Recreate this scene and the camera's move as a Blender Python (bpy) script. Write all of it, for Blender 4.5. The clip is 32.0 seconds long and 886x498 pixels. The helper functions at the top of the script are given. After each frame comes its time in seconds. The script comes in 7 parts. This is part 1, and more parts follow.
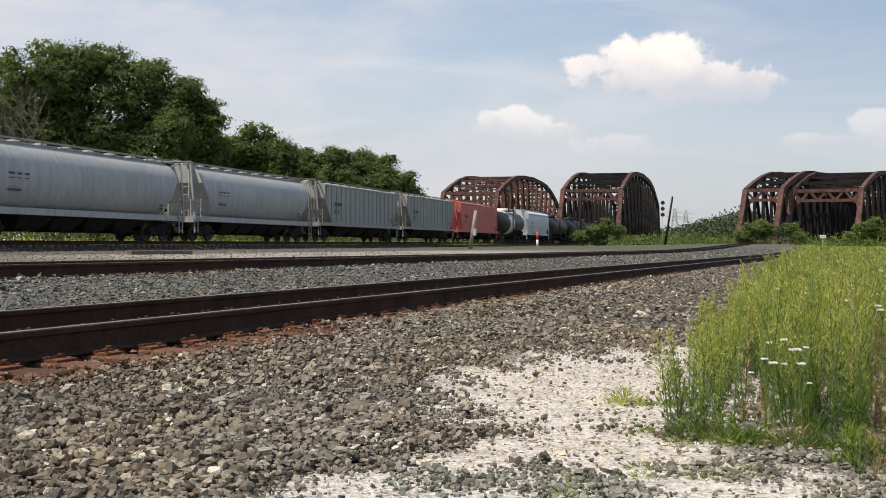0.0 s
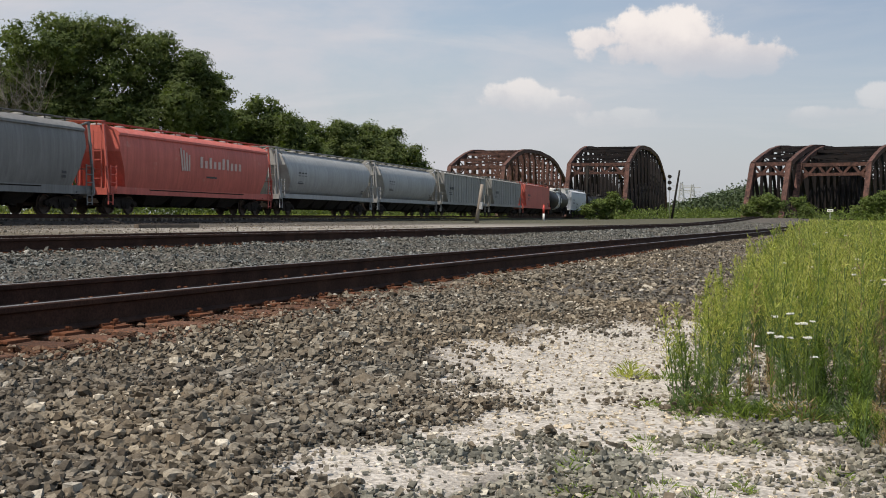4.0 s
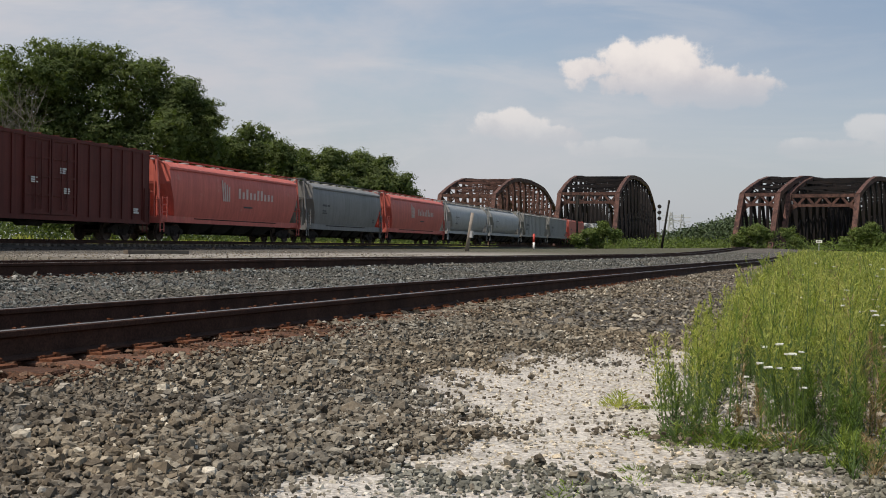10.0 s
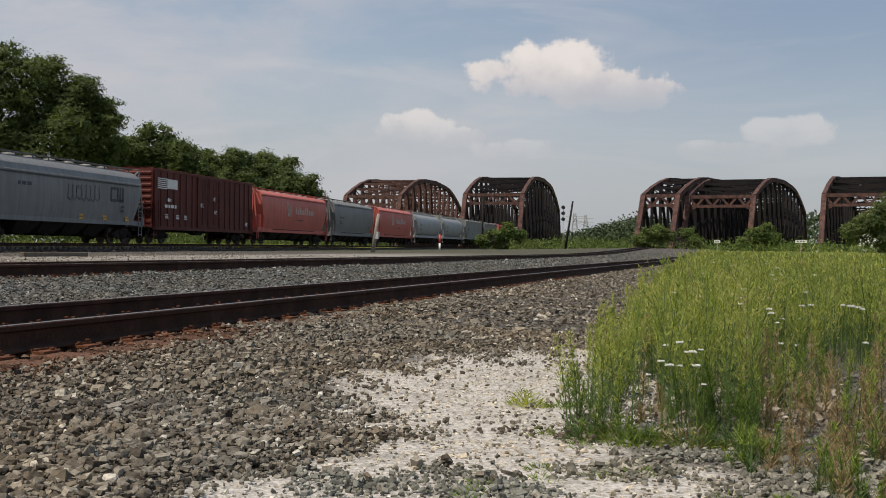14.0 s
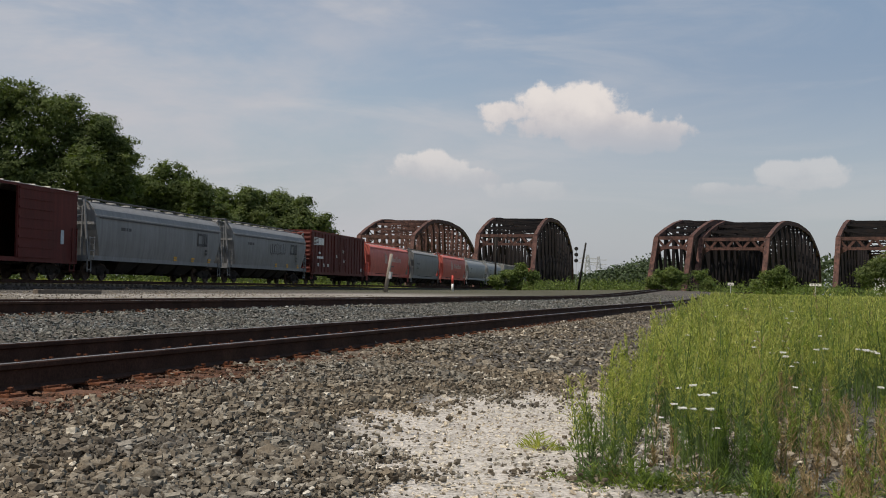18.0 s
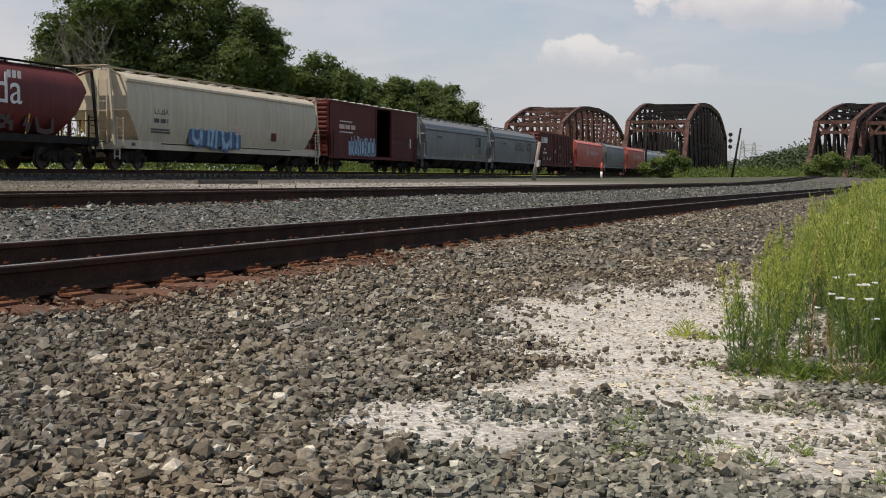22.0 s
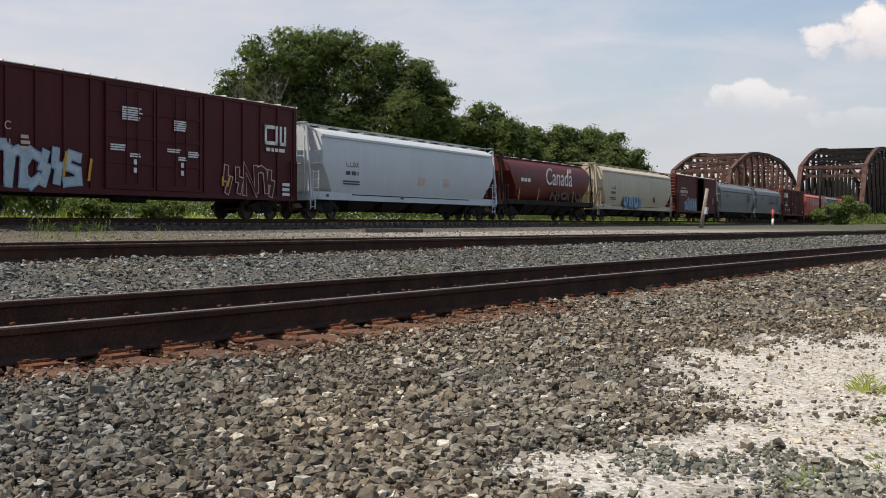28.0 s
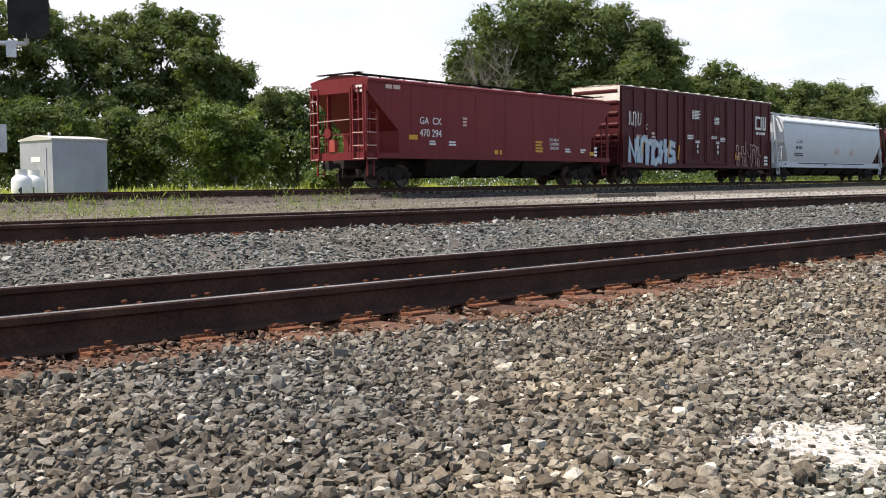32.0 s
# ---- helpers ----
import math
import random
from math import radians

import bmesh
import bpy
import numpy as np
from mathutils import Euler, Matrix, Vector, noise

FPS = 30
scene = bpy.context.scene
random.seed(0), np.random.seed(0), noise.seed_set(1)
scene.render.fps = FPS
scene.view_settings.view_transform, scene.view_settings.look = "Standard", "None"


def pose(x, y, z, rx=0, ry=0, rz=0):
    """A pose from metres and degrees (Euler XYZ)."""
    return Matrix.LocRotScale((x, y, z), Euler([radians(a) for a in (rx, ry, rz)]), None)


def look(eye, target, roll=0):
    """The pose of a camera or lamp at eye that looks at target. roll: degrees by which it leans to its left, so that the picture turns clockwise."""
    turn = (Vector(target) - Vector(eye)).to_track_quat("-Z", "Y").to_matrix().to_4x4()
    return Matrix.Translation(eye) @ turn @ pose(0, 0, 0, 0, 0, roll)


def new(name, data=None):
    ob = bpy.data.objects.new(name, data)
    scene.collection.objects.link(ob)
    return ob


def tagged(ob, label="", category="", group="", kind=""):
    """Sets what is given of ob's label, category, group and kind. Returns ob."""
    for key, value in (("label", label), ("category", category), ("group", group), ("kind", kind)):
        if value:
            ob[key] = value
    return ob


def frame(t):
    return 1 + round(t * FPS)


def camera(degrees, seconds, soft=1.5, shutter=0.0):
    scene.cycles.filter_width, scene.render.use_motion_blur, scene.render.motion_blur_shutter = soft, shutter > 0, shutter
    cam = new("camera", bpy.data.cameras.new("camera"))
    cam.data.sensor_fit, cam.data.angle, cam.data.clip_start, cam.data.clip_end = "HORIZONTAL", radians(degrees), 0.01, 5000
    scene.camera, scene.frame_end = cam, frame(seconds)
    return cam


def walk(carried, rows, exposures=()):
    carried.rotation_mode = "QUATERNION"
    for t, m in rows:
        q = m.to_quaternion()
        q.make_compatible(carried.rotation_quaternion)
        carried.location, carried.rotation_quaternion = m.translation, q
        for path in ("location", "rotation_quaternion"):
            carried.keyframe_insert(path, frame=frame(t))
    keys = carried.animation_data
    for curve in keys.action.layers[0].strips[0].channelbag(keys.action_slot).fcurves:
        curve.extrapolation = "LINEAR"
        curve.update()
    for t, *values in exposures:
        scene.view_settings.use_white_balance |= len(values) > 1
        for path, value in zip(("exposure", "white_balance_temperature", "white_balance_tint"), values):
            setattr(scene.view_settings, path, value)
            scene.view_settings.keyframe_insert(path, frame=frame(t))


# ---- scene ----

# ---- camera and path ----
EYE = (0.0, 0.0, 0.71)
cam = camera(43.4, 32.0, soft=1.0)
PATH = [
    (0, 89.77, -0.31, 20.74), (0.5, 90.03, -0.67, 21.82), (1, 90.03, -0.74, 22.00), (1.5, 89.91, -0.85, 22.16),
    (2, 89.91, -0.85, 22.03), (2.5, 89.21, -0.42, 22.43), (4.5, 88.35, -0.38, 20.01), (5, 88.46, -0.48, 18.59),
    (5.5, 89.29, -0.78, 17.29), (6, 90.16, -0.91, 17.12), (6.5, 90.64, -0.46, 16.87), (7, 90.58, -0.40, 16.41),
    (7.5, 90.20, -0.57, 17.58), (8, 90.49, -0.84, 18.03), (8.5, 89.42, -1.02, 17.74), (9, 88.20, -0.66, 19.58),
    (9.5, 89.30, -0.51, 20.71), (10, 89.87, -0.77, 20.56), (10.5, 90.15, -1.06, 19.14), (11, 89.91, -0.39, 19.52),
    (11.5, 89.50, -1.43, 20.18), (12, 89.47, -1.43, 19.39), (12.5, 89.64, -1.11, 18.02), (13, 89.89, -0.90, 17.11),
    (13.5, 89.59, -0.67, 15.71), (14, 89.98, -0.55, 15.73), (14.5, 89.15, -2.31, 16.89), (16.5, 88.88, -1.54, 17.04),
    (17, 89.11, -2.51, 17.30), (17.5, 89.15, -2.09, 15.19), (18, 92.05, -1.02, 16.38), (18.5, 89.73, -0.02, 20.63),
    (19, 88.91, 0.40, 20.99), (19.5, 89.30, 0.31, 22.45), (20, 89.27, -0.94, 20.69), (20.5, 88.44, 0.79, 20.34),
    (21, 87.72, 2.23, 23.52), (21.5, 87.96, 1.65, 25.10), (22, 86.20, -0.66, 23.98), (22.5, 87.99, -0.81, 22.14),
    (23, 88.89, -1.02, 22.03), (23.5, 88.69, -0.56, 26.58), (24, 88.41, -0.74, 29.45), (24.5, 88.25, -1.02, 30.52),
    (25, 88.16, -0.60, 30.86), (25.5, 87.85, 0.36, 31.48), (27.5, 88.41, -0.36, 31.98), (28, 88.60, -0.40, 32.39),
    (28.5, 88.77, -0.37, 32.48), (29, 88.59, 0.16, 32.67), (29.5, 88.17, 1.11, 36.02), (30, 87.16, 0.86, 38.55),
    (30.5, 87.20, -0.02, 40.71), (31, 87.81, 0.49, 43.72), (31.5, 87.01, 1.09, 43.71), (32, 86.88, 0.80, 44.23),
]
EXPOSURES = [(0, 0.24, 7250, 12), (1, 0.02, 7250, 12), (5, 0.0, 7250, 12), (6, -0.08, 7250, 12), (9, 0.0, 7250, 12), (10, -0.10, 7250, 12), (13, -0.2, 7250, 12), (19, -0.25, 7250, 12), (23, 0.03, 7250, 12), (28, 0.14, 7200, 12), (29, 0.24, 7200, 12.5), (30, 0.34, 7200, 13), (31, 0.5, 7150, 13.5), (32, 0.79, 7100, 14)]
walk(cam, [(t, pose(*EYE, a, b, c)) for t, a, b, c in PATH], EXPOSURES)

# ---- world, sun ----
SUN_DIR = Vector((-0.28, -0.44, 0.85)).normalized()
world = bpy.data.worlds.new("world")
scene.world = world
world.use_nodes = True


def lerp_(a, b, u):
    return a + (b - a) * u


def sky_nodes():
    """Hazy summer sky: thin high cloud, denser towards the sun's side, and two cumulus clouds."""
    nt = world.node_tree
    nt.nodes.clear()
    L = nt.links.new

    def math_node(op, a, b=0.0, c=0.0):
        n = nt.nodes.new("ShaderNodeMath")
        n.operation = op
        for i, v in enumerate((a, b, c)):
            if isinstance(v, (int, float)):
                n.inputs[i].default_value = v
            else:
                L(v, n.inputs[i])
        return n.outputs[0]

    def smooth(v, lo, hi, to0=0.0, to1=1.0):
        n = nt.nodes.new("ShaderNodeMapRange")
        n.interpolation_type = "SMOOTHSTEP"
        for k, x in (("From Min", lo), ("From Max", hi), ("To Min", to0), ("To Max", to1)):
            n.inputs[k].default_value = x
        L(v, n.inputs["Value"])
        return n.outputs[0]

    def noise_tex(vec, scale, detail, rough=0.55, dist=0.0):
        n = nt.nodes.new("ShaderNodeTexNoise")
        for k, x in (("Scale", scale), ("Detail", detail), ("Roughness", rough), ("Distortion", dist)):
            n.inputs[k].default_value = x
        L(vec, n.inputs["Vector"])
        return n.outputs["Fac"]

    def blend(fac, a, b):
        n = nt.nodes.new("ShaderNodeMix")
        n.data_type = "RGBA"
        L(fac, n.inputs["Factor"])
        for k, v in (("A", a), ("B", b)):
            if isinstance(v, tuple):
                n.inputs[k].default_value = (*v, 1)
            else:
                L(v, n.inputs[k])
        return n.outputs["Result"]

    out = nt.nodes.new("ShaderNodeOutputWorld")
    bg = nt.nodes.new("ShaderNodeBackground")
    sky = nt.nodes.new("ShaderNodeTexSky")
    sky.sky_type = "NISHITA"
    sky.sun_disc = False
    sky.sun_elevation = math.asin(SUN_DIR.z)
    sky.sun_rotation = math.atan2(SUN_DIR.x, SUN_DIR.y)
    sky.air_density, sky.dust_density, sky.ozone_density = 1.0, 0.7, 1.3
    co = nt.nodes.new("ShaderNodeTexCoord")
    sep = nt.nodes.new("ShaderNodeSeparateXYZ")
    L(co.outputs["Generated"], sep.inputs[0])
    az = math_node("ARCTAN2", sep.outputs[0], sep.outputs[1])
    el = math_node("ARCSINE", sep.outputs[2])
    # thin high cloud
    mp = nt.nodes.new("ShaderNodeMapping")
    mp.inputs["Scale"].default_value = (1.0, 1.0, 3.2)
    mp.inputs["Rotation"].default_value = (0.35, 0.15, 0)
    L(co.outputs["Generated"], mp.inputs[0])
    veil = smooth(noise_tex(mp.outputs[0], 2.3, 6, 0.62, 0.4), 0.34, 0.66)
    side = smooth(az, -0.6, 0.1, 1.0, 0.0)
    low = smooth(el, 0.0, 0.26, 0.9, 0.0)
    haze = math_node("MINIMUM", math_node("MULTIPLY", math_node("ADD", math_node("MULTIPLY", veil, 0.75), smooth(az, -0.95, -0.5, 0.6, 0.1)), side), 0.96)
    # long thin streaks of high cloud, and grey-blue haze low down
    ms = nt.nodes.new("ShaderNodeMapping")
    ms.inputs["Scale"].default_value = (1.0, 1.0, 5.5)
    ms.inputs["Rotation"].default_value = (0.1, 0.42, 0.3)
    L(co.outputs["Generated"], ms.inputs[0])
    streak = math_node("MULTIPLY", smooth(noise_tex(ms.outputs[0], 3.4, 7, 0.6, 0.6), 0.46, 0.68), smooth(az, -0.5, 0.0, 0.5, 0.2))
    # the blue deepens towards the side away from the haze
    deep = math_node("MULTIPLY", smooth(el, 0.03, 0.22, 0.0, 0.85), smooth(az, -0.48, 0.0, 0.0, 1.0))
    clear = blend(deep, sky.outputs[0], (2.0, 3.0, 4.55))
    col = blend(low, clear, SKY_LOW)
    col = blend(haze, col, SKY_HAZE)
    col = blend(streak, col, SKY_STREAK)
    # cumulus: each a heap of puffs (azimuth, elevation, half width, half height)
    puff = noise_tex(co.outputs["Generated"], 34.0, 7, 0.6)
    bulk = noise_tex(co.outputs["Generated"], 13.0, 4, 0.55)
    for solid, base, crest, heap in CUMULUS:
        r = None
        for ca, ce, wa, we in heap:
            da = math_node("DIVIDE", math_node("SUBTRACT", az, ca), wa)
            de = math_node("DIVIDE", math_node("SUBTRACT", el, ce), we)
            q = math_node("ADD", math_node("MULTIPLY", da, da), math_node("MULTIPLY", de, de))
            r = q if r is None else math_node("MINIMUM", r, q)
        rag = math_node("ADD", math_node("MULTIPLY", math_node("SUBTRACT", puff, 0.5), -3.4), math_node("MULTIPLY", math_node("SUBTRACT", bulk, 0.5), -0.8))
        v = math_node("ADD", r, rag)
        fade = smooth(el, base - 0.012, base + 0.042, 0.0, 1.0)
        m = math_node("MULTIPLY", math_node("MULTIPLY", smooth(v, 1.15, 0.5), fade), solid)
        shade = smooth(math_node("ADD", el, math_node("MULTIPLY", math_node("SUBTRACT", puff, 0.5), 0.05)), lerp_(base, crest, 0.2), lerp_(base, crest, 0.85))
        col = blend(m, col, blend(shade, CLOUD_DARK, CLOUD_LIT))
    bg.inputs["Strength"].default_value = 0.13
    L(col, bg.inputs[0])
    L(bg.outputs[0], out.inputs[0])


SKY_HAZE = (4.62, 4.86, 5.6)
SKY_LOW = (3.2, 3.7, 4.5)
SKY_STREAK = (5.1, 5.3, 5.85)
CLOUD_LIT, CLOUD_DARK = (6.75, 6.7, 6.95), (4.75, 4.85, 5.45)
CUMULUS = [(0.95, 0.118, 0.188, [(-0.229, 0.160, 0.032, 0.011), (-0.197, 0.163, 0.038, 0.019), (-0.157, 0.163, 0.034, 0.023), (-0.110, 0.141, 0.042, 0.012), (-0.165, 0.149, 0.076, 0.016), (-0.13, 0.136, 0.055, 0.014)]),
           (0.7, 0.088, 0.124, [(-0.303, 0.109, 0.036, 0.014), (-0.255, 0.099, 0.030, 0.010)]),
           (0.4, 0.074, 0.118, [(-0.03, 0.086, 0.05, 0.010), (0.025, 0.104, 0.045, 0.014)]),
           (0.35, 0.076, 0.1, [(-0.205, 0.09, 0.05, 0.009)])]
sky_nodes()
sun = new("sun", bpy.data.lights.new("sun", "SUN"))
sun.data.energy, sun.data.angle, sun.data.color = 4.1, radians(0.6), (1.0, 0.96, 0.9)
sun.matrix_world = look((0, 0, 50), Vector((0, 0, 50)) - SUN_DIR)

# ---- helpers ----
def part(name, bm, material, parent=None, label="", smooth=False):
    me = bpy.data.meshes.new(name)
    bm.to_mesh(me)
    bm.free()
    if smooth:
        for p in me.polygons:
            p.use_smooth = True
    for m in material if isinstance(material, (list, tuple)) else [material]:
        me.materials.append(m)
    ob = new(name, me)
    ob.parent = parent
    if label:
        tagged(ob, label)
    return ob


def share(name, me, parent, m):
    """One more object on a mesh that exists, at the pose m in its parent's space."""
    ob = new(name, me)
    ob.parent = parent
    ob.matrix_basis = m
    return ob


def box(bm, x0, x1, y0, y1, z0, z1, m=None, mi=0):
    vs = [bm.verts.new((x, y, z)) for x in (x0, x1) for y in (y0, y1) for z in (z0, z1)]
    if m is not None:
        for v in vs:
            v.co = m @ v.co
    for f in ((0, 1, 3, 2), (4, 6, 7, 5), (0, 4, 5, 1), (2, 3, 7, 6), (0, 2, 6, 4), (1, 5, 7, 3)):
        bm.faces.new([vs[i] for i in f]).material_index = mi
    return vs


def beam(bm, a, b, w, h, mi=0, up=(0, 0, 1)):
    """A bar of section w x h from a to b."""
    a, b = Vector(a), Vector(b)
    d = b - a
    n = d.length
    if n < 1e-6:
        return
    d.normalize()
    s = d.cross(Vector(up))
    if s.length < 1e-3:
        s = d.cross(Vector((0, 1, 0)))
    s.normalize()
    u = s.cross(d)
    m = Matrix((s, d, u)).transposed().to_4x4()
    m.translation = a
    box(bm, -w / 2, w / 2, 0, n, -h / 2, h / 2, m, mi)


def tube(bm, a, b, r, r2=None, n=8, mi=0, caps=True):
    a, b = Vector(a), Vector(b)
    d = (b - a).normalized()
    s = d.orthogonal().normalized()
    u = d.cross(s)
    r2 = r if r2 is None else r2
    ra = [bm.verts.new(a + (s * math.cos(2 * math.pi * i / n) + u * math.sin(2 * math.pi * i / n)) * r) for i in range(n)]
    rb = [bm.verts.new(b + (s * math.cos(2 * math.pi * i / n) + u * math.sin(2 * math.pi * i / n)) * r2) for i in range(n)]
    for i in range(n):
        f = bm.faces.new((ra[i], ra[(i + 1) % n], rb[(i + 1) % n], rb[i]))
        f.material_index, f.smooth = mi, True
    if caps:
        bm.faces.new(ra[::-1]).material_index = mi
        bm.faces.new(rb).material_index = mi


def loft(bm, rings, mi=0, closed=True, cap=True, smooth=False):
    """Skin through rings of equally many points."""
    vv = [[bm.verts.new(p) for p in ring] for ring in rings]
    n = len(vv[0])
    for a, b in zip(vv, vv[1:]):
        for i in range(n if closed else n - 1):
            f = bm.faces.new((a[i], a[(i + 1) % n], b[(i + 1) % n], b[i]))
            f.material_index, f.smooth = mi, smooth
    if cap and closed:
        bm.faces.new(vv[0][::-1]).material_index = mi
        bm.faces.new(vv[-1]).material_index = mi
    return vv


def thing(name, m, label, category, group="", kind=""):
    ob = new(name)
    ob.empty_display_size = 0.2
    ob.matrix_basis = m
    return tagged(ob, label, category, group, kind)


def lerp(a, b, t):
    return a + (b - a) * t


def table(x, pts):
    """Piecewise linear: pts are (x, value)."""
    return float(np.interp(x, [p[0] for p in pts], [p[1] for p in pts]))


# ---- materials ----
def node(nt, kind, **values):
    n = nt.nodes.new(kind)
    for k, v in values.items():
        n.inputs[k.replace("_", " ")].default_value = v
    return n


def surface(name, c1, c2, scale=4.0, rough=0.7, metal=0.0, bump=0.2, fine=60.0, fine_mix=0.35, c3=None, streak=0.0,
            spot=(0.45, 0.62), island=0.0, rand=0.0, trans=None, stretch=(1, 1, 1), spec=0.5):
    """A worn surface: two colours mixed by a large noise, a third in spots, fine grain on top, bump from the grain."""
    mat = bpy.data.materials.new(name)
    mat.use_nodes = True
    nt = mat.node_tree
    nt.nodes.clear()
    L = nt.links.new
    out = nt.nodes.new("ShaderNodeOutputMaterial")
    b = node(nt, "ShaderNodeBsdfPrincipled", Roughness=rough, Metallic=metal)
    b.inputs["Specular IOR Level"].default_value = spec
    co = nt.nodes.new("ShaderNodeTexCoord")
    mp = nt.nodes.new("ShaderNodeMapping")
    mp.inputs["Scale"].default_value = stretch
    L(co.outputs["Object"], mp.inputs["Vector"])
    big = node(nt, "ShaderNodeTexNoise", Scale=scale, Detail=5.0, Roughness=0.6)
    L(mp.outputs[0], big.inputs["Vector"])
    ramp = node(nt, "ShaderNodeMapRange", From_Min=0.36, From_Max=0.64)
    L(big.outputs["Fac"], ramp.inputs["Value"])
    mix = nt.nodes.new("ShaderNodeMix")
    mix.data_type = "RGBA"
    mix.inputs["A"].default_value, mix.inputs["B"].default_value = (*c1, 1), (*c2, 1)
    L(ramp.outputs[0], mix.inputs["Factor"])
    col = mix.outputs["Result"]
    if c3 is not None:
        sp = node(nt, "ShaderNodeTexNoise", Scale=scale * 3.1, Detail=6.0, Roughness=0.7)
        L(mp.outputs[0], sp.inputs["Vector"])
        r2 = node(nt, "ShaderNodeMapRange", From_Min=spot[0], From_Max=spot[1])
        L(sp.outputs["Fac"], r2.inputs["Value"])
        m2 = nt.nodes.new("ShaderNodeMix")
        m2.data_type = "RGBA"
        m2.inputs["B"].default_value = (*c3, 1)
        L(col, m2.inputs["A"])
        L(r2.outputs[0], m2.inputs["Factor"])
        col = m2.outputs["Result"]
    gr = node(nt, "ShaderNodeTexNoise", Scale=fine, Detail=3.0, Roughness=0.6)
    L(co.outputs["Object"], gr.inputs["Vector"])
    val = node(nt, "ShaderNodeMapRange", From_Min=0.3, From_Max=0.7, To_Min=1 - fine_mix, To_Max=1 + fine_mix)
    L(gr.outputs["Fac"], val.inputs["Value"])
    factor = val.outputs[0]
    if streak:
        ms = nt.nodes.new("ShaderNodeMapping")
        ms.inputs["Scale"].default_value = (3.0, 3.0, 0.18)
        L(co.outputs["Object"], ms.inputs["Vector"])
        st = node(nt, "ShaderNodeTexNoise", Scale=1.6, Detail=6.0, Roughness=0.65)
        L(ms.outputs[0], st.inputs["Vector"])
        rs = node(nt, "ShaderNodeMapRange", From_Min=0.38, From_Max=0.66, To_Min=1 - streak, To_Max=1.0 + streak * 0.25)
        L(st.outputs["Fac"], rs.inputs["Value"])
        mm = nt.nodes.new("ShaderNodeMath")
        mm.operation = "MULTIPLY"
        L(factor, mm.inputs[0])
        L(rs.outputs[0], mm.inputs[1])
        factor = mm.outputs[0]
    if island or rand:
        src = nt.nodes.new("ShaderNodeNewGeometry").outputs["Random Per Island"] if island else nt.nodes.new("ShaderNodeObjectInfo").outputs["Random"]
        amt = island or rand
        ri = node(nt, "ShaderNodeMapRange", To_Min=1 - amt, To_Max=1 + amt)
        L(src, ri.inputs["Value"])
        mm = nt.nodes.new("ShaderNodeMath")
        mm.operation = "MULTIPLY"
        L(factor, mm.inputs[0])
        L(ri.outputs[0], mm.inputs[1])
        factor = mm.outputs[0]
    vm = nt.nodes.new("ShaderNodeVectorMath")
    vm.operation = "SCALE"
    L(col, vm.inputs[0])
    L(factor, vm.inputs["Scale"])
    L(vm.outputs[0], b.inputs["Base Color"])
    if bump:
        bp = node(nt, "ShaderNodeBump", Strength=bump, Distance=0.02)
        L(gr.outputs["Fac"], bp.inputs["Height"])
        L(bp.outputs[0], b.inputs["Normal"])
    shader = b.outputs[0]
    if trans is not None:
        tr = nt.nodes.new("ShaderNodeBsdfTranslucent")
        vt = nt.nodes.new("ShaderNodeVectorMath")
        vt.operation = "MULTIPLY"
        vt.inputs[1].default_value = trans[1]
        L(vm.outputs[0], vt.inputs[0])
        L(vt.outputs[0], tr.inputs["Color"])
        ms = nt.nodes.new("ShaderNodeMixShader")
        ms.inputs[0].default_value = trans[0]
        L(shader, ms.inputs[1])
        L(tr.outputs[0], ms.inputs[2])
        shader = ms.outputs[0]
    L(shader, out.inputs["Surface"])
    return mat


M = {}
M["steel_rail"] = surface("steel_rail", (0.036, 0.019, 0.014), (0.066, 0.034, 0.024), 3.0, 0.85, bump=0.15, spec=0.15)
M["rail_head"] = surface("rail_head", (0.20, 0.19, 0.18), (0.30, 0.285, 0.27), 2.0, 0.38, 0.8, bump=0.05)
M["tie"] = surface("tie", (0.09, 0.07, 0.055), (0.16, 0.13, 0.10), 5.0, 0.9, bump=0.5, stretch=(1, 6, 1), rand=0.25)
M["rust"] = surface("rust", (0.10, 0.040, 0.022), (0.175, 0.07, 0.037), 12.0, 0.95, bump=0.4, spec=0.2)
M["tie_rust"] = surface("tie_rust", (0.105, 0.048, 0.030), (0.17, 0.082, 0.052), 7.0, 0.95, bump=0.6, stretch=(1, 6, 1), rand=0.3, c3=(0.06, 0.045, 0.036), spec=0.2)
M["bridge_steel"] = surface("bridge_steel", (0.098, 0.054, 0.047), (0.14, 0.074, 0.062), 0.5, 0.9, bump=0.1, fine=8, c3=(0.045, 0.03, 0.028), spec=0.15)
# near-black steel: the shade inside the trusses is put into the colour
M["bridge_shade"] = surface("bridge_shade", (0.012, 0.012, 0.014), (0.022, 0.018, 0.018), 0.5, 0.9, bump=0.1, fine=8, c3=(0.04, 0.022, 0.018), spot=(0.6, 0.72), spec=0.15)
M["bark"] = surface("bark", (0.10, 0.085, 0.07), (0.17, 0.15, 0.13), 4.0, 0.95, bump=0.6, stretch=(1, 1, 0.2))
M["black"] = surface("black", (0.014, 0.013, 0.012), (0.026, 0.024, 0.022), 2.0, 0.8, bump=0.1, spec=0.2)
# ---- the plan ----
def train_x(y):
    return -32.0 - 0.085 * y


def train_z(y):
    return 0.70 + 0.0024 * max(min(y, 230), -40)


def near_z(y):
    """Rail top of the two near tracks: level, then a gentle rise to the bridges."""
    u = min(max((y - 70) / 130, 0), 1)
    return 0.18 + 0.95 * u * u * (3 - 2 * u)


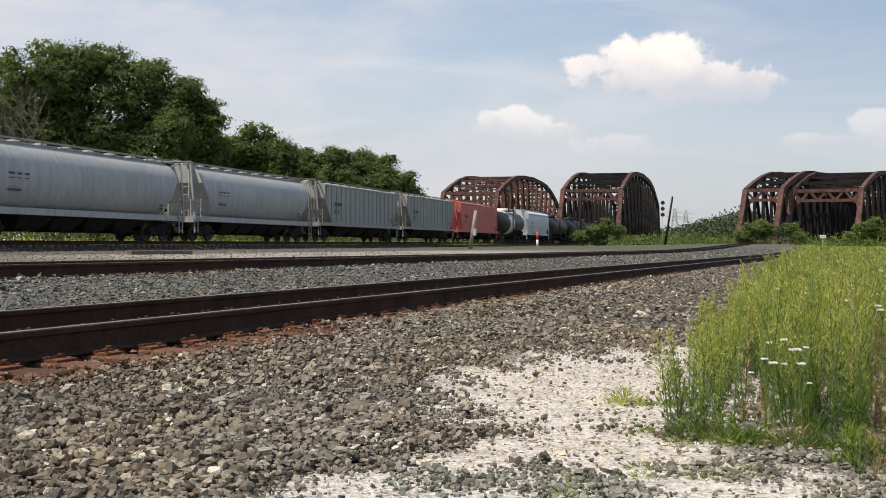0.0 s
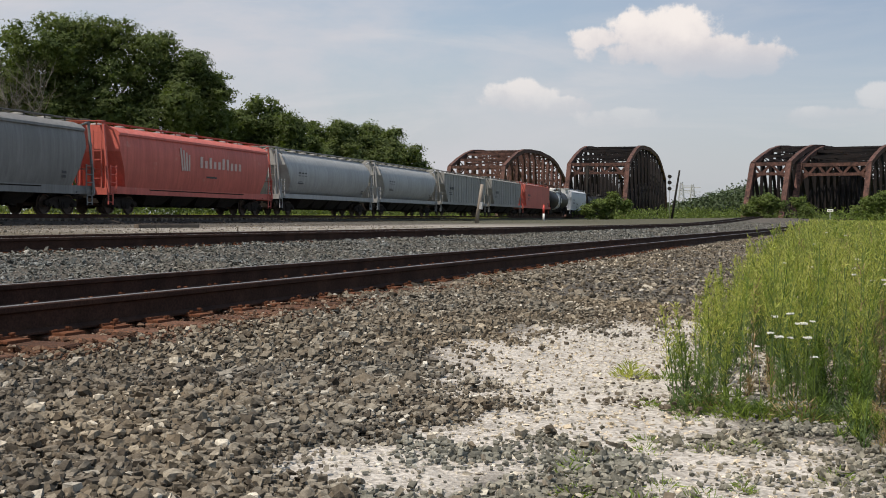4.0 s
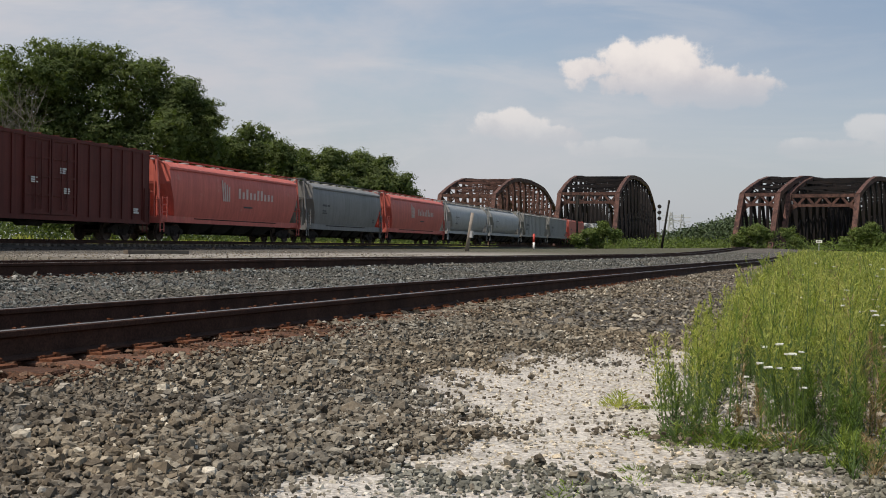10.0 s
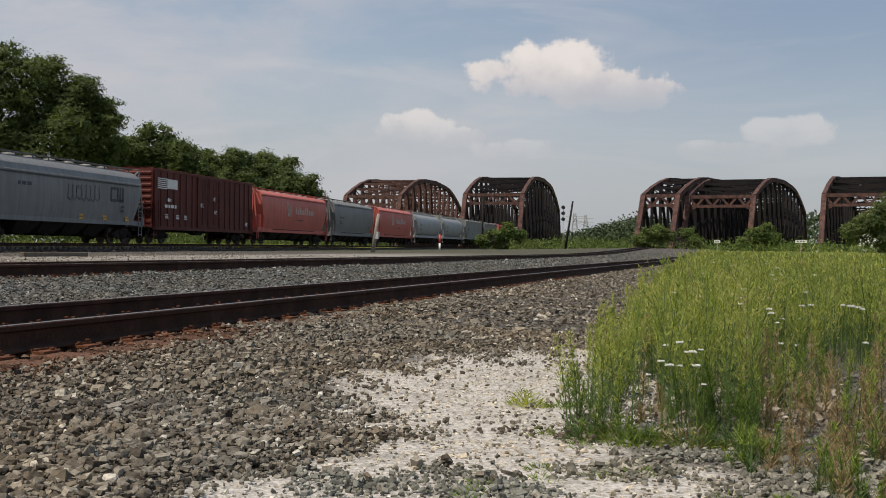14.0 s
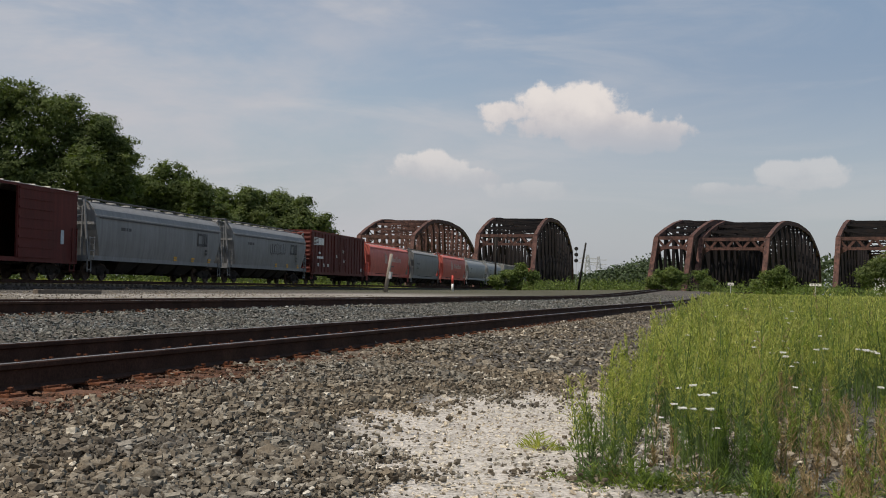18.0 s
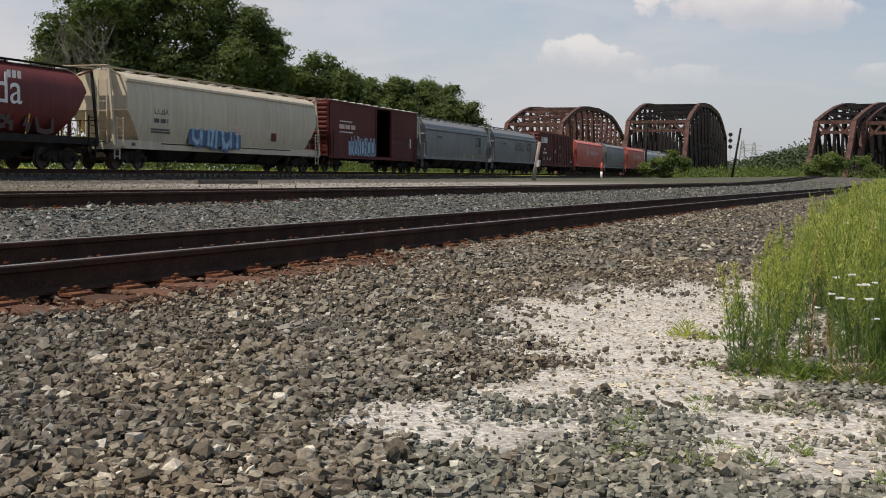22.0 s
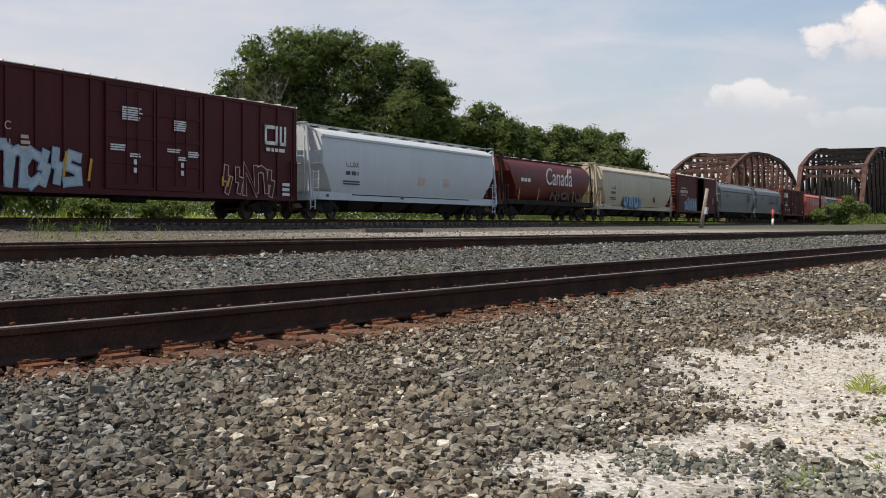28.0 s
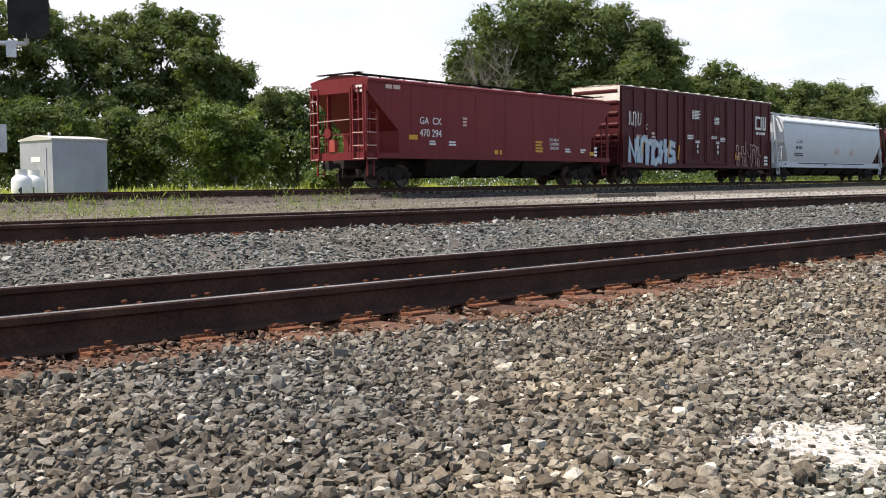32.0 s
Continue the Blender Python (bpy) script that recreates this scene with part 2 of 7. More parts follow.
def near_x(y):
    u = max(y - 110, 0)
    return -5.47 + 0.00050 * u * u if u < 143 else -5.47 + 0.00050 * 143 * 143 + 0.143 * (u - 143)


def second_x(y):
    u = max(y - 30, 0)
    return -11.25 - 0.041 * u * u / (u + 30)


def second_z(y):
    return near_z(y) + 0.235


def siding_x(y):
    """A siding that joins the train's track."""
    u = min(max((48 - y) / 60, 0), 1.6)
    return train_x(y) + 5.5 * u * u


def ground_z(x, y):
    n, t, c = near_z(y), train_z(y), train_x(y)
    s, q = max(siding_x(y), c), second_x(y)
    return table(x, [(-400, t - 0.3), (-60, t - 0.4), (c - 5, t - 0.36), (c - 2, t - 0.26), (s + 1.25, t - 0.26), (s + 1.75, t - 0.44), (s + 4.5, t - 0.5), (q - 4.0, n + 0.0), (q - 1.7, n + 0.03),
                     (q + 1.6, n + 0.02), (-7.1, n - 0.2), (-6.6, n - 0.235), (-4.35, n - 0.222), (-3.95, n - 0.212), (-3.0, n - 0.25), (-1.2, n - 0.33), (3, n - 0.36), (60, n - 0.5)])


def bump_z(x, y):
    return ground_z(x, y) + 0.035 * noise.noise((x * 0.5, y * 0.5, 0)) + 0.015 * noise.noise((x * 1.9, y * 1.9, 3))


# patches of white dust: (x, y, half width, half length, how much weaker)
WHITE = [(-1.32, 6.85, 1.12, 2.8, 0.0), (-1.05, 4.6, 0.62, 0.75, 0.0), (-1.55, 3.42, 0.5, 0.5, 0.3), (-1.42, 4.02, 0.3, 0.35, 0.25), (-0.6, 3.9, 1.0, 0.95, 0.45)]


def ground_material():
    """Crushed stone, a patch of white limestone dust, rusty dust by the ties, pale fines by the siding, grass at the sides."""
    mat = bpy.data.materials.new("ground")
    mat.use_nodes = True
    nt = mat.node_tree
    nt.nodes.clear()
    L = nt.links.new
    out = nt.nodes.new("ShaderNodeOutputMaterial")
    b = node(nt, "ShaderNodeBsdfPrincipled", Roughness=0.95)
    b.inputs["Specular IOR Level"].default_value = 0.2
    co = nt.nodes.new("ShaderNodeTexCoord")
    sep = nt.nodes.new("ShaderNodeSeparateXYZ")
    L(co.outputs["Object"], sep.inputs[0])
    X, Y = sep.outputs[0], sep.outputs[1]

    def op(kind, a, c=0.0):
        n = nt.nodes.new("ShaderNodeMath")
        n.operation = kind
        for i, v in enumerate((a, c)):
            if isinstance(v, (int, float)):
                n.inputs[i].default_value = v
            else:
                L(v, n.inputs[i])
        return n.outputs[0]

    def step(v, lo, hi):
        n = nt.nodes.new("ShaderNodeMapRange")
        n.interpolation_type = "SMOOTHSTEP"
        n.inputs["From Min"].default_value, n.inputs["From Max"].default_value = lo, hi
        L(v, n.inputs["Value"])
        return n.outputs[0]

    def tex(scale, detail=5.0, rough=0.6):
        n = node(nt, "ShaderNodeTexNoise", Scale=scale, Detail=detail, Roughness=rough)
        L(co.outputs["Object"], n.inputs["Vector"])
        return n.outputs["Fac"]

    def mix(f, a, c):
        n = nt.nodes.new("ShaderNodeMix")
        n.data_type = "RGBA"
        L(f, n.inputs["Factor"])
        for k, v in (("A", a), ("B", c)):
            if isinstance(v, tuple):
                n.inputs[k].default_value = (*v, 1)
            else:
                L(v, n.inputs[k])
        return n.outputs["Result"]

    big, mid, fine = tex(0.35), tex(2.6), tex(42.0, 3.0)
    wob = op("MULTIPLY", op("SUBTRACT", mid, 0.5), 2.0)
    wobx = op("ADD", X, wob)
    # dark base: shade in the gaps between stones is included in the colour
    stone = mix(step(mid, 0.35, 0.65), (0.042, 0.037, 0.032), (0.095, 0.086, 0.075))
    stone = mix(step(tex(70.0, 2.0), 0.5, 0.72), stone, (0.24, 0.225, 0.20))
    # rusty dust beside the near track
    rust = op("MULTIPLY", step(wobx, -5.6, -4.4), op("SUBTRACT", 1.0, step(wobx, -3.9, -3.2)))
    rust = op("MULTIPLY", rust, op("SUBTRACT", 1.0, step(Y, 5.0, 12.0)))
    stone = mix(op("MULTIPLY", rust, 0.6), stone, mix(step(fine, 0.4, 0.6), (0.12, 0.055, 0.032), (0.20, 0.10, 0.06)))
    # white limestone dust
    d = None
    for px, py, rx, ry, less in WHITE:
        dx = op("DIVIDE", op("SUBTRACT", X, px), rx)
        dy = op("DIVIDE", op("SUBTRACT", Y, py), ry)
        q = op("ADD", op("ADD", op("MULTIPLY", dx, dx), op("MULTIPLY", dy, dy)), less)
        d = q if d is None else op("MINIMUM", d, q)
    d = op("ADD", d, op("MULTIPLY", wob, 0.8))
    white = op("SUBTRACT", 1.0, step(d, 0.6, 1.4))
    white = op("MULTIPLY", white, op("ADD", 0.55, op("MULTIPLY", step(tex(6.0, 6.0, 0.7), 0.36, 0.56), 0.25)))
    white = op("ADD", white, op("MULTIPLY", white, op("MULTIPLY", step(fine, 0.38, 0.6), 0.3)))
    stone = mix(white, stone, mix(step(fine, 0.35, 0.65), (0.42, 0.39, 0.35), (0.60, 0.57, 0.525)))
    # pale fines between the second track and the train
    pale = op("MULTIPLY", op("MULTIPLY", step(wobx, -28, -25), op("SUBTRACT", 1.0, step(wobx, -19, -16))), op("MULTIPLY", step(op("ADD", Y, op("MULTIPLY", wob, 4.0)), 20, 34), op("SUBTRACT", 1.0, step(Y, 60, 110))))
    stone = mix(op("MULTIPLY", pale, 0.62), stone, mix(step(fine, 0.35, 0.65), (0.30, 0.275, 0.245), (0.46, 0.435, 0.395)))
    earth = op("MULTIPLY", op("MULTIPLY", step(wobx, -31, -27), op("SUBTRACT", 1.0, step(wobx, -15.2, -13.8))), op("SUBTRACT", 1.0, step(Y, 20, 36)))
    stone = mix(op("MULTIPLY", earth, 0.7), stone, mix(step(mid, 0.35, 0.65), (0.09, 0.08, 0.05), (0.15, 0.125, 0.09)))
    # grass beyond the train and on the far ground
    green = mix(step(mid, 0.3, 0.7), (0.13, 0.165, 0.035), (0.24, 0.26, 0.075))
    gl = op("SUBTRACT", 1.0, step(op("ADD", wobx, op("MULTIPLY", Y, 0.085)), -37.5, -35.5))
    gr = step(op("SUBTRACT", wobx, op("MULTIPLY", Y, -0.045)), 0.6, 2.6)
    gr = op("MULTIPLY", gr, step(Y, 9, 16))
    gf = step(Y, 225, 260)
    cinder = op("MULTIPLY", step(op("ADD", wobx, op("MULTIPLY", Y, 0.085)), -35.5, -34.2), op("SUBTRACT", 1.0, step(op("ADD", wobx, op("MULTIPLY", Y, 0.085)), -29.6, -28.4)))
    stone = mix(op("MULTIPLY", cinder, 0.85), stone, mix(step(mid, 0.35, 0.65), (0.045, 0.036, 0.03), (0.085, 0.065, 0.052)))
    gm = op("MULTIPLY", op("MULTIPLY", step(op("ADD", Y, op("MULTIPLY", wob, 12.0)), 60, 100), op("SUBTRACT", 1.0, step(op("ADD", wobx, op("MULTIPLY", Y, 0.03)), -13.5, -12.5))), 0.7)
    stone = mix(gm, stone, mix(step(mid, 0.35, 0.65), (0.05, 0.055, 0.03), (0.09, 0.088, 0.052)))
    grass = op("MAXIMUM", op("MAXIMUM", gl, gr), gf)
    col = mix(grass, stone, green)
    L(col, b.inputs["Base Color"])
    bp = node(nt, "ShaderNodeBump", Strength=0.9, Distance=0.02)
    L(fine, bp.inputs["Height"])
    L(bp.outputs[0], b.inputs["Normal"])
    L(b.outputs[0], out.inputs["Surface"])
    return mat


def build_ground():
    xs = np.concatenate([[-3000, -900, -400, -200, -120, -90], np.arange(-80, -45, 3), np.arange(-45, -14, 0.7), np.arange(-14, 4, 0.3), [4.5, 6, 9, 12, 16, 22, 30, 45, 70, 120, 300, 900, 3000]])
    ys = np.concatenate([[-3000, -600, -150, -60, -30], np.arange(-20, 0, 1.0), np.arange(0, 16, 0.3), np.arange(16, 40, 0.7), np.arange(40, 90, 2), np.arange(90, 260, 6), [270, 320, 420, 600, 1000, 1800, 3600]])
    verts = [(x, y, bump_z(x, y) if abs(x) < 100 else ground_z(x, y)) for y in ys for x in xs]
    w = len(xs)
    faces = [(j * w + i, j * w + i + 1, (j + 1) * w + i + 1, (j + 1) * w + i) for j in range(len(ys) - 1) for i in range(w - 1)]
    me = bpy.data.meshes.new("ground")
    me.from_pydata(verts, [], faces)
    me.materials.append(ground_material())
    for p in me.polygons:
        p.use_smooth = True
    ob = new("ground", me)
    return tagged(ob, "ground of crushed stone with white dust patches and grass", "ground", kind="structure")


ground = build_ground()

RAIL = [(-0.07, 0), (0.07, 0), (0.07, 0.012), (0.012, 0.03), (0.010, 0.13), (0.036, 0.142), (0.036, 0.172), (0.028, 0.18),
        (-0.028, 0.18), (-0.036, 0.172), (-0.036, 0.142), (-0.010, 0.13), (-0.012, 0.03), (-0.07, 0.012)]


def build_rail(track, fx, fz, side, ys):
    bm = bmesh.new()
    rings = [[(fx(y) + side * 0.752 + px, y, fz(y) - 0.18 + pz) for px, pz in RAIL] for y in ys]
    loft(bm, rings)
    bmesh.ops.recalc_face_normals(bm, faces=bm.faces)
    for f in bm.faces:
        c = f.calc_center_median()
        if f.normal.z > 0.85 and c.z > fz(c.y) - 0.012:
            f.material_index = 1
    return part("rail", bm, [M["steel_rail"], M["rail_head"]], track)


def build_track(name, fx, fz, y0, y1, label, step=3.0):
    track = thing(name, Matrix(), label, "railway track", kind="structure")
    ys = list(np.arange(y0, min(y1, 80), step)) + list(np.arange(max(80, y0), y1 + 1, 6.0))
    for s in (-1, 1):
        build_rail(track, fx, fz, s, ys)
    return track


track_near = build_track("track_1", near_x, near_z, -30, 300, "railway track with dark rails and rusty tie plates")
track_second = build_track("track_2", second_x, second_z, -30, 300, "railway track with dark steel rails on grey ballast")
track_train = build_track("track_3", train_x, train_z, -60, 330, "railway track under the freight train")
track_siding = build_track("track_4", siding_x, lambda y: train_z(y) - 0.05 if y < 44 else train_z(y) - 0.012, -40, 46, "rusty siding track joining the train's track")


# ties, plates and spikes: one mesh each, an object for each piece
def tie_mesh():
    bm = bmesh.new()
    vs = box(bm, -1.3, 1.3, -0.115, 0.115, -0.16, 0.0)
    bmesh.ops.bevel(bm, geom=bm.edges[:], offset=0.012, segments=1, affect="EDGES")
    me = bpy.data.meshes.new("tie")
    bm.to_mesh(me)
    bm.free()
    me.materials.append(M["tie"])
    return me


def plate_mesh():
    bm = bmesh.new()
    box(bm, -0.19, 0.19, -0.095, 0.095, 0.0, 0.016)
    for s in (-1, 1):
        box(bm, s * 0.085 - 0.012, s * 0.085 + 0.012, -0.095, 0.095, 0.016, 0.03)
    me = bpy.data.meshes.new("tie_plate")
    bm.to_mesh(me)
    bm.free()
    me.materials.append(M["rust"])
    return me


def spike_mesh():
    bm = bmesh.new()
    box(bm, -0.008, 0.008, -0.008, 0.008, 0.0, 0.03)
    box(bm, -0.018, 0.014, -0.014, 0.014, 0.03, 0.042)
    me = bpy.data.meshes.new("spike")
    bm.to_mesh(me)
    bm.free()
    me.materials.append(M["rust"])
    return me


TIE, PLATE, SPIKE = tie_mesh(), plate_mesh(), spike_mesh()


def lay_ties(track, fx, fz, y0, y1, step, plates, seed, mesh=None):
    rnd = random.Random(seed)
    y = y0
    while y < y1:
        yy = y + rnd.uniform(-0.05, 0.05)
        z = fz(yy) - 0.196
        t = share("tie", mesh or TIE, track, pose(fx(yy) + rnd.uniform(-0.05, 0.05), yy, z, rnd.uniform(-1, 1), 0, rnd.uniform(-1.5, 1.5)))
        if yy < plates:
            for s in (-1, 1):
                px = fx(yy) + s * 0.752
                share("tie_plate", PLATE, track, pose(px, yy, z + 0.001, 0, 0, rnd.uniform(-1, 1)))
                if s > 0 or track is track_near:
                    for q, w in ((1, 0.05), (1, -0.055), (-1, 0.03)):
                        share("spike", SPIKE, track, pose(px + q * (0.095 + (0.06 if rnd.random() < 0.3 else 0)), yy + w, z + (0.018 if s < 0 else 0.0) + rnd.uniform(-0.01, 0.012), rnd.uniform(-8, 8), 0, 0 if q > 0 else 180))
        y += step


TIE_RUST = TIE.copy()
TIE_RUST.materials.clear()
TIE_RUST.materials.append(M["tie_rust"])
lay_ties(track_near, near_x, near_z, -2.0, 11.0, 0.5, 40.0, 1, TIE_RUST)
lay_ties(track_near, near_x, near_z, 11.0, 60.0, 0.5, 30.0, 4)
lay_ties(track_second, second_x, second_z, 0.0, 45.0, 0.53, 20.0, 2)
lay_ties(track_train, train_x, train_z, -10.0, 75.0, 0.55, -99, 3)
# ---- bridges ----
SPAN, PANELS = 94.0, 12
CURVE = [(0, 0), (6.0, 10.0), (16.7, 12.9), (28.5, 14.7), (47, 15.2), (65.5, 14.7), (77.3, 12.9), (88, 10.0), (94, 0)]
NODES = [6.0 + (SPAN - 12.0) * i / PANELS for i in range(PANELS + 1)]


def member(br, name, pieces, mat, label=""):
    bm = bmesh.new()
    for a, b, w, h in pieces:
        beam(bm, a, b, w, h)
    return part(name, bm, mat, br, label)


def build_bridge(x, y, z, slope, width, shaded, tall, label):
    br = thing("truss_bridge", pose(x, y, z, 0, 0, -math.degrees(math.atan(slope))), label, "railway bridge", "steel truss bridges")
    mat = M["bridge_steel"]
    # posts, bracing and girders carry the painted-in shade on flagged bridges
    dark = M["bridge_shade"] if shaded else mat
    top = [(d, table(d, CURVE) * tall) for d in NODES]
    W = width / 2
    for s in (-1, 1):
        px = s * W
        for d, (nd, nh) in ((0, top[0]), (SPAN, top[-1])):
            member(br, "end_post", [((px, d, -0.4), (px, nd, nh), 0.85, 0.95)], mat)
        for (a, ha), (b, hb) in zip(top, top[1:]):
            member(br, "top_chord", [((px, a, ha), (px, b, hb), 0.7, 0.85)], mat)
        member(br, "bottom_chord", [((px, 0, 0), (px, SPAN, 0), 0.5, 0.7)], mat)
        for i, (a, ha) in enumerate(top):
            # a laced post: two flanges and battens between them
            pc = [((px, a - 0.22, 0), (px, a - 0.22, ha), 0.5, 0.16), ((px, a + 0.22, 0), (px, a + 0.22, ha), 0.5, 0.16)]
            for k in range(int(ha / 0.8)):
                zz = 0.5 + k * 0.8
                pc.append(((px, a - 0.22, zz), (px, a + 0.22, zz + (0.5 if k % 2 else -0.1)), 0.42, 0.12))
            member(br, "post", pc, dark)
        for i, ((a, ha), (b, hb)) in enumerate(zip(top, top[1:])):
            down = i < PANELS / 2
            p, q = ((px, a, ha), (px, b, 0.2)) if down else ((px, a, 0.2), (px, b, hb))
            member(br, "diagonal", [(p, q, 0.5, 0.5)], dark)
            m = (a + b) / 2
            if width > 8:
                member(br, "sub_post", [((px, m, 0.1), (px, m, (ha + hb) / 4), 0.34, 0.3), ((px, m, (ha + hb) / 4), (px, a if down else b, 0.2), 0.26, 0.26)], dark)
    # portals at both ends: two struts with a zigzag between and curved knees
    for d, h in (top[0], top[-1]):
        lo = h - 1.7
        member(br, "portal_strut", [((-W, d, h), (W, d, h), 0.5, 0.6)], mat)
        member(br, "portal_strut", [((-W, d, lo), (W, d, lo), 0.45, 0.5)], mat)
        n = 8 if width > 8 else 4
        for i in range(n):
            a, b = -W + width * i / n, -W + width * (i + 1) / n
            member(br, "lacing_bar", [((a, d, lo if i % 2 else h), (b, d, h if i % 2 else lo), 0.34, 0.4)], mat)
        for s in (-1, 1):
            pts = [(s * (W - 1.9 * (1 - math.cos(t))), d - 0.02, lo - 1.9 * (1 - math.sin(t))) for t in np.linspace(0, math.pi / 2, 6)]
            member(br, "knee_brace", [(p, q, 0.34, 0.5) for p, q in zip(pts, pts[1:])], mat)
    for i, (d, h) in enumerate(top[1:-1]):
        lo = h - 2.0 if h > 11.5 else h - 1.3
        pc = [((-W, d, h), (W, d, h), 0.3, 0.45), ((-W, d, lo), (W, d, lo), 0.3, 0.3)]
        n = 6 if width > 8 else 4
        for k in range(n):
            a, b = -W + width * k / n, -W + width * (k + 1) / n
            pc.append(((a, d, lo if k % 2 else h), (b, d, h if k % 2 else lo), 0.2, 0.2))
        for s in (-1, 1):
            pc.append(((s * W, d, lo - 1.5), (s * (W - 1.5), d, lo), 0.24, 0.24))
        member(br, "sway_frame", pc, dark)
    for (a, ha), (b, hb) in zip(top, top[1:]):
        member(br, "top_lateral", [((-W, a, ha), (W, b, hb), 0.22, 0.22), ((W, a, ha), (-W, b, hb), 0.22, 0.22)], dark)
    bm = bmesh.new()
    box(bm, -W, W, 0.2, SPAN - 0.2, -0.75, -0.3)
    part("deck", bm, M["black"], br)
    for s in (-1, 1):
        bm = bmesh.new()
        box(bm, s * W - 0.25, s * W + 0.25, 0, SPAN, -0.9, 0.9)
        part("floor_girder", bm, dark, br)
    for d in (0, SPAN):
        bm = bmesh.new()
        box(bm, -W - 1.2, W + 1.2, d - 1.6, d + 1.0, -2.5, -0.42)
        part("abutment", bm, M["concrete"], br)
    return br


M["concrete"] = surface("concrete", (0.28, 0.27, 0.25), (0.36, 0.35, 0.32), 1.0, 0.9, bump=0.2, streak=0.2)
BRIDGES = [(-76.6, 214, 1.25, -0.105, 11.6, False, 1.02), (-50.4, 212, 1.2, -0.085, 11.6, True, 1.04), (-17.3, 195, 1.1, 0.138, 6.2, True, 0.935), (-7.1, 200, 1.1, 0.143, 11.6, True, 0.94), (16.0, 195, 1.1, 0.143, 11.6, True, 0.94)]
for b in BRIDGES:
    build_bridge(*b, "rusty brown steel truss railway bridge with a curved top chord")
# ---- the train ----
SCALE = 0.93
JOINTS = [31.1, 52.05, 74.44, 98.53, 118.1, 142.24, 160.86, 181.49, 200.99, 220.54, 241.94, 260.71, 281.79, 302.07, 321.59, 342.52, 362.35, 383.4, 401.0, 420.02, 438.5, 457, 475.5, 494]
TRAVEL = [(0, -245.46), (2, -229.94), (6, -197.98), (9, -175.19), (13, -144.15), (16.5, -117.17), (19, -98.93), (23, -68.22), (25, -52.93), (28, -30.23), (31.5, -3.66), (32, 0.0)]
LEAN = -math.degrees(math.atan(-0.085))


def paint(name, c, dirt=0.8, rough=0.5, streak=0.22, c3=None):
    M[name] = surface(name, c, tuple(v * dirt for v in c), 0.45, rough, bump=0.06, fine=30, fine_mix=0.08, streak=streak, c3=c3, spot=(0.62, 0.75), stretch=(1, 0.6, 1), spec=0.22)


paint("red_paint", (0.165, 0.018, 0.021), 0.85, 0.55, 0.14)
paint("brown_paint", (0.125, 0.029, 0.023), 0.75, 0.6)
paint("dark_brown_paint", (0.075, 0.0105, 0.013), 0.85, 0.6, 0.14)
paint("boxcar_red_paint", (0.115, 0.023, 0.019), 0.75, 0.65)
paint("white_paint", (0.54, 0.57, 0.60), 0.93, 0.5, 0.05)
paint("mid_grey_paint", (0.225, 0.225, 0.22), 0.86, 0.5, 0.2)
paint("slate_grey_paint", (0.215, 0.22, 0.224), 0.86, 0.5, 0.2)
paint("cream_paint", (0.56, 0.485, 0.37), 0.88, 0.5, 0.16)
paint("grey_paint", (0.34, 0.335, 0.315), 0.86, 0.5, 0.2)
paint("light_grey_paint", (0.40, 0.405, 0.40), 0.86, 0.5, 0.2)
paint("pink_paint", (0.60, 0.15, 0.118), 0.85, 0.5, 0.18, c3=(0.6, 0.26, 0.2))
paint("canada_paint", (0.15, 0.026, 0.022), 0.75, 0.5, 0.25)
paint("tank_paint", (0.022, 0.021, 0.021), 0.8, 0.45)
M["truck_iron"] = surface("truck_iron", (0.014, 0.012, 0.011), (0.03, 0.024, 0.02), 3.0, 0.9, bump=0.2, spec=0.2)
M["underframe"] = surface("underframe", (0.016, 0.014, 0.012), (0.03, 0.025, 0.021), 2.0, 0.85, bump=0.15, spec=0.2)
M["wheel_steel"] = surface("wheel_steel", (0.05, 0.035, 0.028), (0.09, 0.06, 0.045), 6.0, 0.6, 0.3, bump=0.2)
M["letter_white"] = surface("letter_white", (0.72, 0.72, 0.70), (0.6, 0.6, 0.58), 6.0, 0.6, bump=0)
M["letter_pale"] = surface("letter_pale", (0.5, 0.35, 0.3), (0.58, 0.43, 0.38), 3.0, 0.6, bump=0)
M["letter_black"] = surface("letter_black", (0.03, 0.03, 0.035), (0.05, 0.05, 0.055), 6.0, 0.6, bump=0)
M["letter_yellow"] = surface("letter_yellow", (0.62, 0.33, 0.02), (0.5, 0.25, 0.02), 6.0, 0.6, bump=0)
M["tag_blue"] = surface("tag_blue", (0.10, 0.22, 0.38), (0.30, 0.45, 0.55), 2.5, 0.5, bump=0)
M["tag_white"] = surface("tag_white", (0.45, 0.50, 0.53), (0.28, 0.36, 0.42), 2.5, 0.5, bump=0)
M["tag_navy"] = surface("tag_navy", (0.02, 0.055, 0.13), (0.04, 0.10, 0.2), 2.5, 0.5, bump=0)
M["tag_black"] = surface("tag_black", (0.03, 0.03, 0.04), (0.06, 0.05, 0.06), 4, 0.5, bump=0)
M["tag_faded"] = surface("tag_faded", (0.03, 0.014, 0.013), (0.045, 0.018, 0.016), 2.5, 0.6, bump=0)
M["pale_roof"] = surface("pale_roof", (0.74, 0.70, 0.62), (0.6, 0.55, 0.47), 1.0, 0.6, bump=0.05)
M["red_brake"] = surface("red_brake", (0.35, 0.05, 0.03), (0.28, 0.04, 0.03), 4.0, 0.6, bump=0.1)

